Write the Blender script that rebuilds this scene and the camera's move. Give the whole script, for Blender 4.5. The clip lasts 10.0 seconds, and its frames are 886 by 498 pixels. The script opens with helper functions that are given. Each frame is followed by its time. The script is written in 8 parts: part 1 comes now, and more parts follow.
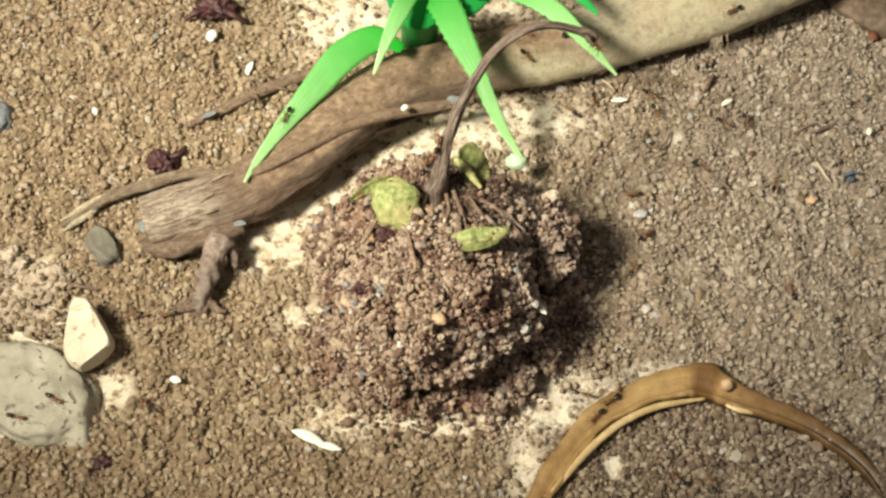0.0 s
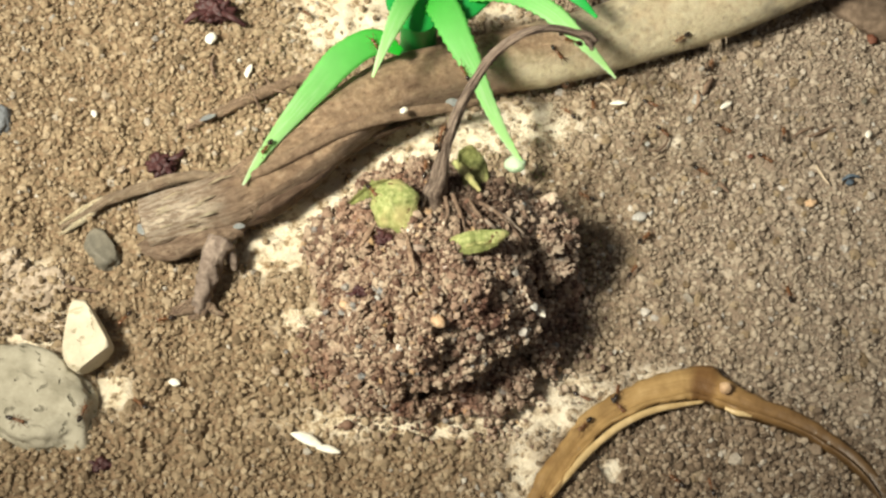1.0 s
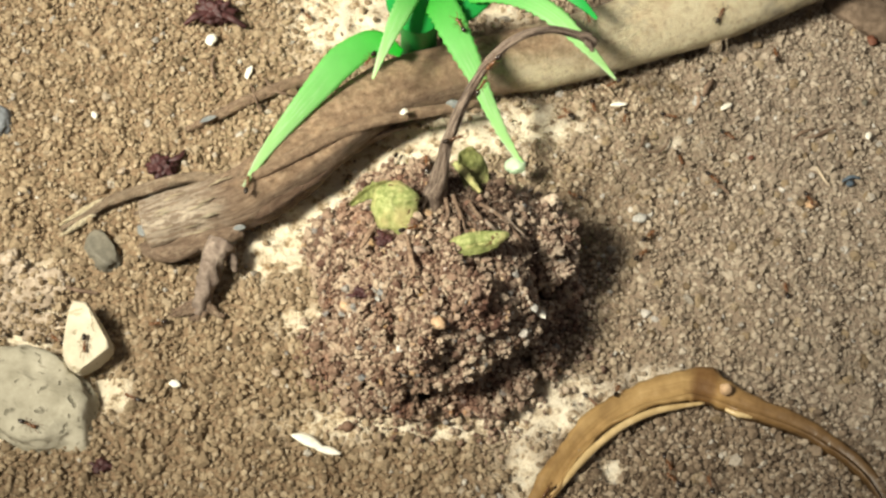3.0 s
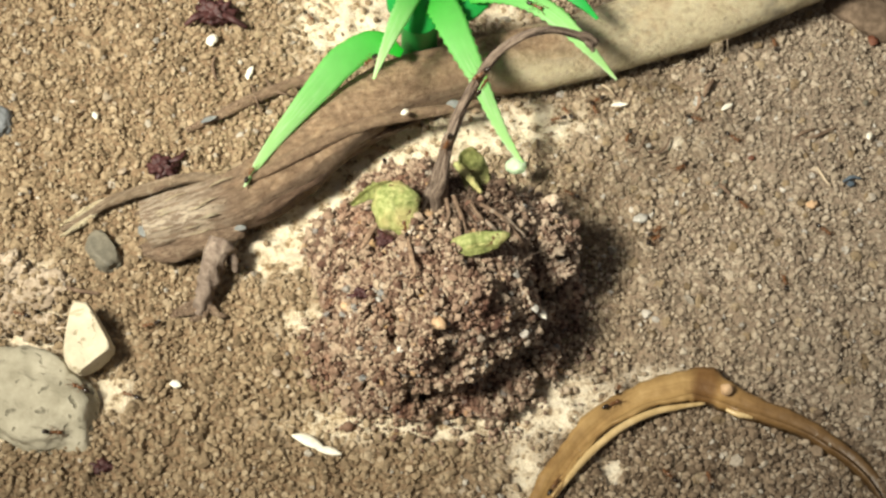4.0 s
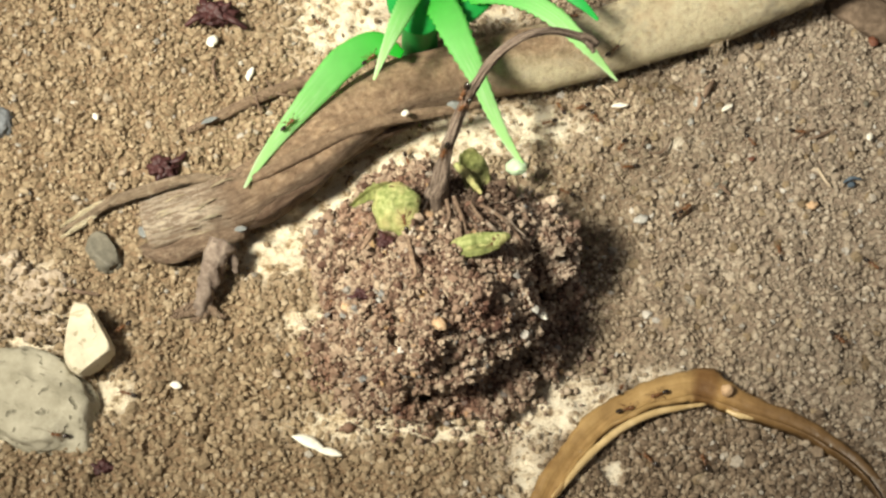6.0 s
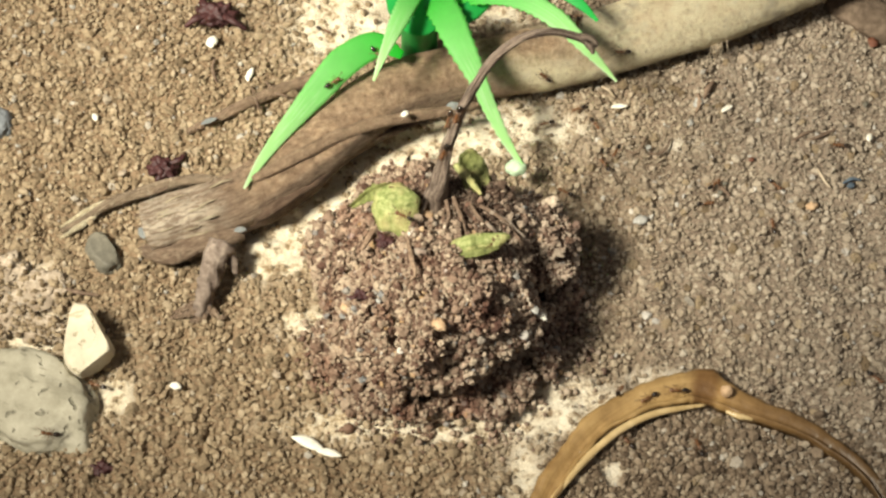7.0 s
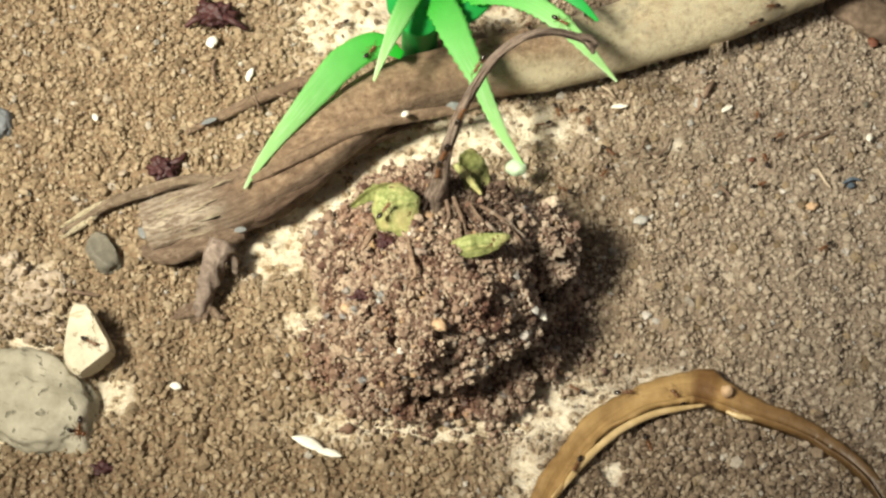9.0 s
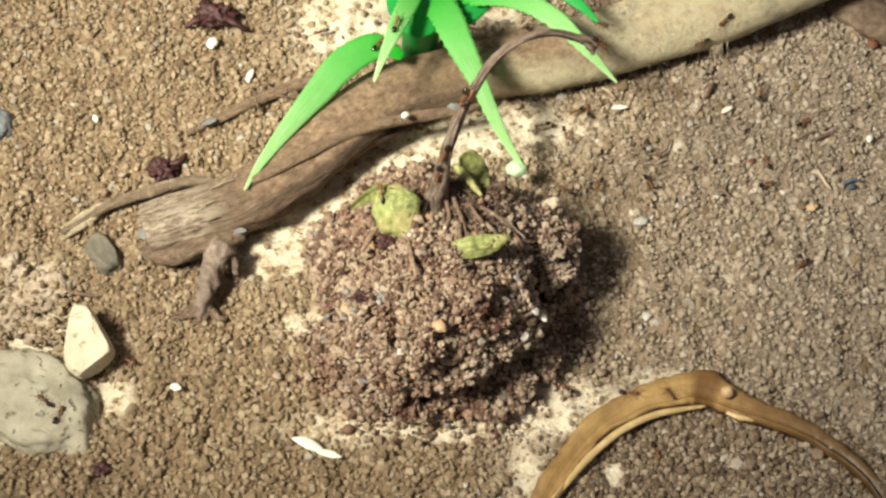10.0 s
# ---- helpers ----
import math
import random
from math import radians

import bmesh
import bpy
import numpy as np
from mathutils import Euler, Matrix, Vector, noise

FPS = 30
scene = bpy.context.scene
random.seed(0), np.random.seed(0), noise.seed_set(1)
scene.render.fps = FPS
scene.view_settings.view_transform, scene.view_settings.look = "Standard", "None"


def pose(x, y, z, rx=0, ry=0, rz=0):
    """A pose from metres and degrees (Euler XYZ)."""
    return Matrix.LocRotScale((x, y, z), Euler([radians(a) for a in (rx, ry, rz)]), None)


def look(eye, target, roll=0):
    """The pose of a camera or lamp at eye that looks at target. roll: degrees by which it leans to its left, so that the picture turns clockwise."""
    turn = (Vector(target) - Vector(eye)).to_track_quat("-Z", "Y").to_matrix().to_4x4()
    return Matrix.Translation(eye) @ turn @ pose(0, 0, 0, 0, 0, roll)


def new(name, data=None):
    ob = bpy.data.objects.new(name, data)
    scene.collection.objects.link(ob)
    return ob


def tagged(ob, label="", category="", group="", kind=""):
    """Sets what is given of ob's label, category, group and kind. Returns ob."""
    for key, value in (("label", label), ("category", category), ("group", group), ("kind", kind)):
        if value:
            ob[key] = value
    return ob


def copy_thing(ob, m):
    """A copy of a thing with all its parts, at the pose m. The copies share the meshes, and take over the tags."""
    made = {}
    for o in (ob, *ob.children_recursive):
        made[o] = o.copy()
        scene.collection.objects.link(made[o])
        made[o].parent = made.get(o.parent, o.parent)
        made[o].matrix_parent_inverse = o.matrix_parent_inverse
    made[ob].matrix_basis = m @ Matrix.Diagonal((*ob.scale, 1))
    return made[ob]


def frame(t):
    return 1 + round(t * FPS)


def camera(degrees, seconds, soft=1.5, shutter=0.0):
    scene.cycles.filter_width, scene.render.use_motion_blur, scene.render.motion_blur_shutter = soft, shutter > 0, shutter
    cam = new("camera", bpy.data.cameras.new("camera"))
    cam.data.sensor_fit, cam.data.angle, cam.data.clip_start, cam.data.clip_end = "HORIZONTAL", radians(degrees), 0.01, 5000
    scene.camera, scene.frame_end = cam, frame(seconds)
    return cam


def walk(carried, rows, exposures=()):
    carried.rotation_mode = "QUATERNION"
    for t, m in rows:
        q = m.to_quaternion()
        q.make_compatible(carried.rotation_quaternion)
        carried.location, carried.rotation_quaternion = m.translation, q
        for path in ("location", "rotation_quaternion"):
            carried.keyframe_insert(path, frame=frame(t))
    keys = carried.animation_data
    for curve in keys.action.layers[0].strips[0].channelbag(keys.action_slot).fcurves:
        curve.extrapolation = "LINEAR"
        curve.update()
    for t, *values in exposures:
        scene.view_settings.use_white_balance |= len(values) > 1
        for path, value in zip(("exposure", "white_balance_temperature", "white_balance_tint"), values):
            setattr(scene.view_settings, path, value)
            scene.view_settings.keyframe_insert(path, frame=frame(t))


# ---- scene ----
# A close view of a small ant enclosure: sand over plaster, driftwood, a plastic plant, a root clod.
cam = camera(36.00, 10.0, soft=2.5)
walk(cam, [
    (0.0, pose(0.0000, -0.13036, 0.20862, 31.8100, 0.0000, 0)),
    (0.5, pose(0.0000, -0.13036, 0.20862, 31.8623, -0.0364, 0)),
    (1.0, pose(0.0000, -0.13036, 0.20862, 31.9288, -0.0504, 0)),
    (1.5, pose(0.0000, -0.13036, 0.20862, 31.9525, -0.0616, 0)),
    (2.0, pose(0.0000, -0.13036, 0.20862, 31.9668, -0.0560, 0)),
    (2.5, pose(0.0000, -0.13036, 0.20862, 31.9763, -0.0532, 0)),
    (4.0, pose(0.0000, -0.13036, 0.20862, 32.0000, 0.0000, 0)),
    (5.0, pose(0.0000, -0.13036, 0.20862, 32.0000, 0.0000, 0)),
    (5.5, pose(0.0000, -0.13036, 0.20862, 32.0142, 0.0252, 0)),
    (7.0, pose(0.0000, -0.13036, 0.20862, 32.0712, 0.0000, 0)),
    (8.0, pose(0.0000, -0.13036, 0.20862, 32.0712, 0.0000, 0)),
    (8.5, pose(0.0000, -0.13036, 0.20862, 32.0736, 0.0308, 0)),
    (9.0, pose(0.0000, -0.13036, 0.20862, 32.0736, 0.0084, 0)),
    (9.5, pose(0.0000, -0.13036, 0.20862, 32.0926, 0.0000, 0)),
    (10.0, pose(0.0000, -0.13036, 0.20862, 32.1187, 0.0140, 0)),
])

# ---- light: one small lamp above and to one side, and the dim room round it ----
scene.view_settings.exposure = 0.0
world = bpy.data.worlds.new("room_light")
scene.world = world
world.use_nodes = True
world.node_tree.nodes["Background"].inputs["Color"].default_value = (1.0, 0.93, 0.86, 1)
world.node_tree.nodes["Background"].inputs["Strength"].default_value = 0.195
lamp_data = bpy.data.lights.new("desk_lamp_light", "SPOT")
lamp_data.energy, lamp_data.shadow_soft_size = 17.6, 0.042
lamp_data.spot_size, lamp_data.spot_blend = radians(48), 1.0
lamp_data.color = (1.0, 0.93, 0.765)
lamp = new("desk_lamp_light", lamp_data)
lamp.matrix_world = look((-0.196, -0.118, 0.332), (0.006, 0.076, 0.0))


# ---- materials ----
def shader(name, rough=0.7, spec=0.3):
    m = bpy.data.materials.new(name)
    m.use_nodes = True
    nt = m.node_tree
    b = nt.nodes["Principled BSDF"]
    b.inputs["Roughness"].default_value = rough
    b.inputs["Specular IOR Level"].default_value = spec
    return m, nt, b


def ramp(nt, source, stops):
    r = nt.nodes.new("ShaderNodeValToRGB")
    el = r.color_ramp.elements
    while len(el) < len(stops):
        el.new(0.5)
    for e, (p, c) in zip(el, stops):
        e.position, e.color = p, (*c, 1)
    nt.links.new(source, r.inputs["Fac"])
    return r.outputs["Color"]


def noise_node(nt, scale, detail=4, rough=0.6, vector=None, out="Fac"):
    n = nt.nodes.new("ShaderNodeTexNoise")
    n.inputs["Scale"].default_value, n.inputs["Detail"].default_value = scale, detail
    n.inputs["Roughness"].default_value = rough
    if vector is None:
        vector = nt.nodes.new("ShaderNodeTexCoord").outputs["Object"]
    nt.links.new(vector, n.inputs["Vector"])
    return n.outputs[out]


def mix(nt, fac, a, b, how="MIX"):
    n = nt.nodes.new("ShaderNodeMix")
    n.data_type, n.blend_type = "RGBA", how
    for sock, v in ((n.inputs[0], fac), (n.inputs[6], a), (n.inputs[7], b)):
        if isinstance(v, (int, float)):
            sock.default_value = v
        elif isinstance(v, tuple):
            sock.default_value = (*v, 1)
        else:
            nt.links.new(v, sock)
    return n.outputs[2]


def bump(nt, b, height, strength, distance):
    n = nt.nodes.new("ShaderNodeBump")
    n.inputs["Strength"].default_value, n.inputs["Distance"].default_value = strength, distance
    nt.links.new(height, n.inputs["Height"])
    nt.links.new(n.outputs["Normal"], b.inputs["Normal"])


def attribute(nt, name, out="Fac"):
    n = nt.nodes.new("ShaderNodeAttribute")
    n.attribute_name = name
    return n.outputs[out]


def island(nt):
    return nt.nodes.new("ShaderNodeNewGeometry").outputs["Random Per Island"]


def greyer_to_side(nt, c, amount=0.75):
    """Colour turned greyer and slightly lighter towards +x, with an uneven edge."""
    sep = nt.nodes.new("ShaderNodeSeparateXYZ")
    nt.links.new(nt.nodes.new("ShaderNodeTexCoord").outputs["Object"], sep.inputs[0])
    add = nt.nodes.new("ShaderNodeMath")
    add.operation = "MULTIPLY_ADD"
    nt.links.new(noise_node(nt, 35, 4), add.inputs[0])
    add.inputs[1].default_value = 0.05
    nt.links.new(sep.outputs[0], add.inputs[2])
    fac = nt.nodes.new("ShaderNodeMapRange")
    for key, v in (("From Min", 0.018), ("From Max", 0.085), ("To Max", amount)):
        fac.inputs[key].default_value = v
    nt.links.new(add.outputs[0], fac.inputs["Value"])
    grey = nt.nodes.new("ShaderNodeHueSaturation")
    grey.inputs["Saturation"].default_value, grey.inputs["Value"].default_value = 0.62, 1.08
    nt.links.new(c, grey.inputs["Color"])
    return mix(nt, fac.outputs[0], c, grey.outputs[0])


def grain_material(name, stops, rough=0.85, tint_share=0.75, stain=None, single=False):
    """Loose mineral grains, each with its own colour, mottled at a tenth of a millimetre."""
    m, nt, b = shader(name, rough, 0.25)
    base = ramp(nt, nt.nodes.new("ShaderNodeObjectInfo").outputs["Random"] if single else island(nt), stops)
    fine = noise_node(nt, 2600, 3)
    c = mix(nt, 0.55, base, ramp(nt, fine, [(0.3, (0.35, 0.33, 0.31)), (0.7, (1.0, 1.0, 1.0))]), "MULTIPLY")
    wide = noise_node(nt, 26, 3)
    c = mix(nt, 0.5, c, ramp(nt, wide, [(0.35, (0.80, 0.78, 0.76)), (0.65, (1.0, 0.98, 0.94))]), "MULTIPLY")
    if stain:
        c = mix(nt, ramp(nt, noise_node(nt, 120, 3), [(0.52, (0, 0, 0)), (0.66, (0.85, 0.85, 0.85))]), c, mix(nt, 1.0, c, stain, "MULTIPLY"))
    c = greyer_to_side(nt, c, tint_share)
    nt.links.new(c, b.inputs["Base Color"])
    bump(nt, b, fine, 0.7, 0.0002)
    return m


def plain_material(name, c1, c2, scale, rough=0.6, spec=0.3, strength=0.5, dist=0.0002, detail=5, third=None, rough2=None):
    """Two tones mixed by fractal noise, with a fine relief from the same noise and a second, wider variation."""
    m, nt, b = shader(name, rough, spec)
    f = noise_node(nt, scale, detail, 0.65)
    c = ramp(nt, f, [(0.32, c1), (0.68, c2)])
    w = noise_node(nt, scale * 0.17, 3)
    c = mix(nt, ramp(nt, w, [(0.45, (0, 0, 0)), (0.7, (0.7, 0.7, 0.7))]), c, third or tuple(0.75 * v for v in c1))
    nt.links.new(c, b.inputs["Base Color"])
    if rough2 is not None:
        r = nt.nodes.new("ShaderNodeMapRange")
        r.inputs["To Min"].default_value, r.inputs["To Max"].default_value = rough, rough2
        nt.links.new(f, r.inputs["Value"])
        nt.links.new(r.outputs["Result"], b.inputs["Roughness"])
    bump(nt, b, f, strength, dist)
    return m


SAND_STOPS = [(0.0, (0.21, 0.155, 0.095)), (0.35, (0.345, 0.265, 0.168)), (0.75, (0.435, 0.345, 0.225)),
              (0.96, (0.51, 0.42, 0.295)), (0.991, (0.40, 0.38, 0.34)), (1.0, (0.72, 0.68, 0.59))]
DARK_STOPS = [(0.0, (0.12, 0.084, 0.054)), (0.4, (0.235, 0.172, 0.113)), (0.8, (0.345, 0.265, 0.18)), (0.97, (0.46, 0.38, 0.28)), (1.0, (0.6, 0.57, 0.5))]
CLOD_STOPS = [(0.0, (0.13, 0.070, 0.050)), (0.25, (0.30, 0.205, 0.145)), (0.7, (0.45, 0.355, 0.262)),
              (0.92, (0.60, 0.49, 0.36)), (0.965, (0.28, 0.29, 0.29)), (0.985, (0.58, 0.38, 0.18)), (1.0, (0.85, 0.82, 0.75))]
M_DARK_SOIL = grain_material("dark_soil_grain", DARK_STOPS, tint_share=0.3)
M_HUMUS = grain_material("humus_grain", [(0.0, (0.045, 0.028, 0.020)), (0.5, (0.12, 0.080, 0.057)), (0.9, (0.22, 0.16, 0.115)), (1.0, (0.38, 0.31, 0.24))], tint_share=0)
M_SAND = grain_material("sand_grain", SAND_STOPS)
M_SAND_CRUMB = grain_material("sand_crumb", SAND_STOPS, single=True, tint_share=0)
M_CLOD_CRUMB = grain_material("clod_crumb", CLOD_STOPS, single=True, tint_share=0)
M_CLOD_GRAIN = grain_material("clod_grain", CLOD_STOPS, stain=(0.56, 0.38, 0.35))


def ground_material():
    m, nt, b = shader("sand_over_plaster", 0.92, 0.15)
    fine = noise_node(nt, 900, 6, 0.7)
    wide = noise_node(nt, 60, 4)
    sand = ramp(nt, fine, [(0.25, (0.20, 0.135, 0.08)), (0.55, (0.33, 0.235, 0.145)), (0.8, (0.42, 0.31, 0.20))])
    plaster = ramp(nt, noise_node(nt, 420, 6, 0.75), [(0.36, (0.28, 0.18, 0.09)), (0.44, (0.68, 0.56, 0.38)), (0.50, (0.92, 0.82, 0.62)), (0.75, (0.95, 0.89, 0.74))])
    c = mix(nt, attribute(nt, "bare"), sand, plaster)
    c = mix(nt, 0.4, c, ramp(nt, wide, [(0.35, (0.75, 0.73, 0.70)), (0.65, (1, 1, 1))]), "MULTIPLY")
    c = greyer_to_side(nt, c)
    nt.links.new(c, b.inputs["Base Color"])
    bump(nt, b, fine, 1.0, 0.0012)
    return m


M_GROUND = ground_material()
M_CLOD = plain_material("clod_earth", (0.070, 0.042, 0.031), (0.18, 0.115, 0.083), 700, 0.95, 0.1, 0.9, 0.0006)


def wood_material(name="driftwood", tone=(1.0, 1.0, 1.0)):
    """Driftwood: brown bark, weathered to pale sapwood along the branch; grain follows the branch."""
    m, nt, b = shader(name, 0.72, 0.25)
    flow = attribute(nt, "flow", "Vector")
    mp = nt.nodes.new("ShaderNodeMapping")
    mp.inputs["Scale"].default_value = (0.10, 1.0, 1.0)
    nt.links.new(flow, mp.inputs["Vector"])
    grain = noise_node(nt, 2600, 6, 0.7, mp.outputs["Vector"])
    speck = noise_node(nt, 900, 5, 0.7)
    blotch = noise_node(nt, 130, 4, 0.6)
    pale = ramp(nt, speck, [(0.28, (0.60, 0.48, 0.27)), (0.48, (0.86, 0.76, 0.51)), (0.75, (0.94, 0.87, 0.64))])
    pale = mix(nt, ramp(nt, blotch, [(0.54, (0, 0, 0)), (0.70, (0.6, 0.6, 0.6))]), pale, (0.36, 0.32, 0.24))
    pale = mix(nt, ramp(nt, noise_node(nt, 85, 3), [(0.58, (0, 0, 0)), (0.70, (0.4, 0.4, 0.4))]), pale, (0.60, 0.40, 0.22))
    bark = ramp(nt, speck, [(0.25, (0.20, 0.125, 0.078)), (0.5, (0.47, 0.33, 0.215)), (0.75, (0.66, 0.51, 0.36))])
    # pale dust specks on the bark
    tint_share = ramp(nt, noise_node(nt, 2100, 3, 0.6), [(0.62, (0, 0, 0)), (0.70, (0.6, 0.6, 0.6))])
    bark = mix(nt, tint_share, bark, (0.66, 0.54, 0.40))
    bark = mix(nt, ramp(nt, blotch, [(0.45, (0, 0, 0)), (0.65, (0.6, 0.6, 0.6))]), bark, (0.27, 0.18, 0.12))
    fibre = ramp(nt, grain, [(0.3, (0.12, 0.08, 0.055)), (0.5, (0.33, 0.235, 0.165)), (0.66, (0.56, 0.44, 0.325)), (0.78, (0.80, 0.70, 0.54))])
    fibre = mix(nt, ramp(nt, noise_node(nt, 700, 5, 0.7), [(0.56, (0, 0, 0)), (0.68, (0.7, 0.7, 0.7))]), fibre, (0.60, 0.49, 0.36))
    c = mix(nt, attribute(nt, "fibrous"), bark, fibre)
    mottle = noise_node(nt, 420, 6, 0.75)
    c = mix(nt, 0.75, c, ramp(nt, mottle, [(0.32, (0.46, 0.41, 0.37)), (0.5, (0.96, 0.94, 0.91)), (0.66, (1.25, 1.22, 1.16))]), "MULTIPLY")
    pale = mix(nt, 0.45, pale, ramp(nt, mottle, [(0.30, (0.55, 0.50, 0.44)), (0.45, (1, 1, 1))]), "MULTIPLY")
    mp2 = nt.nodes.new("ShaderNodeMapping")
    mp2.inputs["Scale"].default_value = (0.55, 1.0, 1.0)
    nt.links.new(flow, mp2.inputs["Vector"])
    flaked = ramp(nt, noise_node(nt, 640, 6, 0.75, mp2.outputs["Vector"]), [(0.47, (0, 0, 0)), (0.53, (0.9, 0.9, 0.9))])
    worn = mix(nt, 1.0, flaked, attribute(nt, "worn"), "MULTIPLY")
    c = mix(nt, mix(nt, 1.0, attribute(nt, "worn", "Color"), (0.4, 0.4, 0.4), "MULTIPLY"), c, (0.58, 0.46, 0.34))
    c = mix(nt, worn, c, (0.88, 0.77, 0.60))
    c = mix(nt, attribute(nt, "pale"), c, pale)
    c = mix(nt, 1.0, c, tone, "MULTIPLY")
    nt.links.new(c, b.inputs["Base Color"])
    h = nt.nodes.new("ShaderNodeMath")
    h.operation = "ADD"
    nt.links.new(grain, h.inputs[0])
    nt.links.new(speck, h.inputs[1])
    bump(nt, b, h.outputs[0], 1.0, 0.0012)
    return m


M_WOOD = wood_material()
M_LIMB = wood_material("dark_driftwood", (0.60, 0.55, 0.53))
M_TWIG = plain_material("dry_twig", (0.16, 0.10, 0.065), (0.40, 0.29, 0.20), 1100, 0.8, 0.2, 0.9, 0.0004)


def stem_material():
    """A shrivelled stalk, furrowed lengthwise."""
    m, nt, b = shader("withered_stem", 0.85, 0.2)
    mp = nt.nodes.new("ShaderNodeMapping")
    mp.inputs["Scale"].default_value = (0.12, 1.0, 1.0)
    nt.links.new(attribute(nt, "flow", "Vector"), mp.inputs["Vector"])
    furrow = noise_node(nt, 2200, 4, 0.6, mp.outputs["Vector"])
    fine = noise_node(nt, 1700, 4)
    c = ramp(nt, furrow, [(0.32, (0.075, 0.054, 0.042)), (0.52, (0.28, 0.215, 0.168)), (0.7, (0.50, 0.41, 0.33))])
    c = mix(nt, 0.5, c, ramp(nt, fine, [(0.3, (0.5, 0.46, 0.43)), (0.65, (1, 1, 1))]), "MULTIPLY")
    nt.links.new(c, b.inputs["Base Color"])
    bump(nt, b, furrow, 1.0, 0.0011)
    return m


M_STEM = stem_material()
M_GREY_WOOD = plain_material("grey_weathered_wood", (0.13, 0.095, 0.075), (0.38, 0.31, 0.25), 650, 0.85, 0.2, 1.0, 0.0008)
# bark toned down so its colour carries the shade of the far corner
M_SHADED_STICK = plain_material("shaded_stick_bark", (0.10, 0.072, 0.05), (0.22, 0.165, 0.12), 700, 0.9, 0.15, 0.9, 0.0006)
M_FIBRE = plain_material("pale_fibre", (0.42, 0.33, 0.22), (0.66, 0.56, 0.42), 900, 0.7, 0.3)
M_HAIR = plain_material("root_hair", (0.19, 0.145, 0.11), (0.40, 0.33, 0.26), 900, 0.75, 0.25)
M_ROOTLET = plain_material("rootlet", (0.10, 0.065, 0.045), (0.28, 0.20, 0.14), 1200, 0.8, 0.2)


def pitted_stone(name, c1, c2, pit):
    """A worn stone with small dark pits and short scratches."""
    m, nt, b = shader(name, 0.8, 0.25)
    f = noise_node(nt, 240, 9, 0.7)
    c = ramp(nt, f, [(0.3, c1), (0.7, c2)])
    holes = ramp(nt, noise_node(nt, 620, 2, 0.5), [(0.30, (1, 1, 1)), (0.38, (0, 0, 0))])
    mp = nt.nodes.new("ShaderNodeMapping")
    mp.inputs["Scale"].default_value, mp.inputs["Rotation"].default_value = (0.25, 1.0, 1.0), (0, 0, 0.5)
    nt.links.new(nt.nodes.new("ShaderNodeTexCoord").outputs["Object"], mp.inputs["Vector"])
    lines = ramp(nt, noise_node(nt, 900, 3, 0.6, mp.outputs["Vector"]), [(0.30, (0.7, 0.7, 0.7)), (0.37, (0, 0, 0))])
    c = mix(nt, holes, c, pit)
    c = mix(nt, lines, c, pit)
    nt.links.new(c, b.inputs["Base Color"])
    h = nt.nodes.new("ShaderNodeMath")
    h.operation = "SUBTRACT"
    nt.links.new(f, h.inputs[0])
    nt.links.new(holes, h.inputs[1])
    bump(nt, b, h.outputs[0], 0.8, 0.0004)
    return m


M_STONE = pitted_stone("grey_green_stone", (0.26, 0.24, 0.175), (0.47, 0.44, 0.345), (0.20, 0.185, 0.135))
M_PALE_STONE = pitted_stone("pale_yellow_stone", (0.44, 0.39, 0.285), (0.63, 0.575, 0.44), (0.38, 0.33, 0.22))
M_DARK_STONE = plain_material("dark_stone", (0.10, 0.095, 0.075), (0.23, 0.21, 0.16), 420, 0.6, 0.35, 0.5, 0.0004)
M_BLUE_STONE = plain_material("blue_grey_stone", (0.12, 0.13, 0.14), (0.26, 0.28, 0.29), 380, 0.6, 0.35, 0.5, 0.0004)
M_LUMP = plain_material("plaster_crumb", (0.26, 0.20, 0.14), (0.58, 0.49, 0.38), 520, 0.9, 0.15, 0.9, 0.0007)
M_HUSK = plain_material("white_husk", (0.72, 0.69, 0.56), (0.88, 0.86, 0.76), 1400, 0.55, 0.35, 0.4, 0.0001, 4, (0.82, 0.79, 0.66))
M_MAROON = plain_material("dried_maroon_petal", (0.028, 0.009, 0.010), (0.085, 0.030, 0.028), 900, 0.55, 0.4, 0.6, 0.0003)
M_RED_BIT = plain_material("reddish_fragment", (0.10, 0.035, 0.020), (0.20, 0.085, 0.05), 900, 0.6, 0.35)
M_ORANGE = plain_material("orange_grain", (0.46, 0.30, 0.17), (0.64, 0.46, 0.29), 900, 0.6, 0.35)
M_CRYSTAL = plain_material("grey_crystal", (0.28, 0.275, 0.25), (0.52, 0.51, 0.47), 900, 0.3, 0.5)
M_FLAKE = plain_material("pale_flake", (0.13, 0.145, 0.145), (0.28, 0.29, 0.28), 1300, 0.6, 0.3, 0.8, 0.0004)
M_BLUE_BIT = plain_material("blue_fragment", (0.05, 0.075, 0.10), (0.12, 0.155, 0.19), 900, 0.5, 0.4)


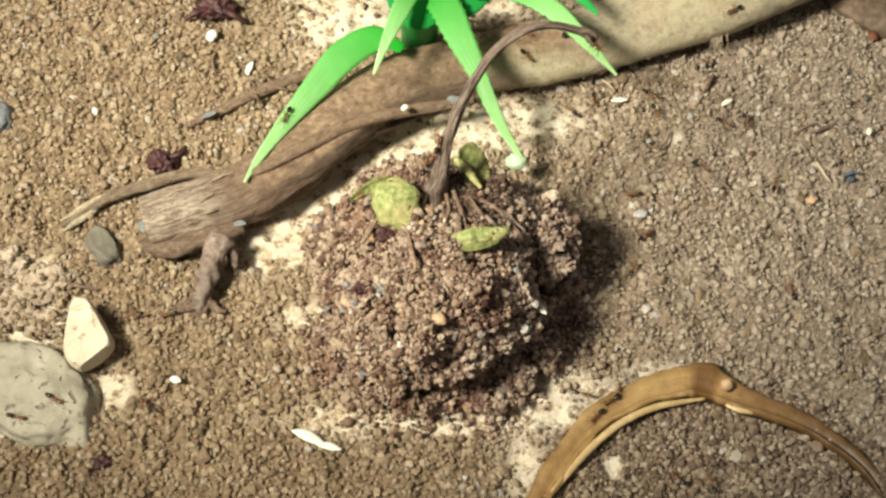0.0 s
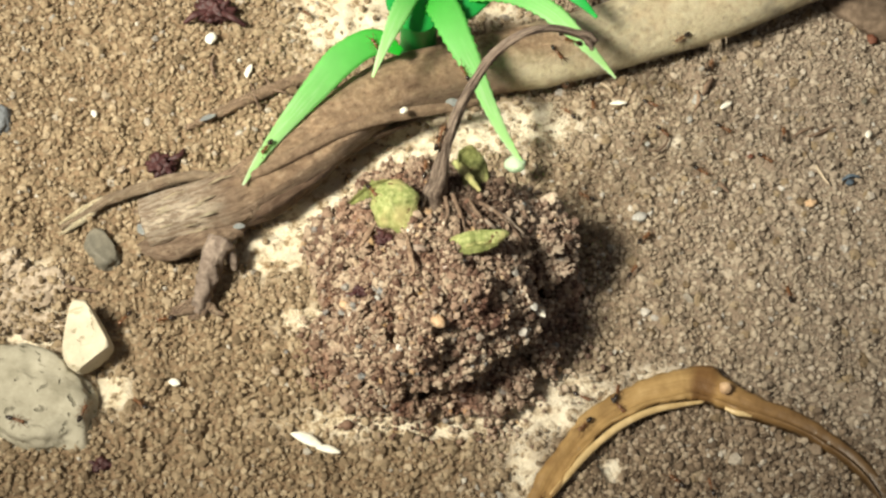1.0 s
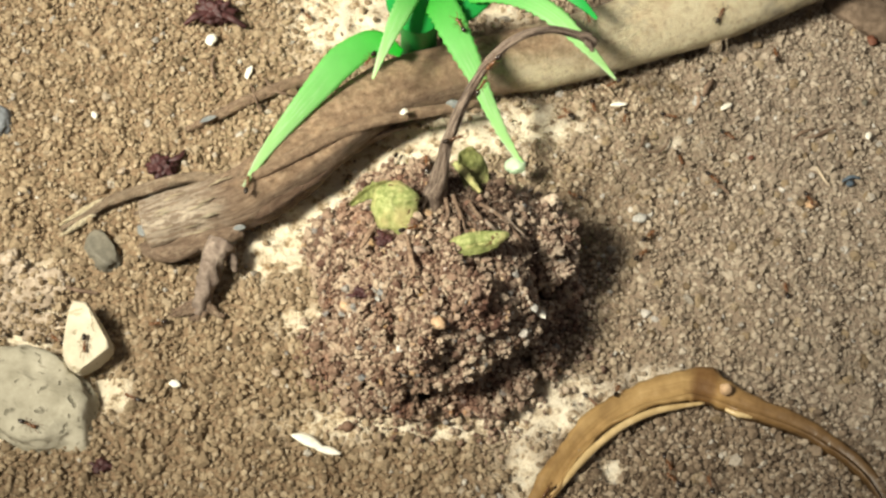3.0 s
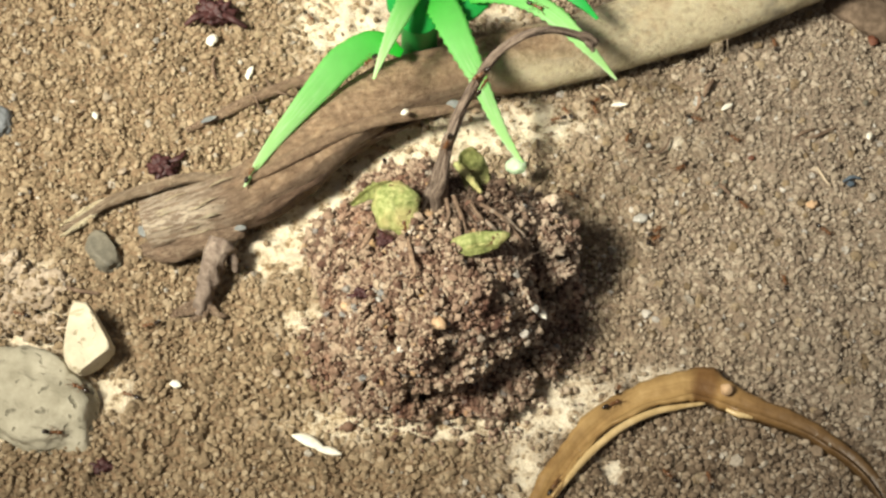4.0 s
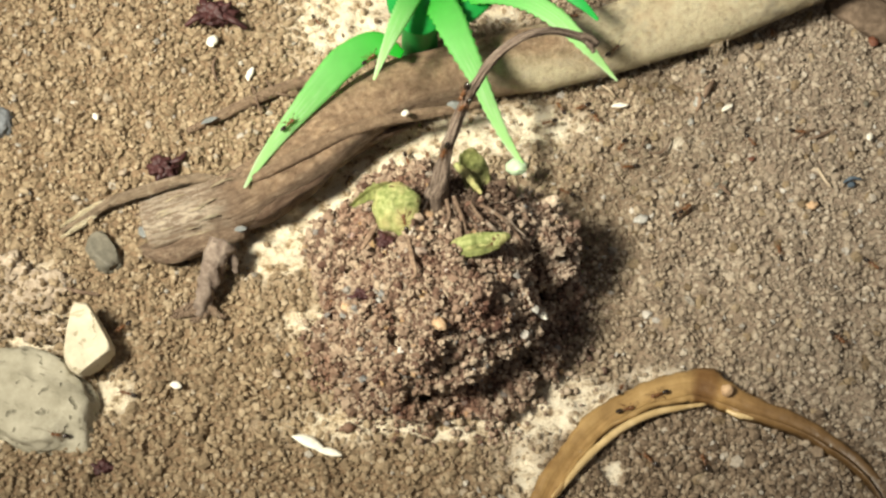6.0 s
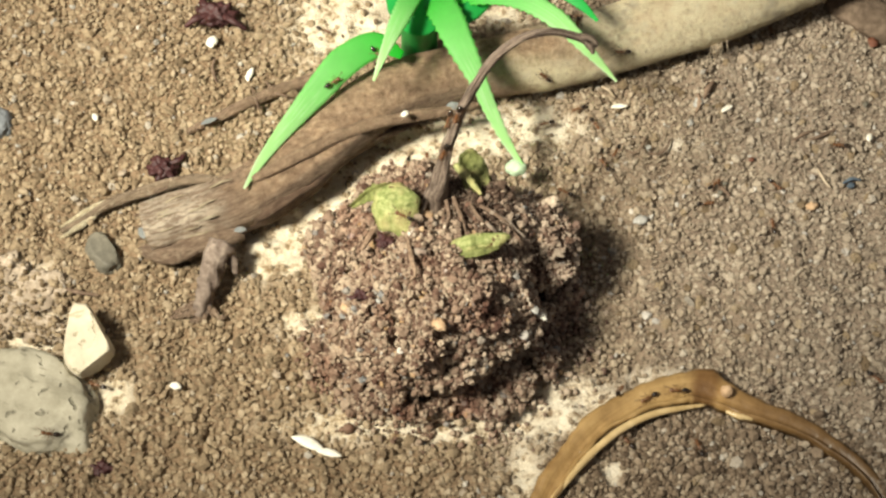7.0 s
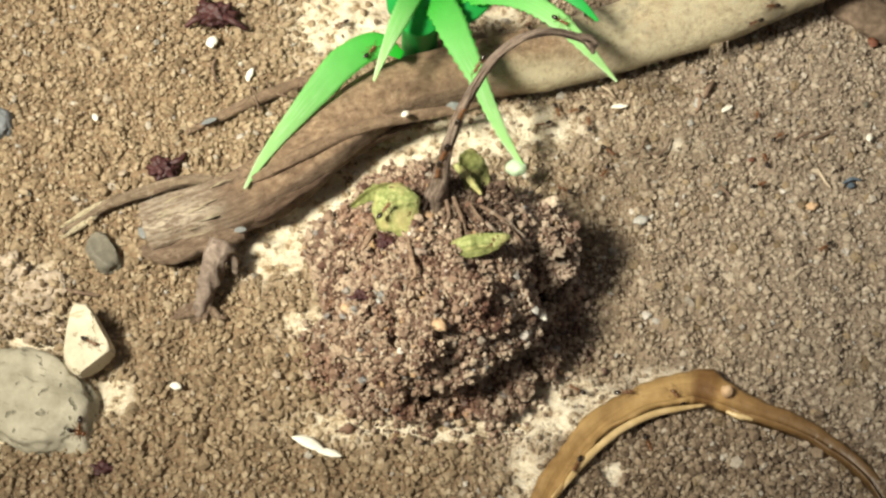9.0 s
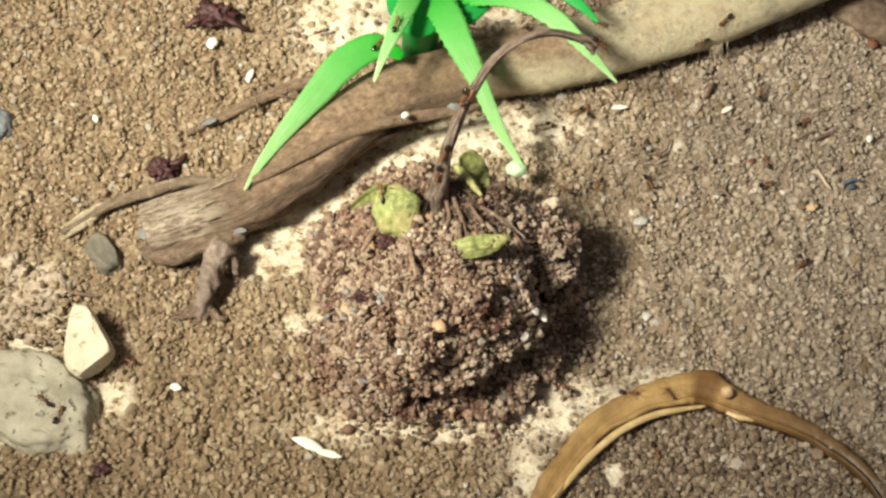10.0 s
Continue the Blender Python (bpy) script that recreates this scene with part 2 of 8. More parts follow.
def plastic_leaf_material(name, dark, light, through_part):
    m, nt, b = shader(name, 0.5, 0.25)
    f = noise_node(nt, 220, 4)
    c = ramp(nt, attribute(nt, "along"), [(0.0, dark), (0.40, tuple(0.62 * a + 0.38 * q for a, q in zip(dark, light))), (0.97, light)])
    mp = nt.nodes.new("ShaderNodeMapping")
    mp.inputs["Scale"].default_value = (0.04, 1.0, 1.0)
    nt.links.new(attribute(nt, "flow", "Vector"), mp.inputs["Vector"])
    streak = ramp(nt, noise_node(nt, 900, 3, 0.5, mp.outputs["Vector"]), [(0.48, (0, 0, 0)), (0.66, (0.7, 0.7, 0.7))])
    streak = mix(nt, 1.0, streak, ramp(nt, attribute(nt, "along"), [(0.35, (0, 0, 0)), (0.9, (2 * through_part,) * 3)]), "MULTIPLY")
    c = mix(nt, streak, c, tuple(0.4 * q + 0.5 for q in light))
    c = mix(nt, 0.35, c, ramp(nt, f, [(0.35, (0.72, 0.78, 0.70)), (0.65, (1, 1, 1))]), "MULTIPLY")
    nt.links.new(c, b.inputs["Base Color"])
    fine = noise_node(nt, 1400, 3)
    bump(nt, b, fine, 0.12, 0.0002)
    t = nt.nodes.new("ShaderNodeBsdfTranslucent")
    nt.links.new(c, t.inputs["Color"])
    mixer = nt.nodes.new("ShaderNodeMixShader")
    mixer.inputs[0].default_value = through_part
    nt.links.new(b.outputs[0], mixer.inputs[1])
    nt.links.new(t.outputs[0], mixer.inputs[2])
    nt.links.new(mixer.outputs[0], nt.nodes["Material Output"].inputs["Surface"])
    return m


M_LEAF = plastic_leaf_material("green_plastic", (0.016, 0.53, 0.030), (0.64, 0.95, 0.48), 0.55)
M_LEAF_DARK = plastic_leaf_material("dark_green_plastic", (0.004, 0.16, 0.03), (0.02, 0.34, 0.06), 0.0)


def bud_material(name, low, middle, high, spot):
    """A wilted leaf: mottled green, yellowed in patches, with a few brown holes."""
    m, nt, b = shader(name, 0.6, 0.3)
    f = noise_node(nt, 1100, 6, 0.65)
    w = noise_node(nt, 190, 3)
    c = ramp(nt, f, [(0.28, low), (0.46, middle), (0.66, high)])
    c = mix(nt, ramp(nt, w, [(0.46, (0, 0, 0)), (0.66, (0.6, 0.6, 0.6))]), c, spot)
    c = mix(nt, ramp(nt, noise_node(nt, 620, 2), [(0.66, (0, 0, 0)), (0.70, (1, 1, 1))]), c, (0.10, 0.06, 0.02))
    nt.links.new(c, b.inputs["Base Color"])
    bump(nt, b, f, 0.8, 0.0005)
    return m


M_BUD = bud_material("withered_green_leaf", (0.10, 0.135, 0.036), (0.235, 0.275, 0.09), (0.41, 0.44, 0.19), (0.46, 0.37, 0.17))
M_OLIVE = bud_material("withered_olive_leaf", (0.06, 0.075, 0.022), (0.15, 0.17, 0.05), (0.28, 0.30, 0.11), (0.20, 0.16, 0.07))


def amber_material():
    m, nt, b = shader("amber_stalk", 0.42, 0.45)
    f = noise_node(nt, 240, 5)
    flow = attribute(nt, "flow", "Vector")
    mp = nt.nodes.new("ShaderNodeMapping")
    mp.inputs["Scale"].default_value = (0.06, 1.0, 1.0)
    nt.links.new(flow, mp.inputs["Vector"])
    streak = noise_node(nt, 1300, 4, 0.6, mp.outputs["Vector"])
    c = ramp(nt, f, [(0.3, (0.25, 0.155, 0.060)), (0.55, (0.385, 0.252, 0.102)), (0.78, (0.52, 0.365, 0.170))])
    c = mix(nt, 0.45, c, ramp(nt, streak, [(0.3, (0.5, 0.45, 0.4)), (0.65, (1, 1, 1))]), "MULTIPLY")
    c = mix(nt, 1.0, c, ramp(nt, attribute(nt, "along"), [(0.0, (0.9, 0.85, 0.8)), (0.4, (1, 1, 1)), (0.515, (1, 1, 1)), (0.53, (0.45, 0.36, 0.30)), (0.565, (0.5, 0.41, 0.35)), (0.58, (0.95, 0.9, 0.85)), (0.66, (0.60, 0.54, 0.52)), (1.0, (0.32, 0.29, 0.29))]), "MULTIPLY")
    c = mix(nt, ramp(nt, noise_node(nt, 130, 3), [(0.60, (0, 0, 0)), (0.70, (0.5, 0.5, 0.5))]), c, (0.16, 0.085, 0.032))
    nt.links.new(c, b.inputs["Base Color"])
    bump(nt, b, f, 0.6, 0.0006)
    return m


M_AMBER = amber_material()
# amber paled to paint the highlight on the strip's inner lip
M_LIT_LIP = plain_material("lit_amber_lip", (0.46, 0.32, 0.14), (0.70, 0.54, 0.29), 500, 0.3, 0.5, 0.3, 0.0002)


def drop_material():
    m, nt, b = shader("cloudy_glue", 0.5, 0.35)
    b.inputs["Base Color"].default_value = (0.64, 0.82, 0.58, 1)
    b.inputs["Transmission Weight"].default_value = 0.4
    bump(nt, b, noise_node(nt, 700, 3), 0.3, 0.0002)
    return m


M_DROP = drop_material()
M_WALL = plain_material("room_wall", (0.50, 0.48, 0.45), (0.56, 0.54, 0.50), 8, 0.9, 0.1, 0.1, 0.001)
M_ANT_BODY = plain_material("ant_red_brown", (0.10, 0.040, 0.014), (0.19, 0.085, 0.03), 2500, 0.35, 0.5, 0.3, 0.00005)
M_ANT_DARK = plain_material("ant_black", (0.010, 0.007, 0.005), (0.03, 0.018, 0.012), 2500, 0.22, 0.55, 0.2, 0.00005)
M_ANT_LEG = plain_material("ant_leg", (0.09, 0.04, 0.015), (0.17, 0.08, 0.03), 2500, 0.45, 0.4, 0.2, 0.00005)


# ---- mesh tools ----
def empty(name, at=(0, 0, 0)):
    ob = new(name)
    ob.location = at
    ob.empty_display_size = 0.005
    return ob


def from_arrays(name, verts, faces, material, smooth=True):
    me = bpy.data.meshes.new(name)
    me.from_pydata([tuple(v) for v in verts], [], [tuple(f) for f in faces])
    if smooth:
        me.polygons.foreach_set("use_smooth", [True] * len(me.polygons))
    me.materials.append(material)
    me.update()
    return me


def part(name, mesh, parent=None, label=""):
    ob = new(name, mesh)
    if parent is not None:
        ob.parent = parent
        ob.matrix_parent_inverse = Matrix.Translation(-parent.location)
    return tagged(ob, label)


def curve_points(points, n):
    """A smooth line through the points, with n even steps."""
    p = [Vector(q) for q in points]
    p = [2 * p[0] - p[1]] + p + [2 * p[-1] - p[-2]]
    dense = []
    for i in range(1, len(p) - 2):
        a, b, c, d = p[i - 1], p[i], p[i + 1], p[i + 2]
        for k in range(24):
            t = k / 24
            dense.append(0.5 * ((2 * b) + (c - a) * t + (2 * a - 5 * b + 4 * c - d) * t * t + (3 * b - a - 3 * c + d) * t ** 3))
    dense.append(p[-2])
    s = [0.0]
    for a, b in zip(dense, dense[1:]):
        s.append(s[-1] + (b - a).length)
    out = []
    for k in range(n):
        want = s[-1] * k / (n - 1)
        j = min(max(int(np.searchsorted(s, want)), 1), len(s) - 1)
        f = (want - s[j - 1]) / max(s[j] - s[j - 1], 1e-9)
        out.append(dense[j - 1].lerp(dense[j], f))
    return out


def even(values, f):
    return float(np.interp(f, np.linspace(0, 1, len(values)), values))


def sweep(name, points, size, material, profile, n=40, up=(0, 0, 1), rough=None, closed=True, ends=True, fields=None):
    """A profile (u, v) carried along a line. size(f) gives its two scales, rough(f, j) a factor for each corner."""
    line = curve_points(points, n)
    k = len(profile)
    verts, faces, along, flow = [], [], [], []
    run = 0.0
    for i, c in enumerate(line):
        t = (line[min(i + 1, n - 1)] - line[max(i - 1, 0)]).normalized()
        f = i / (n - 1)
        side = t.cross(Vector(up(f) if callable(up) else up)).normalized()
        top = side.cross(t)
        su, sv = size(f)
        if i:
            run += (c - line[i - 1]).length
        for j, (u, v) in enumerate(profile):
            g = rough(f, j / k) if rough else 1.0
            verts.append(c + side * (u * su * g) + top * (v * sv * g))
            along.append(f)
            flow.append((run, 2 * su * math.cos(6.2832 * j / k), 2 * su * math.sin(6.2832 * j / k)))
    for i in range(n - 1):
        for j in range(k if closed else k - 1):
            a, b = i * k + j, i * k + (j + 1) % k
            faces.append((a, b, b + k, a + k))
    if ends:
        faces.append(tuple(range(k - 1, -1, -1)))
        faces.append(tuple((n - 1) * k + j for j in range(k)))
    me = from_arrays(name, verts, faces, material)
    at = me.attributes.new("along", "FLOAT", "POINT")
    at.data.foreach_set("value", along)
    at = me.attributes.new("flow", "FLOAT_VECTOR", "POINT")
    at.data.foreach_set("vector", [q for w in flow for q in w])
    for key, rule in (fields or {}).items():
        at = me.attributes.new(key, "FLOAT", "POINT")
        at.data.foreach_set("value", [rule(along[i], (i % k) / k) for i in range(len(verts))])
    return me


def circle(k):
    return [(math.cos(6.28319 * j / k), math.sin(6.28319 * j / k)) for j in range(k)]


def tube(name, points, radii, material, k=8, n=24, wobble=0.12, seed=0, pace=0.35):
    radii = radii if isinstance(radii, (list, tuple)) else [radii, radii]

    def rough(f, j):
        a = 6.2832 * j
        return 1 + wobble * noise.noise((math.cos(a) * 1.8 + seed, math.sin(a) * 1.8, f * n * pace + seed * 3.1))
    return sweep(name, points, lambda f: (even(radii, f), even(radii, f)), material, circle(k), n, rough=rough)


ICO_T = (1 + 5 ** 0.5) / 2
ICO = np.array([(-1, ICO_T, 0), (1, ICO_T, 0), (-1, -ICO_T, 0), (1, -ICO_T, 0), (0, -1, ICO_T), (0, 1, ICO_T),
                (0, -1, -ICO_T), (0, 1, -ICO_T), (ICO_T, 0, -1), (ICO_T, 0, 1), (-ICO_T, 0, -1), (-ICO_T, 0, 1)]) / (1 + ICO_T ** 2) ** 0.5
ICO_F = np.array([(0, 11, 5), (0, 5, 1), (0, 1, 7), (0, 7, 10), (0, 10, 11), (1, 5, 9), (5, 11, 4), (11, 10, 2), (10, 7, 6), (7, 1, 8),
                  (3, 9, 4), (3, 4, 2), (3, 2, 6), (3, 6, 8), (3, 8, 9), (4, 9, 5), (2, 4, 11), (6, 2, 10), (8, 6, 7), (9, 8, 1)])


def finer(verts, faces):
    """Every triangle in four, on the unit ball."""
    verts, mid, out = [tuple(v) for v in verts], {}, []

    def half_way(a, b):
        key = (min(a, b), max(a, b))
        if key not in mid:
            v = (np.array(verts[a]) + np.array(verts[b])) / 2
            verts.append(tuple(v / np.linalg.norm(v)))
            mid[key] = len(verts) - 1
        return mid[key]
    for a, b, c in faces:
        d, e, f = half_way(a, b), half_way(b, c), half_way(c, a)
        out += [(a, d, f), (b, e, d), (c, f, e), (d, e, f)]
    return np.array(verts), np.array(out)


BALL1 = finer(ICO, ICO_F)
BALL2 = finer(*BALL1)
BALL3 = finer(*BALL2)
BALL4 = finer(*BALL3)


def grains(name, places, sizes, material, rng, shape=(ICO, ICO_F), flat=0.8, smooth=True):
    """Many loose grains in one mesh, each an uneven rounded crumb of its own turn and proportions."""
    bv, bf = shape
    n, k = len(places), len(bv)
    q = rng.normal(size=(n, 4))
    q /= np.linalg.norm(q, axis=1)[:, None]
    w, x, y, z = q.T
    rot = np.array([[1 - 2 * (y * y + z * z), 2 * (x * y - z * w), 2 * (x * z + y * w)],
                    [2 * (x * y + z * w), 1 - 2 * (x * x + z * z), 2 * (y * z - x * w)],
                    [2 * (x * z - y * w), 2 * (y * z + x * w), 1 - 2 * (x * x + y * y)]]).transpose(2, 0, 1)
    s = sizes[:, None] * rng.uniform(flat - 0.12, 1.15, size=(n, 3))
    v = bv[None] * s[:, None, :] * rng.uniform(0.68, 1.25, size=(n, k, 1))
    v = np.einsum("nij,nkj->nki", rot, v) + places[:, None, :]
    f = (bf[None] + (np.arange(n) * k)[:, None, None]).reshape(-1)
    me = bpy.data.meshes.new(name)
    me.vertices.add(n * k)
    me.vertices.foreach_set("co", v.reshape(-1))
    m = len(bf) * n
    me.loops.add(3 * m)
    me.loops.foreach_set("vertex_index", f.astype(np.int32))
    me.polygons.add(m)
    me.polygons.foreach_set("loop_start", np.arange(0, 3 * m, 3, dtype=np.int32))
    me.update(calc_edges=True)
    me.polygons.foreach_set("use_smooth", np.full(m, smooth, dtype=bool))
    me.materials.append(material)
    me.validate()
    return me


def pebble(name, size, material, seed, shape=BALL3, lump=0.18, scale=1.6, cut=()):
    """A stone: a ball with three sizes, uneven, cut by planes (normal, distance) where it has flat faces."""
    verts = []
    for p in shape[0]:
        d = Vector(p)
        r = 1 + lump * noise.noise(d * scale + Vector((seed, 0, 0))) + 0.3 * lump * noise.noise(d * scale * 3 + Vector((0, seed, 0))) + 0.12 * lump * noise.noise(d * scale * 8 + Vector((0, 0, seed)))
        d = d * r
        for normal, dist in cut:
            nn = Vector(normal).normalized()
            over = d.dot(nn) - dist
            if over > 0:
                d = d - nn * (over * 0.92)
        verts.append((d.x * size[0], d.y * size[1], d.z * size[2]))
    return from_arrays(name, verts, shape[1], material)


# ---- the ground: plaster with a layer of loose sand, worn thin in places ----
RNG = np.random.default_rng(7)
# x, y, half width, half depth, how bare
BARE_BEHIND = [(*(-0.02174, 0.00932, 0.00000)[:2], 0.015, 0.0075, 1.0), (*(-0.01003, 0.02151, 0.00000)[:2], 0.014, 0.006, 1.0), (*(0.01579, 0.02818, 0.00000)[:2], 0.010, 0.004, 1.0),
        (*(-0.01980, 0.05379, 0.00000)[:2], 0.009, 0.0085, 1.4), (*(-0.02409, -0.01467, 0.00000)[:2], 0.0045, 0.0024, 1.2), (*(-0.01737, -0.03440, 0.00000)[:2], 0.010, 0.0030, 0.60), (*(-0.00699, -0.03419, 0.00000)[:2], 0.011, 0.0028, 0.55), (*(0.00719, -0.03357, 0.00000)[:2], 0.010, 0.0026, 0.5), (*(0.01666, -0.03316, 0.00000)[:2], 0.007, 0.0024, 0.7),
        (*(-0.00085, -0.03563, 0.00000)[:2], 0.010, 0.0014, 0.5), (*(0.02298, -0.03002, 0.00000)[:2], 0.0068, 0.0042, 1.1), (*(0.03671, -0.02545, 0.00000)[:2], 0.004, 0.0018, 0.6), (*(-0.07134, -0.01557, 0.00000)[:2], 0.006, 0.004, 0.8)]
BARE_FRONT = [(*(0.01351, -0.04298, 0.00000)[:2], 0.004, 0.006, 0.7), (*(0.02742, -0.04249, 0.00000)[:2], 0.0024, 0.0022, 0.9), (*(-0.05641, -0.02812, 0.00000)[:2], 0.003, 0.004, 0.9),
        (*(-0.03194, -0.00108, 0.00000)[:2], 0.008, 0.005, 0.7), (*(-0.07178, -0.03645, 0.00000)[:2], 0.004, 0.002, 0.9), (*(0.01097, 0.05605, 0.00000)[:2], 0.006, 0.003, 0.8),
        (*(0.00495, 0.02616, 0.00000)[:2], 0.010, 0.004, 0.9), (*(0.04563, 0.02349, 0.00000)[:2], 0.003, 0.002, 0.45), (*(-0.07408, -0.00464, 0.00000)[:2], 0.006, 0.003, 0.5)]
BARE_STONES = [(-0.07005, -0.01747, 0.0048, 0.0026, 1.0), (-0.07497, -0.01444, 0.0030, 0.0022, 0.9), (-0.05532, -0.02918, 0.0022, 0.0030, 0.8), (-0.07216, -0.03696, 0.0018, 0.0014, 0.8)]
BARE = BARE_BEHIND + BARE_FRONT + BARE_STONES


def bare_at(x, y):
    b = 0.0
    for cx, cy, w, d, a in BARE:
        b += a * math.exp(-(((x - cx) / w) ** 2 + ((y - cy) / d) ** 2))
    return min(1.0, max(0.0, b * 1.6 + 0.6 * noise.noise((x * 420, y * 420, 3.0)) * min(1.0, b * 4)))


def ground_z(x, y):
    z = 0.0011 * noise.noise((x * 60, y * 60, 0.0)) + 0.0014 * noise.noise((x * 230, y * 230, 4.0)) + 0.0005 * noise.noise((x * 480, y * 480, 6.0))
    return z - 0.0006 * bare_at(x, y)


def build_ground():
    inner = np.linspace(-0.125, 0.125, 361)
    xs = np.concatenate([-np.array([0.30, 0.26, 0.22, 0.18, 0.15, 0.135]), inner, np.array([0.135, 0.15, 0.18, 0.22, 0.26, 0.30])])
    inner = np.linspace(-0.075, 0.10, 261)
    ys = np.concatenate([-np.array([0.26, 0.22, 0.18, 0.14, 0.11, 0.09]), inner, np.array([0.11, 0.13, 0.16, 0.19, 0.22, 0.26])])
    verts, bare = [], []
    for y in ys:
        for x in xs:
            verts.append((x, y, ground_z(x, y) + 0.00035 * noise.noise((x * 900, y * 900, 9.0))))
            bare.append(bare_at(x, y))
    nx = len(xs)
    faces = [(j * nx + i, j * nx + i + 1, (j + 1) * nx + i + 1, (j + 1) * nx + i) for j in range(len(ys) - 1) for i in range(nx - 1)]
    me = from_arrays("ground", verts, faces, M_GROUND)
    at = me.attributes.new("bare", "FLOAT", "POINT")
    at.data.foreach_set("value", bare)
    tagged(part("ground", me), "brown sandy soil thinly spread over pale plaster", "ground", kind="structure")


def build_sand():
    step = 0.00098
    pts, sizes = [], []
    for y in np.arange(-0.060, 0.078, step):
        for x in np.arange(-0.112, 0.112, step):
            px, py = x + RNG.uniform(-0.6, 0.6) * step, y + RNG.uniform(-0.6, 0.6) * step
            if RNG.random() < 0.93 * bare_at(px, py):
                continue
            s = 0.00060 * math.exp(RNG.normal(0, 0.24)) * (0.95 if px > 0.02 else 1.08)
            pts.append((px, py, ground_z(px, py) + s * RNG.uniform(-0.25, 0.70)))
            sizes.append(s)
    for k in range(20000):
        px, py = RNG.uniform(-0.108, 0.108), RNG.uniform(-0.056, 0.072)
        if RNG.random() < 0.95 * bare_at(px, py):
            continue
        s = 0.00032 * math.exp(RNG.normal(0, 0.32))
        pts.append((px, py, ground_z(px, py) + 0.0002 + s * RNG.uniform(0, 1.2)))
        sizes.append(s)
    for cx, cy, w, d in ((*(-0.07091, -0.00960, 0.00150)[:2], 0.0055, 0.0042), (*(-0.07551, -0.01472, 0.00150)[:2], 0.0045, 0.0036), (*(-0.06937, -0.01679, 0.00120)[:2], 0.0048, 0.0030), (*(-0.07747, -0.00536, 0.00120)[:2], 0.0040, 0.0042)):
        for k in range(75):
            a, q = RNG.uniform(0, 6.2832), RNG.random() ** 0.5
            s = 0.00042 * math.exp(RNG.normal(0, 0.3))
            pts.append((cx + w * q * math.cos(a), cy + d * q * math.sin(a), 0.0010 + 0.0009 * (1 - q * q) + s * RNG.uniform(-0.2, 0.5)))
            sizes.append(s)
    me = grains("sand_grains", np.array(pts), np.array(sizes), M_SAND, RNG, flat=0.66, smooth=False)
    pts, sizes = [], []
    # darker soil, spread wider towards the corner to imitate the lamp's falloff
    cx, cy = (0.04469, -0.04980, 0.00000)[:2]
    while len(pts) < 10500:
        a, q = RNG.uniform(0, 6.2832), RNG.random() ** 0.5
        px, py = cx + 0.0305 * q * math.cos(a), cy + 0.0215 * q * math.sin(a)
        if bare_at(px, py) > 0.4 * RNG.random() + 0.3:
            continue
        s = 0.00038 * math.exp(RNG.normal(0, 0.36))
        pts.append((px, py, ground_z(px, py) + 0.0002 + s * RNG.uniform(0.0, 1.2)))
        sizes.append(s)
    dark = grains("dark_soil_grains", np.array(pts), np.array(sizes), M_DARK_SOIL, RNG, smooth=False)
    tagged(part("dark_soil_grains", dark), "darker soil crumbs by the curved strip, widened to paint light falloff", "soil", kind="stuff")
    tagged(part("sand_grains", me), "loose brown sand grains strewn over the ground", "sand", kind="stuff")


def loose_crumbs(name, places, sizes, material, parent, rng):
    """Single crumbs, each an object of its own on one of eight shapes."""
    shapes = [grains(name, np.zeros((1, 3)), np.ones(1), material, rng, BALL1, 0.7, False) for k in range(8)]
    for at, s in zip(places, sizes):
        ob = new(name, shapes[int(rng.integers(8))])
        ob.parent = parent
        ob.location, ob.scale = Vector(at) - parent.location, (s, s, s)
        ob.rotation_euler = rng.uniform(0, 6.28, 3)


def build_sand_crumbs():
    rng = np.random.default_rng(71)
    pts, sizes = [], []
    while len(pts) < 290:
        x, y = rng.uniform(-0.085, 0.088), rng.uniform(-0.045, 0.058)
        if bare_at(x, y) > 0.3 or math.hypot(x - 0.001, (y + 0.012) * 1.1) < 0.027:
            continue
        s = rng.uniform(0.00078, 0.00118)
        pts.append((x, y, ground_z(x, y) + s * rng.uniform(0.0, 0.45)))
        sizes.append(s)
    loose_crumbs("sand_crumb", pts, sizes, M_SAND_CRUMB, bpy.data.objects["ground"], rng)


def build_room():
    """The plain low walls of the tray that holds the sand, well outside the view."""
    for name, at, size in (("wall_north", (0, 0.265, 0.035), (0.622, 0.01, 0.09)), ("wall_south", (0, -0.265, 0.035), (0.622, 0.01, 0.09)),
                           ("wall_east", (0.3055, 0, 0.035), (0.01, 0.519, 0.09)), ("wall_west", (-0.3055, 0, 0.035), (0.01, 0.519, 0.09))):
        bm = bmesh.new()
        bmesh.ops.create_cube(bm, size=1, matrix=Matrix.Translation(at) @ Matrix.Diagonal((*size, 1)))
        me = bpy.data.meshes.new(name)
        bm.to_mesh(me)
        bm.free()
        me.materials.append(M_WALL)
        tagged(part(name, me), "plain light grey wall of the sand tray", "wall", kind="structure")


build_ground()
build_sand()
build_sand_crumbs()


# ---- the root clod ----
CLOD_AT = Vector((0.00009, -0.01685, 0.01300))
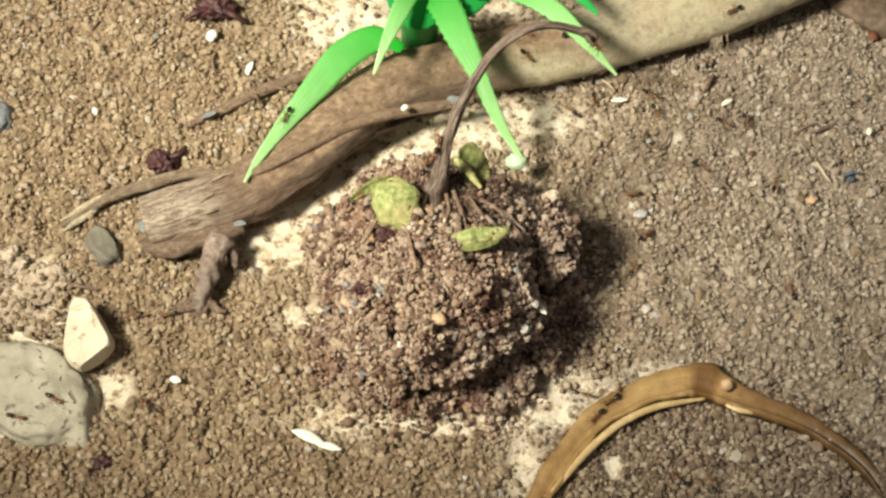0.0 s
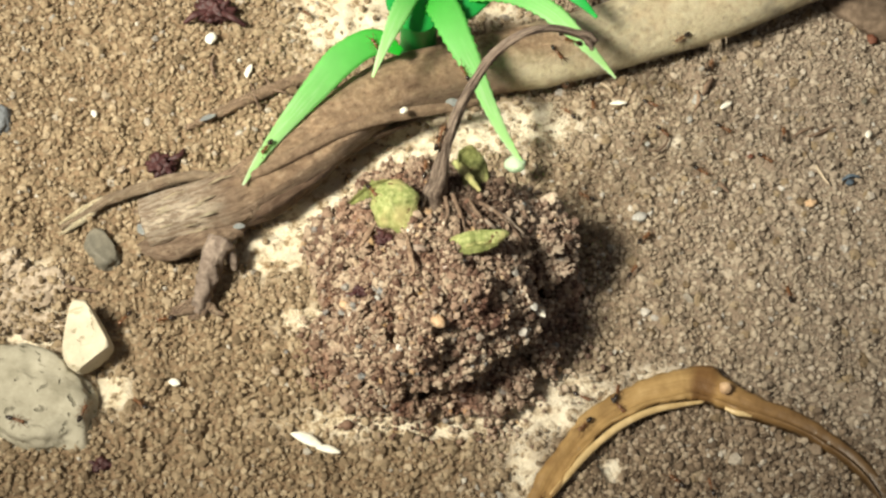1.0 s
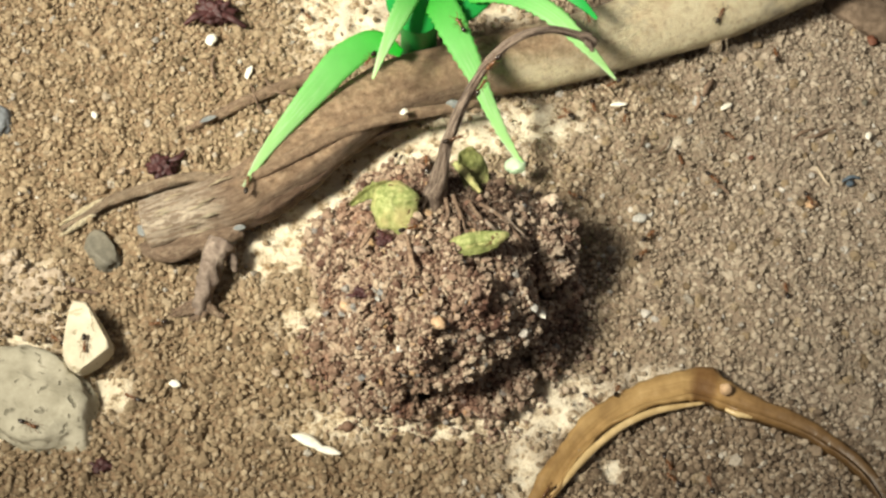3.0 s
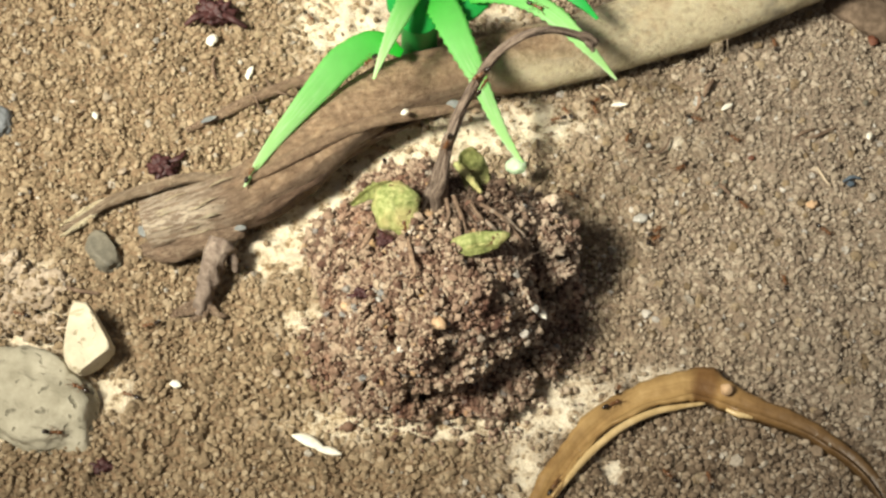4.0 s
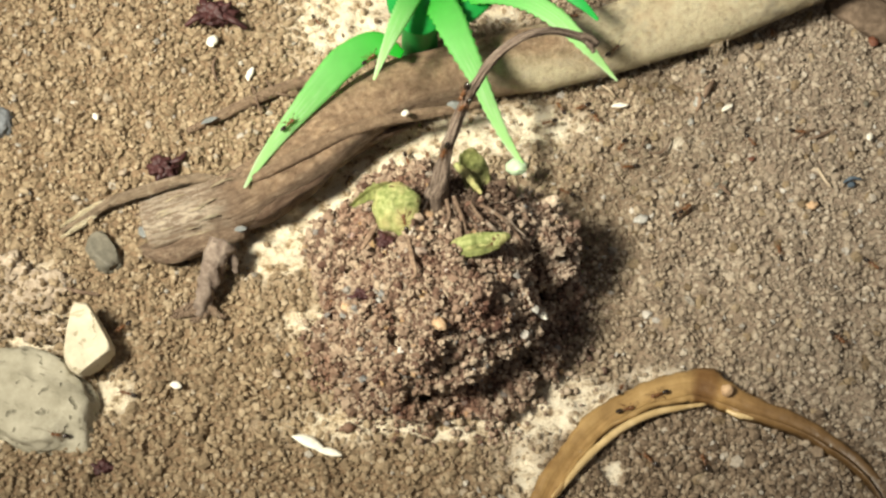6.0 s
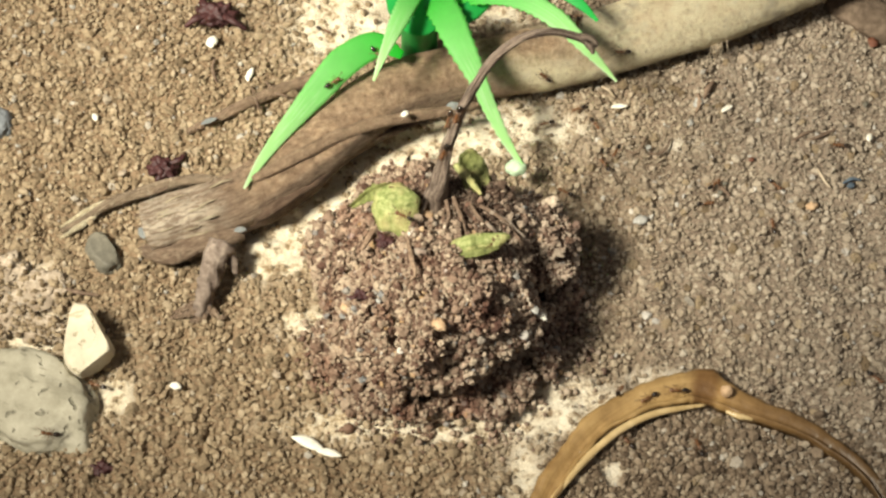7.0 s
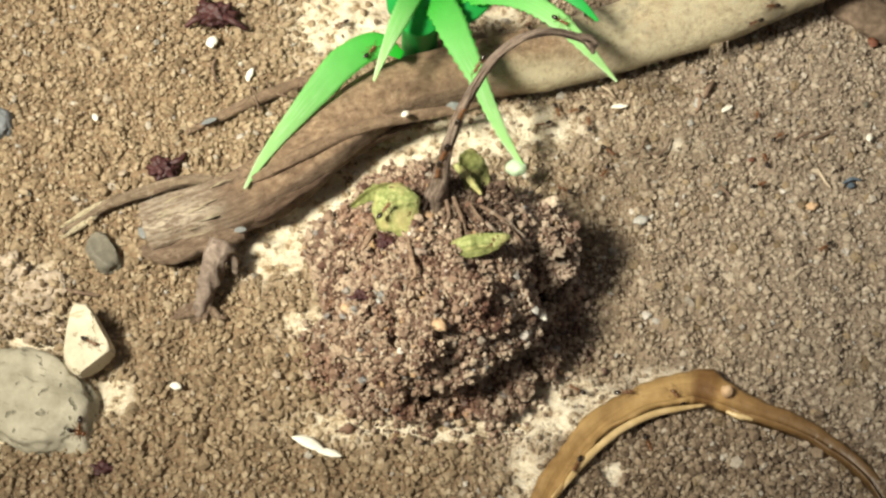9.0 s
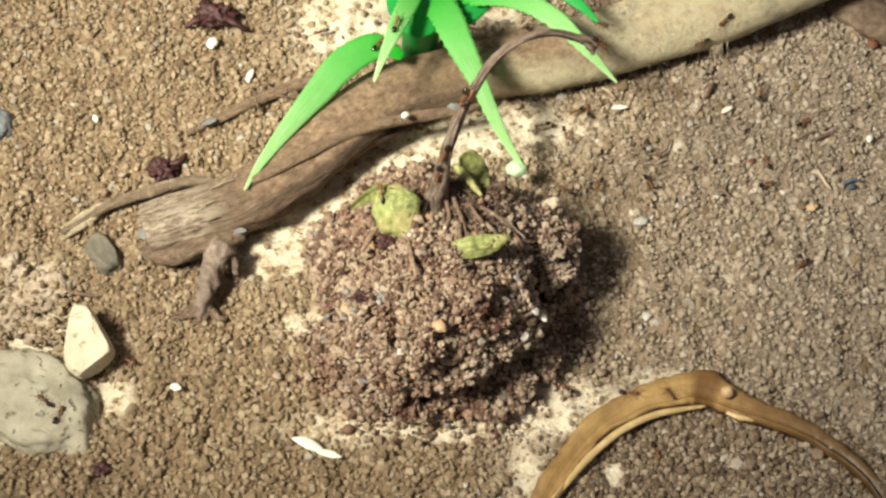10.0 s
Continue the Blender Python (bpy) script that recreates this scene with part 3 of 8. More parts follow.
# lumps of the root ball: middle and radius
CLOD_LOBES = [
    ((-0.00110, -0.01987, 0.01600), 0.0136), ((-0.01231, -0.01135, 0.01150), 0.0086), ((-0.01559, -0.00608, 0.00900), 0.0060), ((-0.00132, -0.00500, 0.01850), 0.0083),
    ((0.00693, -0.00814, 0.01850), 0.0078), ((0.01567, -0.00742, 0.01350), 0.0065), ((0.01515, -0.01971, 0.00150), 0.0060), ((0.00746, -0.02653, 0.00150), 0.0064),
    ((-0.00229, -0.02882, 0.00100), 0.0052), ((-0.01038, -0.02752, 0.00200), 0.0058), ((-0.01556, -0.02051, 0.00400), 0.0060), ((0.01854, -0.00874, 0.00100), 0.0046),
    ((0.00714, -0.02176, 0.01600), 0.0082), ((-0.00733, -0.02426, 0.01100), 0.0084), ((0.01398, 0.00003, 0.00800), 0.0050), ((-0.00766, -0.00005, 0.01400), 0.0063),
]
# hollows worn into it: middle and radius
CLOD_GAPS = [
    ((0.0166, -0.0113, 0.0019), 0.0036), ((0.0132, -0.0201, 0.0207), 0.0022), ((0.0201, -0.0121, -0.0016), 0.0042), ((0.0166, -0.0199, 0.0059), 0.0030),
    ((-0.0037, -0.0302, 0.0047), 0.0028), ((0.0010, -0.0328, 0.0164), 0.0024), ((-0.0078, -0.0316, 0.0045), 0.0016), ((0.0078, -0.0306, 0.0051), 0.0024),
    ((0.0037, -0.0204, 0.0278), 0.0017), ((-0.0024, -0.0177, 0.0287), 0.0011), ((-0.0054, -0.0235, 0.0279), 0.0009), ((-0.0015, -0.0060, 0.0262), 0.0019),
    ((0.0116, -0.0280, 0.0137), 0.0026), ((0.0140, -0.0254, 0.0020), 0.0030), ((-0.0105, -0.0144, 0.0239), 0.0016), ((-0.0129, -0.0221, 0.0221), 0.0012),
    ((0.0110, -0.0166, 0.0216), 0.0013), ((-0.0074, -0.0187, 0.0276), 0.0010), ((0.0198, -0.0213, 0.0035), 0.0030), ((-0.0016, -0.0300, 0.0245), 0.0009),
    ((0.0085, -0.0289, 0.0197), 0.0010), ((-0.0131, -0.0295, 0.0132), 0.0016), ((0.0194, -0.0194, 0.0040), 0.0040), ((0.0216, -0.0111, -0.0019), 0.0035),
    ((0.0183, -0.0239, 0.0022), 0.0028),
]
CLOD_TABLE = np.random.default_rng(31).uniform(-1, 1, (32, 32, 32))


def clod_noise(p, scale):
    """Smooth noise for an array of places, repeating far outside the clod."""
    q = p * scale + 57.3
    i = np.floor(q).astype(int)
    f = q - i
    f = f * f * (3 - 2 * f)
    total = 0.0
    for dx in (0, 1):
        for dy in (0, 1):
            for dz in (0, 1):
                w = (f[..., 0] if dx else 1 - f[..., 0]) * (f[..., 1] if dy else 1 - f[..., 1]) * (f[..., 2] if dz else 1 - f[..., 2])
                total = total + w * CLOD_TABLE[(i[..., 0] + dx) % 32, (i[..., 1] + dy) % 32, (i[..., 2] + dz) % 32]
    return total


def clod_body(p):
    """Distance to the smooth body of the clod: its lumps melted into one another."""
    far = np.full(p.shape[:-1], 1.0)
    for c, r in CLOD_LOBES:
        d = np.linalg.norm(p - np.array(c), axis=-1) - r
        h = np.clip(0.0012 - np.abs(far - d), 0, None) / 0.0012
        far = np.minimum(far, d) - h * h * 0.0003
    return far


def clod_lumps(rng):
    """Small aggregates stuck on the body: middles and radii."""
    out = []
    while len(out) < 420:
        c, r = CLOD_LOBES[rng.integers(len(CLOD_LOBES))]
        d = rng.normal(size=3)
        p = np.array(c) + d / np.linalg.norm(d) * r
        if p[2] < 0.001 or clod_body(p[None])[0] < -0.0007:
            continue
        size = 0.0011 * math.exp(rng.normal(0, 0.35))
        out.append((p - d / np.linalg.norm(d) * size * 0.15, size))
    return out


def clod_surface(step=0.00042):
    """The clod's skin as quads: one corner in each cell of a lattice that the surface crosses."""
    low, high = np.array((-0.0270, -0.0380, -0.0020)), np.array((0.0300, 0.0140, 0.0310))
    n = np.ceil((high - low) / step).astype(int)
    grid = np.stack(np.meshgrid(*[low[k] + step * np.arange(n[k]) for k in range(3)], indexing="ij"), -1)
    far = clod_body(grid)
    for c, r in clod_lumps(np.random.default_rng(5)):
        a = np.clip(((c - r * 1.9 - low) / step).astype(int), 0, n)
        b = np.clip(((c + r * 1.9 - low) / step).astype(int) + 2, 0, n)
        part_grid = grid[a[0]:b[0], a[1]:b[1], a[2]:b[2]]
        d = np.linalg.norm(part_grid - c, axis=-1) - r
        far[a[0]:b[0], a[1]:b[1], a[2]:b[2]] = np.minimum(far[a[0]:b[0], a[1]:b[1], a[2]:b[2]], d)
    far = far + 0.0011 * clod_noise(grid, 330) + 0.0006 * clod_noise(grid, 760)
    far = far + 0.0050 * np.clip(clod_noise(grid + 0.31, 260) - 0.24, 0, None)
    for c, r in CLOD_GAPS:
        d = np.linalg.norm(grid - np.array(c), axis=-1) - r
        far = np.maximum(far, -(d + 0.0006 * clod_noise(grid, 500)))
    inside = far < 0
    total, count = np.zeros((*(n - 1), 3)), np.zeros(n - 1)
    corner = [(i, j, k) for i in (0, 1) for j in (0, 1) for k in (0, 1)]
    view = lambda arr, o: arr[o[0]:n[0] - 1 + o[0], o[1]:n[1] - 1 + o[1], o[2]:n[2] - 1 + o[2]]
    for o in corner:
        for k in range(3):
            if o[k]:
                continue
            e = tuple(o[q] + (q == k) for q in range(3))
            fa, fb = view(far, o), view(far, e)
            cross = view(inside, o) != view(inside, e)
            t = np.where(cross, fa / np.where(cross, fa - fb, 1.0), 0.0)
            place = np.zeros((*(n - 1), 3)) + np.array(o)
            place[..., k] += t
            total += place * cross[..., None]
            count += cross
    live = count > 0
    index = np.full(n - 1, -1)
    index[live] = np.arange(int(live.sum()))
    cells = np.argwhere(live)
    verts = low + step * (cells + total[live] / count[live][:, None])
    faces = []
    for k in range(3):
        u, v = (k + 1) % 3, (k + 2) % 3
        a = np.moveaxis(inside, k, 0)
        where = np.argwhere(a[1:] != a[:-1])
        spots = np.zeros((len(where), 3), dtype=int)
        rest = [q for q in range(3) if q != k]
        spots[:, k], spots[:, rest[0]], spots[:, rest[1]] = where[:, 0], where[:, 1], where[:, 2]
        ok = np.all((spots[:, rest] > 0) & (spots[:, rest] < (n - 1)[rest]), axis=1)
        spots = spots[ok]
        quad = []
        for du, dv in ((1, 1), (0, 1), (0, 0), (1, 0)):
            q = spots.copy()
            q[:, u] -= du
            q[:, v] -= dv
            quad.append(index[q[:, 0], q[:, 1], q[:, 2]])
        quad = np.stack(quad, 1)
        flip = ~inside[spots[:, 0], spots[:, 1], spots[:, 2]]
        quad[flip] = quad[flip][:, ::-1]
        faces.append(quad[(quad >= 0).all(1)])
    return verts, np.concatenate(faces)


CLOD_VERTS, CLOD_FACES = clod_surface()


def clod_samples(count, rng, lowest=0.0):
    """Places spread evenly over the clod's skin, with their outward normals."""
    q = CLOD_VERTS[CLOD_FACES]
    normal = np.cross(q[:, 2] - q[:, 0], q[:, 3] - q[:, 1])
    area = np.linalg.norm(normal, axis=1) * (q[:, :, 2].mean(1) > lowest)
    pick = rng.choice(len(q), count, p=area / area.sum())
    s, t = rng.random((2, count, 1))
    p = (q[pick, 0] * (1 - s) + q[pick, 1] * s) * (1 - t) + (q[pick, 3] * (1 - s) + q[pick, 2] * s) * t
    return p, normal[pick] / np.maximum(np.linalg.norm(normal[pick], axis=1), 1e-15)[:, None]


def build_clod():
    rng = np.random.default_rng(17)
    clod = empty("root_clod", (CLOD_AT.x, CLOD_AT.y, 0))
    tagged(clod, "crumbly dark brown root clod of soil standing on sand", "soil clod")
    part("earth", from_arrays("earth", CLOD_VERTS, CLOD_FACES.tolist(), M_CLOD), clod)
    for name, count, mean, shape, label in (("crumb_layer", 14000, 0.00045, BALL1, "brown, grey and ochre soil crumbs"), ("fine_crumb_layer", 30000, 0.00026, (ICO, ICO_F), "")):
        p, normal = clod_samples(count, rng)
        sizes = mean * np.exp(rng.normal(0, 0.30, count))
        p = p + normal * (sizes * rng.uniform(-0.2, 1.3, count))[:, None]
        crown = np.exp(-((p[:, 0] - 0.0055) / 0.0080) ** 2 - ((p[:, 1] + 0.0035) / 0.0075) ** 2) * (p[:, 2] > 0.014)
        humus = rng.random(count) < 0.92 * np.clip(crown * 1.5, 0, 1)
        me = grains(name, p[~humus], sizes[~humus], M_CLOD_GRAIN, rng, shape, 0.62, False)
        tagged(part(name, me, clod, label), kind="stuff")
        me = grains("humus_layer", p[humus], sizes[humus] * 0.85, M_HUMUS, rng, shape, 0.55, False)
        tagged(part("humus_layer", me, clod, "dark brown humus crumbs among the roots"), kind="stuff")
    p, normal = clod_samples(280, rng, 0.002)
    sizes = rng.uniform(0.00058, 0.00092, 280)
    loose_crumbs("soil_crumb", p + normal * (sizes * 0.3)[:, None], sizes, M_CLOD_CRUMB, clod, rng)
    # loose crumbs fallen round the foot
    foot = CLOD_VERTS[(CLOD_VERTS[:, 2] > -0.0005) & (CLOD_VERTS[:, 2] < 0.0035)]
    pts, sizes = [], []
    while len(pts) < 3000:
        edge = foot[rng.integers(len(foot))]
        out = edge[:2] - np.array(CLOD_AT)[:2]
        out = out / np.linalg.norm(out)
        far = abs(rng.normal(0, 0.0036 if out[0] > -0.2 else 0.0022))
        x, y = edge[:2] + out * far
        if rng.random() < 0.7 * bare_at(x, y):
            continue
        s = 0.00040 * math.exp(rng.normal(0, 0.35))
        pts.append((x, y, ground_z(x, y) + s * rng.uniform(0.2, 1.6) + max(0.0, 0.0022 - 0.55 * far) * rng.random()))
        sizes.append(s)
    tagged(part("fallen_crumb_layer", grains("fallen_crumb_layer", np.array(pts), np.array(sizes), M_CLOD_GRAIN, rng, (ICO, ICO_F), 0.7), clod, "loose crumbs round the foot"), kind="stuff")
    # grey roots running from the stem's foot over the crown
    for seed, line in enumerate((
            [(0.00600, -0.00809, 0.02649), (0.00869, -0.00974, 0.02636), (0.01099, -0.01121, 0.02462), (0.01283, -0.01329, 0.02281), (0.01431, -0.01320, 0.01744)],
            [(0.00525, -0.00994, 0.02633), (0.00752, -0.01265, 0.02751), (0.00977, -0.01341, 0.02419), (0.01182, -0.01565, 0.02352)],
            [(0.00402, -0.00674, 0.02612), (0.00590, -0.01175, 0.02825), (0.00795, -0.01258, 0.02508), (0.00854, -0.01651, 0.02659)],
            [(0.00760, -0.00930, 0.02668), (0.01054, -0.01027, 0.02518), (0.01334, -0.01176, 0.02278)],
            [(0.00163, -0.00717, 0.02789), (0.00254, -0.00893, 0.02644), (0.00338, -0.01326, 0.02845), (0.00371, -0.01541, 0.02900)],
            [(-0.00220, -0.00573, 0.02577), (-0.00289, -0.00886, 0.02764), (-0.00380, -0.01026, 0.02599)],
            [(0.00054, -0.00752, 0.02759), (0.00100, -0.00992, 0.02630), (0.00035, -0.01505, 0.03007)])):
        part("root_strand", tube("root_strand", line, [0.00038, 0.00030, 0.00014], M_HAIR if seed % 2 else M_ROOTLET, 7, 28, 0.5, seed + 40), clod, "grey wiry root")
    # fine grey root hairs matted over the crown
    verts, faces = [], []
    p, normal = clod_samples(9000, rng, 0.010)
    crown = (p[:, 0] > -0.004) & (p[:, 0] < 0.017) & (p[:, 1] > -0.018) & (p[:, 1] < 0.004) & (p[:, 2] > 0.016)
    for k, (at, out) in enumerate(list(zip(p[crown], normal[crown]))[:420]):
        p0 = Vector(at) + Vector(out) * RNG.uniform(0.0002, 0.0010)
        run = Vector((RNG.normal(0.6, 0.6), RNG.normal(-0.35, 0.6), RNG.normal(0.1, 0.4))).normalized() * RNG.uniform(0.0003, 0.0009)
        w = Vector(RNG.normal(size=3)).cross(run).normalized() * 0.000034
        w2 = w.cross(run).normalized() * 0.000034
        b = len(verts)
        for q in range(4):
            c = p0 + run * q + Vector((0.0003 * math.sin(q * 1.7 + k), 0.0003 * math.cos(q * 1.1 + 2 * k), 0.0002 * math.sin(q * 1.3 + k)))
            verts += [c + w, c - 0.5 * w + w2, c - 0.5 * w - w2]
        for q in range(3):
            for e in range(3):
                faces.append((b + q * 3 + e, b + q * 3 + (e + 1) % 3, b + q * 3 + 3 + (e + 1) % 3, b + q * 3 + 3 + e))
    tagged(part("root_hair_mat", from_arrays("root_hair_mat", verts, faces, M_HAIR), clod, "grey-brown matted root hairs"), kind="stuff")
    return clod


def leaf_scrap(name, points, width, material, curl=0.25, thick=0.0005, n=40, label="", category="leaf", group=""):
    """A short fleshy leaf remnant, curled across its width."""
    prof = []
    m = 15
    for j in range(m):
        u = -1 + 2 * j / (m - 1)
        prof.append((u, curl * (1 - u * u)))
    for j in range(m):
        u = 1 - 2 * j / (m - 1)
        prof.append((u, curl * (1 - u * u) - thick / max(width)))
    def rough(f, j):
        edge = abs((2 * j if j < 0.5 else 2 - 2 * j) * 2 - 1)
        torn = 0.34 * noise.noise((f * 16, 3.0 * (j < 0.25 or j > 0.75), max(width) * 700)) * max(0.0, edge - 0.6) / 0.4
        return 1 + torn + 0.10 * noise.noise((f * 5, j * 4, max(width) * 900)) + 0.07 * math.sin(j * 44 + 3 * f) * math.sin(3.1416 * f) + 0.05 * noise.noise((f * 19, j * 16, max(width) * 500))
    me = sweep(name, points, lambda f: (even(width, f), max(width)), material, prof, n, up=(0, -0.45, 1), rough=rough)
    return tagged(part(name, me), label, category, group)


def leaf_cup(at, wide, tall, tip_turn, tip, dome, normal, turn, material, label, group, seed):
    """A withered leaf blade that has cupped: a pointed oval, domed or hollow, wrinkled, with a thin rim."""
    rings, k, thick = 9, 40, 0.00035
    out = Vector(normal).normalized()
    right = Vector((0, 1, 0)).cross(out).normalized()
    right = Matrix.Rotation(radians(turn), 3, out) @ right
    over = out.cross(right)
    verts, faces = [], []
    for side in (1, -1):
        for i in range(rings):
            q = (i + 0.35) / (rings - 0.65)
            for j in range(k):
                a = 6.2832 * j / k
                gap = abs((a - radians(tip_turn) + math.pi) % (2 * math.pi) - math.pi)
                r = 1 + tip * math.exp(-(gap / 0.5) ** 2) + 0.17 * noise.noise((math.cos(a) * 1.8, math.sin(a) * 2.2, seed)) + 0.05 * noise.noise((math.cos(a) * 7, math.sin(a) * 7, seed)) * q
                u, v = q * r * math.cos(a) * wide, q * r * math.sin(a) * tall
                h = dome * (1 - q ** 2.2) + 0.00035 * noise.noise((u * 900, v * 900, seed)) + 0.0005 * noise.noise((u * 320, v * 320, seed)) + 0.00008 * math.sin(v * 9000) * (1 - q)
                verts.append(right * u + over * v + out * (h - (thick * (1 - 0.7 * q) if side < 0 else 0.0)))
    n = rings * k
    for side in (0, 1):
        for i in range(rings - 1):
            for j in range(k):
                f = [side * n + i * k + j, side * n + (i + 1) * k + j, side * n + (i + 1) * k + (j + 1) % k, side * n + i * k + (j + 1) % k]
                faces.append(f if side == 0 else f[::-1])
        cap = [side * n + j for j in range(k)]
        faces.append(cap if side == 0 else cap[::-1])
    for j in range(k):
        a, b = n - k + j, n - k + (j + 1) % k
        faces.append((a, n + a, n + b, b))
    ob = part("withered_leaf", from_arrays("withered_leaf", verts, faces, material))
    ob.location = at
    return tagged(ob, label, "leaf", group)


build_clod()
G = "withered leaves on the clod"
leaf_scrap("withered_leaf", [(-0.01544, -0.00552, 0.02200), (-0.01233, -0.00509, 0.02500), (-0.00855, -0.00538, 0.02800)], [0.0003, 0.0008, 0.0013, 0.0008], M_OLIVE, -0.6, 0.0003,
           label="narrow dark green withered leaf on the root clod", group=G)
leaf_cup((-0.00752, -0.01000, 0.02880), 0.0038, 0.0041, -62, 0.42, 0.0018, (-0.10, -0.42, 0.9), 4, M_BUD,
         "cupped yellow-green withered leaf on the root clod", G, 2.0)
leaf_cup((0.00496, -0.00191, 0.02750), 0.0026, 0.0037, -62, 0.35, -0.0013, (0.35, -0.30, 0.85), 20, M_OLIVE,
         "folded olive-green withered leaf beside the dead stem", G, 5.0)
leaf_scrap("withered_leaf", [(0.00203, -0.00078, 0.02770), (0.00401, -0.00405, 0.02860), (0.00619, -0.00657, 0.02760)], [0.0005, 0.0007, 0.0006, 0.0003], M_BUD, 0.4, 0.0005,
           label="light green rolled edge of a withered leaf", group=G)
leaf_cup((0.00494, -0.01708, 0.02900), 0.0041, 0.0018, 12, 0.35, 0.0010, (0.0, -0.55, 0.8), 10, M_BUD,
         "torn green withered leaf lying on the crumbly clod", G, 9.0)
leaf_scrap("withered_leaf", [(0.00194, -0.01868, 0.02860), (0.00537, -0.01854, 0.02930), (0.00868, -0.01752, 0.02900)], [0.0005, 0.0008, 0.0003], M_OLIVE, 0.3, 0.0005,
           label="thin olive leaf edge lying on the crumbly clod", group=G)


def build_stem():
    line = [(-0.00150, -0.00760, 0.02100), (-0.00115, -0.00690, 0.02700), (-0.00054, -0.00637, 0.03100), (0.00096, -0.00399, 0.03800), (0.00350, -0.00197, 0.04600), (0.00704, 0.00040, 0.05200), (0.01131, 0.00240, 0.05500), (0.01594, 0.00382, 0.05500), (0.02031, 0.00435, 0.05300), (0.02277, 0.00430, 0.05100)]
    stem = empty("dead_stem", line[0])
    tagged(stem, "withered brown dead stem arching from the clod", "plant stem")
    part("stalk", tube("stalk", line, [0.0026, 0.0017, 0.00110, 0.00080, 0.00072, 0.00070, 0.00066, 0.00056, 0.0006], M_STEM, 20, 140, 0.42, 3, 0.09), stem)
    part("shoot", tube("shoot", [(0.01988, 0.00440, 0.05320), (0.02199, 0.00424, 0.05300), (0.02316, 0.00389, 0.05200)], [0.0006, 0.0005, 0.0003], M_STEM, 8, 12, 0.2, 5), stem)
    part("bud_scar", tube("bud_scar", [(0.02120, 0.00434, 0.05250), (0.02218, 0.00366, 0.05150), (0.02255, 0.00315, 0.05080)], [0.0004, 0.0006, 0.0003], M_STEM, 8, 12, 0.2, 7), stem)


build_stem()


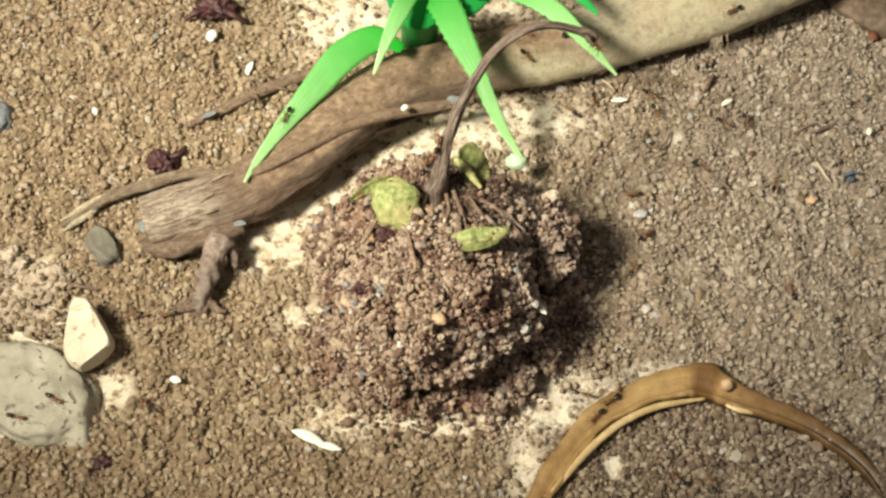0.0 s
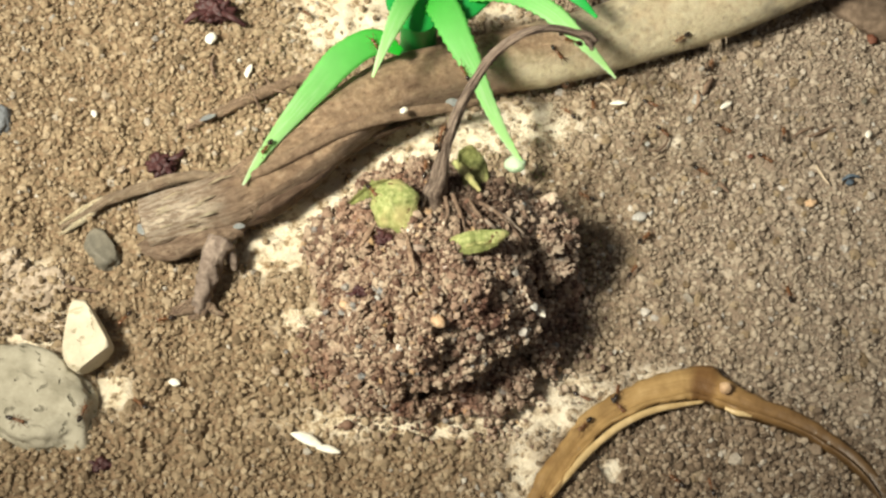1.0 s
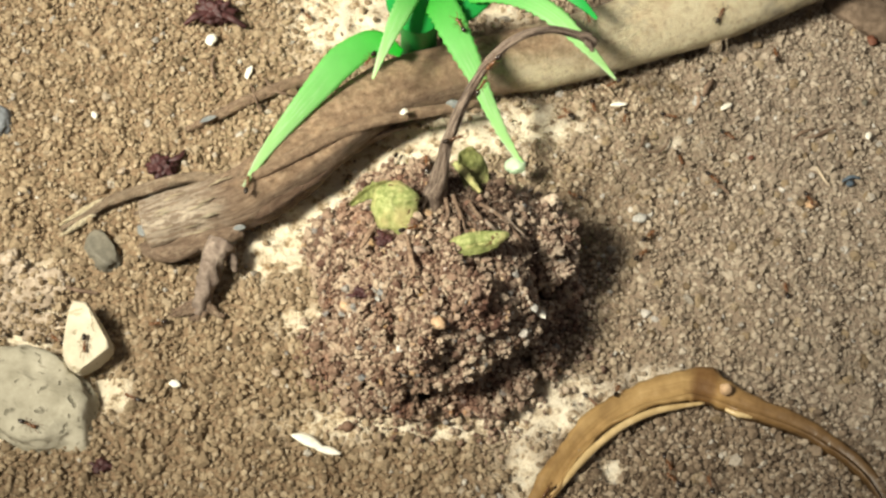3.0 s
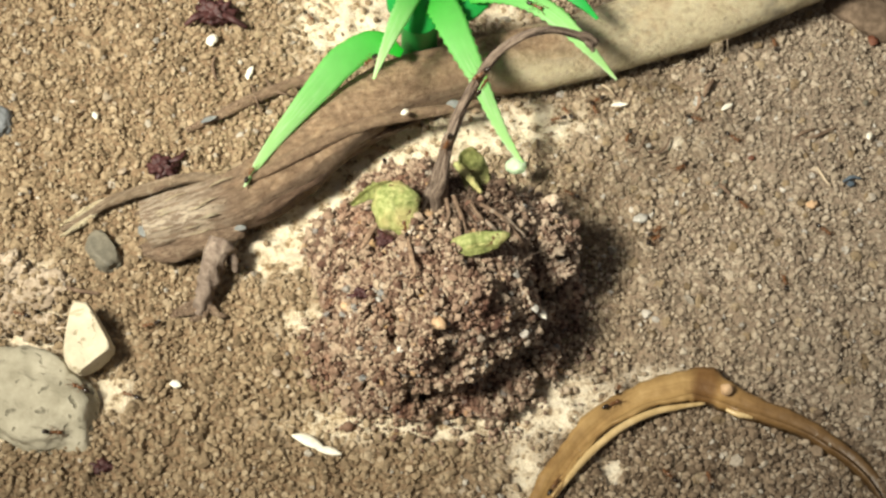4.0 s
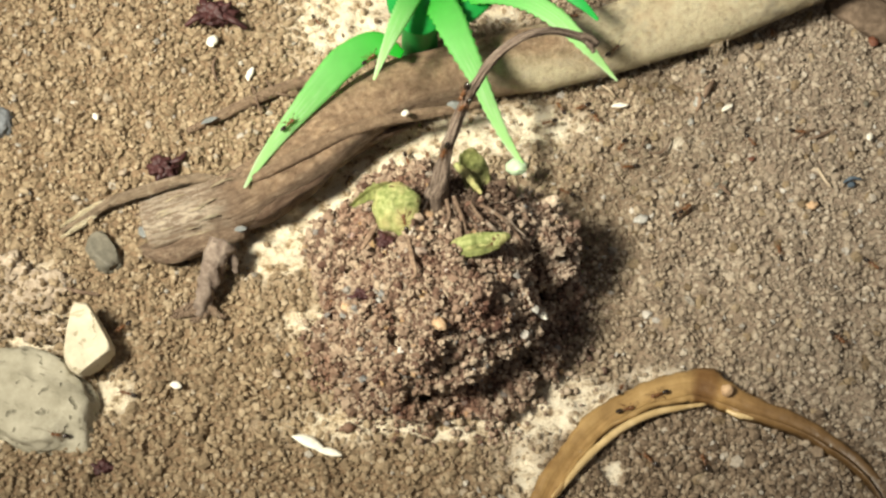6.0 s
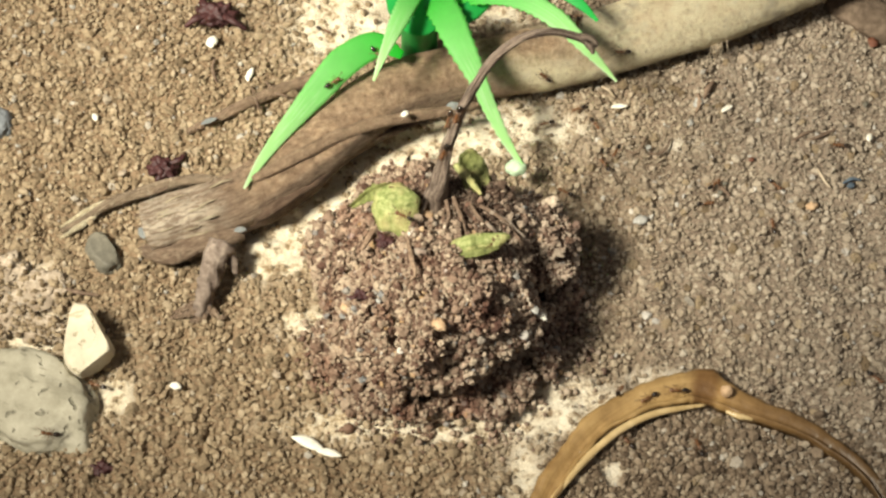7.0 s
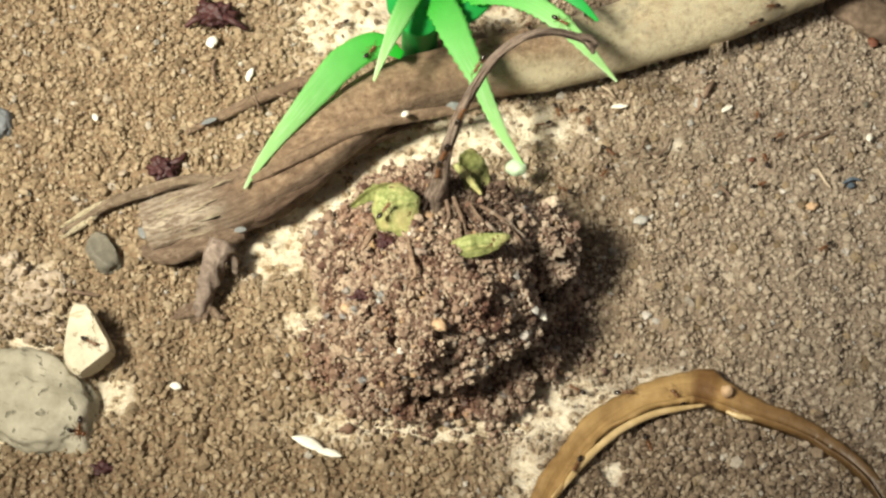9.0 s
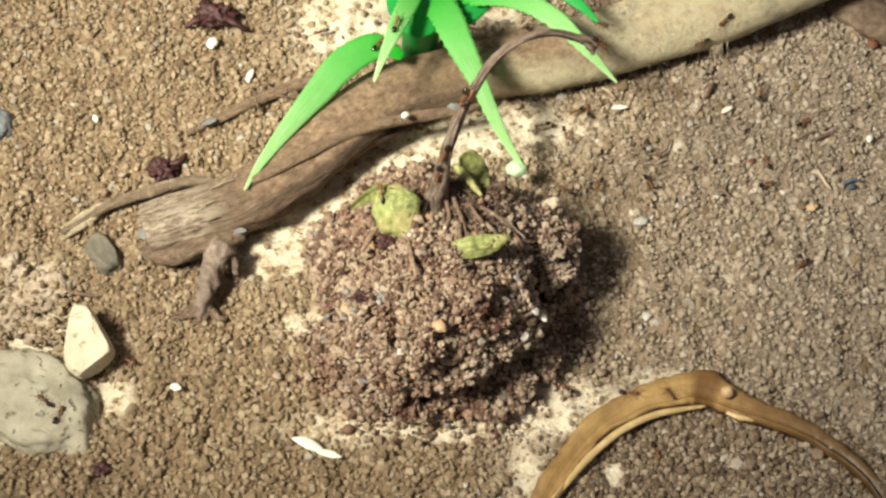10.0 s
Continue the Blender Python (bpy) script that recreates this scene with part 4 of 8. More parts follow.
# ---- driftwood ----
def build_driftwood():
    wood = empty("driftwood_branch", (-0.00924, 0.03643, 0.00000))
    tagged(wood, "weathered brown and pale driftwood branch lying on sand", "driftwood")
    line = [(-0.05247, 0.00150, 0.00500), (-0.04768, 0.00279, 0.00560), (-0.03686, 0.00652, 0.00600), (-0.02418, 0.01660, 0.00640), (-0.01103, 0.02889, 0.00640), (0.00172, 0.03432, 0.00640), (0.01794, 0.03883, 0.00680), (0.03442, 0.04393, 0.00760), (0.05327, 0.05022, 0.00960), (0.07360, 0.05885, 0.01240), (0.10254, 0.07172, 0.01640)]

    def size(f):
        r = even([0.0047, 0.0054, 0.0062, 0.0066, 0.0064, 0.0062, 0.0068, 0.0072, 0.0073, 0.0073, 0.0073], f)
        return r, r * 0.98

    def rough(f, j):
        a = 6.2832 * j
        old = max(0.0, 1 - f / 0.42)
        g = 0.07 * noise.noise((math.cos(a) * 1.1, math.sin(a) * 1.1, f * 9)) + 0.02 * noise.noise((math.cos(a) * 5, math.sin(a) * 5, f * 60))
        g += old * 0.10 * noise.noise((math.cos(a) * 4.5, math.sin(a) * 4.5, f * 6 + 20))
        hollow = max(0.0, 1 - abs((j + 0.56) % 1.0 - 0.5) / 0.16) * min(1.0, max(0.0, (f - 0.10) / 0.05)) * min(1.0, max(0.0, (0.47 - f) / 0.06))
        return 1 + g - 0.20 * hollow ** 0.7

    me = sweep("trunk", line, size, M_WOOD, circle(64), 260, rough=rough, fields={
        "pale": lambda f, j: max(min(1.0, (f - 0.43 + 0.06 * math.sin(j * 12.6 + f * 30)) / 0.08), 0.0),
        "worn": lambda f, j: min(1.0, max(0.0, (0.085 - f) / 0.03)) * max(0.55, 1 - abs(j - 0.16) / 0.16),
        "fibrous": lambda f, j: min(1.0, max(0.0, (0.13 - f) / 0.05, min((0.44 - f) / 0.05, (0.25 - abs((j + 0.62) % 1.0 - 0.5)) / 0.05)))})
    part("trunk", me, wood)

    def bark_tube(name, pts, radii, label, k=14, n=50, wob=0.25, seed=1, pale=0.0, fib=1.0, material=M_WOOD, parent=None):
        r = list(radii)
        me = sweep(name, pts, lambda f: (even(r, f), even(r, f)), material, circle(k), n,
                   rough=lambda f, j: 1 + wob * noise.noise((math.cos(6.2832 * j) * 1.4 + seed, math.sin(6.2832 * j) * 1.4, f * 8 + seed)) + 0.5 * wob * noise.noise((math.cos(6.2832 * j) * 4 + seed, math.sin(6.2832 * j) * 4, f * 12 + seed)),
                   fields={"pale": lambda f, j: pale, "fibrous": lambda f, j: fib})
        return part(name, me, parent or wood, label)

    bark_tube("bark_ridge", [(-0.03863, 0.00554, 0.01100), (-0.03135, 0.00883, 0.01150), (-0.02265, 0.01464, 0.01150), (-0.01478, 0.01995, 0.01050), (-0.00612, 0.02304, 0.00950), (0.00167, 0.02538, 0.00850), (0.00697, 0.02788, 0.00700)], [0.0006, 0.0011, 0.0013, 0.0013, 0.0011, 0.0010, 0.0006], "raised brown strip of bark", fib=0.35, seed=4)
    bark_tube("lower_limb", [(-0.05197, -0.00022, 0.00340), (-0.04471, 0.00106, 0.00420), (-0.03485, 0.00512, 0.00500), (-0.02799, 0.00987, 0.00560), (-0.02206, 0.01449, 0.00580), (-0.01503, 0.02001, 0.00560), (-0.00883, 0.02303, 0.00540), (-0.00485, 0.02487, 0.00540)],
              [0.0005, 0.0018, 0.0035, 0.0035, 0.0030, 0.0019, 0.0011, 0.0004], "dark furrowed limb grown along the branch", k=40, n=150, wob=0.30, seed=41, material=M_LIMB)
    broken = bark_tube("side_branch", [(-0.03895, -0.00223, 0.00600), (-0.04014, -0.00570, 0.00520), (-0.04097, -0.00935, 0.00400), (-0.04173, -0.01195, 0.00260), (-0.04256, -0.01399, 0.00100)], [0.0024, 0.0021, 0.0019, 0.0017, 0.0012], "broken grey side branch", k=22, n=70, wob=0.38, seed=9, material=M_GREY_WOOD)
    bark_tube("prong", [(-0.03787, -0.00210, 0.00450), (-0.03726, -0.00414, 0.00400), (-0.03648, -0.00638, 0.00250)], [0.0012, 0.0010, 0.0004], "short grey broken prong", k=12, n=24, wob=0.4, seed=10, material=M_GREY_WOOD, parent=broken)
    for seed, pts in ((22, [(-0.04159, -0.01263, 0.00180), (-0.04424, -0.01365, 0.00120), (-0.04769, -0.01432, 0.00080)]), (23, [(-0.04177, -0.01308, 0.00160), (-0.04193, -0.01444, 0.00100), (-0.04417, -0.01500, 0.00080)]),
                      (24, [(-0.04119, -0.01263, 0.00180), (-0.03928, -0.01410, 0.00120), (-0.03783, -0.01432, 0.00080)])):
        bark_tube("root_end", pts, [0.0009, 0.0007, 0.0003], "", k=9, n=20, wob=0.4, seed=seed, parent=broken)
    bark_tube("lower_knot", [(-0.05317, -0.00176, 0.00300), (-0.04854, -0.00247, 0.00320), (-0.04247, -0.00092, 0.00450), (-0.03564, 0.00146, 0.00450)], [0.0012, 0.0022, 0.0026, 0.0018], "", seed=12)
    bark_tube("upper_root", [(-0.04882, 0.02619, 0.00050), (-0.04362, 0.02904, 0.00100), (-0.03633, 0.03324, 0.00140), (-0.02887, 0.03666, 0.00180), (-0.02020, 0.03940, 0.00240)], [0.0006, 0.0010, 0.0011, 0.0012, 0.0012], "thin brown side root", seed=15, fib=0.6)
    peeling = bark_tube("twig", [(-0.06925, 0.00349, 0.00080), (-0.06509, 0.00578, 0.00160), (-0.06020, 0.00895, 0.00240), (-0.05289, 0.01073, 0.00400), (-0.04545, 0.01146, 0.00600), (-0.03879, 0.00934, 0.00850)], [0.0004, 0.0008, 0.0010, 0.0011, 0.0010, 0.0007], "thin peeling grey-brown twig", seed=18, pale=0.12)
    bark_tube("twig", [(-0.06791, 0.00631, 0.00080), (-0.06277, 0.00799, 0.00180), (-0.05657, 0.00979, 0.00300), (-0.04961, 0.01053, 0.00500)], [0.0003, 0.0006, 0.0007, 0.0005], "", seed=19, k=8)
    for seed, pts in ((26, [(-0.05976, 0.00958, 0.00240), (-0.06422, 0.00761, 0.00200), (-0.06946, 0.00420, 0.00120)]), (27, [(-0.06315, 0.00664, 0.00160), (-0.06639, 0.00383, 0.00140), (-0.06917, 0.00190, 0.00100)])):
        bark_tube("splinter", pts, [0.0006, 0.0006, 0.0002], "pale straw-coloured splinter", seed=seed, k=8, n=20, wob=0.3, pale=0.9, parent=peeling)
    bark_tube("splinter", [(-0.04736, -0.01325, 0.00050), (-0.04489, -0.01240, 0.00100), (-0.04194, -0.01092, 0.00180)], [0.0003, 0.0006, 0.0006], "", seed=21, k=8)
    for k in range(9):
        a = 6.2832 * k / 9 + RNG.uniform(-0.2, 0.2)
        r = 0.0042 * RNG.uniform(0.55, 1.02)
        axis = (Vector((-0.05247, 0.00150, 0.00500)) - Vector((-0.04768, 0.00279, 0.00560))).normalized()
        out = Vector((0, math.cos(a), math.sin(a)))
        base = Vector((-0.04867, 0.00249, 0.00550)) + out * r
        tip = base + axis * RNG.uniform(0.004, 0.0065) + out * RNG.uniform(-0.0006, 0.0006)
        bark_tube("splinter", [base, (base + tip) / 2 + out * 0.0003, tip], [0.0010, 0.0008, 0.0002], "", seed=30 + k, k=7, n=12, wob=0.5)
    # cream slivers peeling off the weathered end
    axis = (Vector((-0.03686, 0.00652, 0.00600)) - Vector((-0.05167, 0.00167, 0.00510))).normalized()
    front = axis.cross(Vector((0, 0, 1))).normalized()
    for k in range(14):
        a, run = RNG.uniform(0.25, 1.85), RNG.uniform(0.0005, 0.0115)
        out = front * math.cos(a) + Vector((0, 0, 1)) * math.sin(a)
        base = Vector((-0.05167, 0.00167, 0.00510)) + axis * run + out * (0.0050 + 0.095 * run)
        long = RNG.uniform(0.0016, 0.0046)
        tip = base + axis * long + out * RNG.uniform(0.0, 0.0003) + front * RNG.uniform(-0.0003, 0.0003)
        bark_tube("sliver", [base - out * 0.0003, (base + tip) / 2 + out * 0.0002, tip], [0.00008, RNG.uniform(0.00010, 0.00022), 0.00005], "", seed=60 + k, k=6, n=8, wob=0.7, pale=0.75)
    for k in range(16):
        a = RNG.uniform(0, 1)
        base = Vector((0.05172, 0.04218, 0.00600)).lerp(Vector((0.05474, 0.04389, 0.00600)), a)
        tip = base + Vector((RNG.uniform(-0.002, 0.001), RNG.uniform(-0.0040, -0.0015), RNG.uniform(-0.0010, 0.002)))
        part("fibre", tube("fibre", [base + Vector((0, 0.001, 0.001)), (base + tip) / 2 + Vector((0.0003, 0, 0.0004)), tip], [0.00005, 0.00005, 0.00003], M_FIBRE, 4, 6, 0.1, k), wood)
    # fine fuzz along the pale wood's lower edge
    line = curve_points(line[5:10], 200)
    verts, faces = [], []
    for k in range(300):
        i = RNG.integers(2, 197)
        along = (line[i + 1] - line[i - 1]).normalized()
        side = along.cross(Vector((0, 0, 1))).normalized()
        a = RNG.uniform(-0.5, 0.7)
        out = side * math.cos(a) + Vector((0, 0, 1)) * math.sin(a)
        p = line[i] + out * 0.0068
        run = (out * 0.8 + along * RNG.normal(0, 0.8) + Vector((0, 0, RNG.normal(0, 0.3)))).normalized() * RNG.uniform(0.0001, 0.00034)
        w = along.cross(run).normalized() * 0.00003
        b = len(verts)
        for q in range(3):
            c = p + run * q
            verts += [c + w, c - w * 0.5 + along * 0.00003, c - w * 0.5 - along * 0.00003]
        for q in range(2):
            for e in range(3):
                faces.append((b + q * 3 + e, b + q * 3 + (e + 1) % 3, b + q * 3 + 3 + (e + 1) % 3, b + q * 3 + 3 + e))
    tagged(part("fuzz", from_arrays("fuzz", verts, faces, M_FIBRE), wood, "fine pale fuzz along the wood"), kind="stuff")


build_driftwood()
me = sweep("driftwood_stick", [(0.07976, 0.06001, 0.00150), (0.08470, 0.05516, 0.00150), (0.09174, 0.05010, 0.00150), (0.10152, 0.04284, 0.00150)], lambda f: (0.0045, 0.0030), M_SHADED_STICK, circle(28), 50,
           rough=lambda f, j: 1 + 0.12 * noise.noise((math.cos(6.28 * j) * 2, math.sin(6.28 * j) * 2, f * 8)),
           fields={"pale": lambda f, j: 0.0, "fibrous": lambda f, j: 0.3})
tagged(part("driftwood_stick", me), "brown driftwood stick lying behind the branch", "driftwood")


# ---- plastic plant ----
def plastic_leaf(plant, points, width, material, up=(0, -0.5, 1), teeth=True, n=170, seed=0, fold=0.10):
    prof = []
    m = 9
    for j in range(m):
        u = -1 + 2 * j / (m - 1)
        prof.append((u, -fold * u * u))
    for j in range(m):
        u = 1 - 2 * j / (m - 1)
        prof.append((u, -fold * u * u - 0.10))

    def rough(f, j):
        edge = abs((2 * j if j < 0.5 else 2 - 2 * j) * 2 - 1)
        saw = (f * 24 + seed * 0.37) % 1.0
        tooth = 0.16 * max(0.0, 1 - 3 * abs(saw - 0.5)) * (edge > 0.85)
        return 1 + (tooth if teeth else 0.25 * tooth)
    me = sweep("leaf", points, lambda f: (even(width, f), max(0.0006, min(0.0022, even(width, f)))), material, prof, n, up=up, rough=rough)
    return part("leaf", me, plant)


def build_plant():
    plant = empty("plastic_plant", (-0.00445, 0.05530, 0.00000))
    tagged(plant, "bright green plastic plant with serrated arching leaves", "artificial plant")
    cup = sweep("base_cup", [(-0.00468, 0.04485, 0.00100), (-0.00448, 0.04109, 0.01200), (-0.00430, 0.03707, 0.02200)], lambda f: (even([0.0036, 0.0034, 0.0042], f),) * 2, M_LEAF_DARK, circle(24), 24)
    part("base_cup", cup, plant, "dark green plastic stem socket")
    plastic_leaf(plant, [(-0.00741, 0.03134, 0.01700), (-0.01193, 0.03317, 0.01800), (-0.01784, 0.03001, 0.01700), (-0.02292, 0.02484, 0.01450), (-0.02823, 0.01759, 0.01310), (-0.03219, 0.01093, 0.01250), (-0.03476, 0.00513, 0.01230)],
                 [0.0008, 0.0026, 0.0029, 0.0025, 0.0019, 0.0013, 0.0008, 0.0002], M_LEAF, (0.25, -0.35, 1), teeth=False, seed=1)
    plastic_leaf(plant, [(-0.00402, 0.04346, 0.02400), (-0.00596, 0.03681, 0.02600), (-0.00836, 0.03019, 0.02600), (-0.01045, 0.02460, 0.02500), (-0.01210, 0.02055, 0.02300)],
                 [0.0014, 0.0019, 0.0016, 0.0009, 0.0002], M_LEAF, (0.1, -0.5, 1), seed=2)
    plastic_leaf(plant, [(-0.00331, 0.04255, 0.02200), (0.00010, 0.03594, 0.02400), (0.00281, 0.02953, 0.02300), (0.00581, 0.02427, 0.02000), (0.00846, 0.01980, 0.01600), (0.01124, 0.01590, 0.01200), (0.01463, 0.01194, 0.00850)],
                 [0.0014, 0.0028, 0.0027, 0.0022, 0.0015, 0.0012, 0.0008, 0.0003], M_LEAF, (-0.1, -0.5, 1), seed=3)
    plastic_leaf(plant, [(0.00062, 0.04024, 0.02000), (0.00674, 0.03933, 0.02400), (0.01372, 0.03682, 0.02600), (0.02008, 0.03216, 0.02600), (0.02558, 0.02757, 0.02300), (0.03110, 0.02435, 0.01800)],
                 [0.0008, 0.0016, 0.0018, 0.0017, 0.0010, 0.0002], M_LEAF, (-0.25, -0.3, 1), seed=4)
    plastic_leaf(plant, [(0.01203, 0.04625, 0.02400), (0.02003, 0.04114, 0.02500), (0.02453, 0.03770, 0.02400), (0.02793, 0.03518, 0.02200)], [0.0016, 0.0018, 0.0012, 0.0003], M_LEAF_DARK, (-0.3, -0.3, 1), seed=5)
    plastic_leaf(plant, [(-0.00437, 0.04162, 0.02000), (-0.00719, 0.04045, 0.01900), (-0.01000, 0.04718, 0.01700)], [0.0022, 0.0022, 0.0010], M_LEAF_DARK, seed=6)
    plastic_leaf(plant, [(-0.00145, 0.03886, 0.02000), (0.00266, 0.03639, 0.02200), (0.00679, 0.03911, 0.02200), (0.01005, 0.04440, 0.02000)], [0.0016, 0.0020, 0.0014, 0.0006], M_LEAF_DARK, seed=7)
    me = pebble("glue_drop", (0.0019, 0.0016, 0.0014), M_DROP, 4.0, BALL3, 0.14)
    ob = part("glue_drop", me, plant, "cloudy pale green drop at a leaf tip")
    ob.matrix_parent_inverse = Matrix.Identity(4)
    ob.location = Vector((0.01315, 0.01267, 0.00800)) - plant.location


build_plant()


# ---- stones ----
def stone(name, at, size, material, seed, turn=(0, 0, 0), cut=(), lump=0.18, label="", category="stone", group="", shape=BALL4, scale=1.6):
    ob = part(name, pebble(name, size, material, seed, shape, lump, scale, cut))
    ob.matrix_basis = pose(*at, *turn)
    return tagged(ob, label, category, group)


stone("flat_stone", (-0.06933, -0.03102, 0.00120), (0.0132, 0.0082, 0.0048), M_STONE, 2.0, (3, 5, -22), (((0, 0, 1), 0.80), ((0.96, 0.20, 0.15), 0.88)), 0.24,
      "smooth flat grey-green pitted stone half buried in sand")
stone("pale_stone", (-0.06045, -0.02061, 0.00420), (0.0048, 0.0070, 0.0032), M_PALE_STONE, 5.0, (8, -10, 14), (((0, 0, 1), 0.55), ((1, 0.45, 0), 0.62), ((-1, 0.5, 0), 0.62), ((0.3, -1, 0), 0.72)), 0.12,
      "pale yellow angular stone leaning on the grey stone")
stone("dark_stone", (-0.06079, -0.00112, 0.00090), (0.0027, 0.0046, 0.0026), M_DARK_STONE, 7.0, (0, 10, 30), (((0, 0, 1), 0.7), ((1, 0.2, 0.2), 0.7)), 0.2,
      "small dark grey stone beside the driftwood end")
stone("blue_stone", (-0.08441, 0.02794, 0.00120), (0.0024, 0.0034, 0.0022), M_BLUE_STONE, 9.0, (0, 0, 10), (), 0.2, "small blue-grey stone sunk in sand")
for at, size, seed, turn in (((-0.07122, -0.00908, 0.00060), (0.0052, 0.0036, 0.0013), 11.0, 20), ((-0.07587, -0.01416, 0.00050), (0.0040, 0.0032, 0.0012), 14.0, 60),
                             ((-0.06964, -0.01635, 0.00040), (0.0044, 0.0026, 0.0013), 17.0, -10), ((-0.07777, -0.00488, 0.00040), (0.0034, 0.0036, 0.0014), 20.0, 0)):
    stone("plaster_crumb", at, size, M_LUMP, seed, (0, 0, turn), (), 0.5, "rough pale pinkish crumb of broken plaster", "plaster crumb", "plaster crumbs by the stones", BALL4, 2.6)


# ---- curved stalk strip ----
def build_strip():
    strip = empty("dry_stalk_strip", (0.04128, -0.02812, 0.00000))
    tagged(strip, "glossy amber-brown curved dry stalk strip in sand", "plant strip")
    prof = [(-1, -0.3), (-1, 0.25), (-0.8, 0.5), (-0.3, 0.52), (0.1, 0.30), (0.45, 0.12), (0.60, 0.55), (0.74, 0.85), (0.92, 0.70), (1, -0.3)]
    prof = prof[::-1]
    line = [(0.01262, -0.05529, 0.00080), (0.01620, -0.04787, 0.00120), (0.01992, -0.04168, 0.00160), (0.02580, -0.03532, 0.00200), (0.03266, -0.03087, 0.00220), (0.03795, -0.02951, 0.00240), (0.04150, -0.02882, 0.00250), (0.04521, -0.02988, 0.00230), (0.05144, -0.03234, 0.00180), (0.05867, -0.03524, 0.00140), (0.06469, -0.03926, 0.00110), (0.06910, -0.04385, 0.00090), (0.07187, -0.04955, 0.00060)]
    widths = [0.0019, 0.0020, 0.0021, 0.0022, 0.0023, 0.0025, 0.0030, 0.0031, 0.0024, 0.0020, 0.0018, 0.0016, 0.0014, 0.0012]
    me = sweep("band", line, lambda f: (even(widths, f), 0.0018), M_AMBER, prof, 120,
               rough=lambda f, j: 1 + 0.26 * noise.noise((f * 14, j * 2, 0.4)) + 0.16 * noise.noise((f * 45, j * 3, 2.0))
               + 0.30 * math.exp(-((f - 0.555) / 0.022) ** 2) * (j > 0.6))
    part("band", me, strip)
    # lip tubes on the inner edge; their pale colour holds the highlight
    for line, r in (([(0.01759, -0.04818, 0.00200), (0.02024, -0.04500, 0.00250), (0.02450, -0.04041, 0.00280), (0.02935, -0.03649, 0.00300), (0.03420, -0.03394, 0.00300), (0.03899, -0.03276, 0.00290), (0.04365, -0.03185, 0.00250)], [0.0004, 0.0006, 0.00065, 0.00065, 0.0006, 0.0005, 0.0003]), ([(0.04699, -0.03303, 0.00260), (0.04872, -0.03395, 0.00280), (0.05128, -0.03427, 0.00240)], [0.0003, 0.0006, 0.0004])):
        part("lip", tube("lip", line, r, M_LIT_LIP, 10, 40, 0.25, len(line), 0.2), strip, "inner lip, its pale colour standing for a highlight")
    nodes = pebble("node", (0.0011, 0.0010, 0.0010), M_ORANGE, 3.0, BALL2, 0.2)
    ob = part("node", nodes, strip, "pale orange nodule")
    ob.matrix_parent_inverse = Matrix.Identity(4)
    ob.location = Vector((0.04716, -0.03008, 0.00400)) - strip.location


build_strip()


# ---- husks, seeds and small litter ----
def husk(at, length, width, turn, label, material=None, lift=0.0, group="pale husks on the sand", name="seed_husk", category="husk"):
    prof = [(math.cos(a), 0.55 * math.sin(a)) for a in np.linspace(0, 6.2832, 11)[:-1]]
    pts = [(-length / 2, 0, 0), (-length * 0.2, width * 0.15, lift * 0.5), (length * 0.2, width * 0.1, lift), (length / 2, 0, lift * 0.6)]
    me = sweep(name, pts, lambda f: ((width / 2) * max(0.08, abs(math.sin(3.1416 * f)) ** 0.7),) * 2, material or M_HUSK, prof, 16,
               rough=lambda f, j: 1 + 0.2 * noise.noise((f * 5 + at[0] * 900, j * 3, 1)))
    ob = part(name, me)
    ob.matrix_basis = pose(*at, RNG.uniform(-12, 12), 0, turn)
    return tagged(ob, label, category, group)


husk((-0.02226, -0.03830, 0.00120), 0.0062, 0.0021, -24, "white split seed husk lying on sand")
husk((-0.01874, -0.03997, 0.00110), 0.0044, 0.0015, -12, "white split seed husk lying on sand")
husk((-0.03762, 0.03990, 0.00110), 0.0036, 0.0014, 78, "thin white seed husk on sand")
husk((-0.06665, 0.02937, 0.00110), 0.0019, 0.0012, -60, "small white husk flake on sand")
husk((-0.04525, -0.02781, 0.00110), 0.0021, 0.0015, -10, "small white husk flake on sand")
husk((0.05456, 0.03142, 0.00110), 0.0029, 0.0011, 35, "thin white seed husk on sand")
husk((0.03388, 0.03196, 0.00110), 0.0034, 0.0011, 6, "thin white seed husk on sand")
husk((0.08086, 0.02454, 0.00110), 0.0020, 0.0012, 70, "small white husk flake on sand")
husk((-0.04552, 0.04816, 0.00120), 0.0030, 0.0024, 85, "rounded cream seed beside a dried petal", name="seed", category="seed", group="seeds")
husk((0.05936, 0.04355, 0.00100), 0.0027, 0.0024, 30, "rounded cream seed half sunk in sand", M_LUMP, name="seed", category="seed", group="seeds")
husk((0.01572, -0.02314, 0.01715), 0.0024, 0.0013, -40, "white husk flake caught on the clod")
husk((0.01438, -0.02408, 0.02084), 0.0018, 0.0013, -60, "grey-white husk flake caught on the clod", M_CRYSTAL)
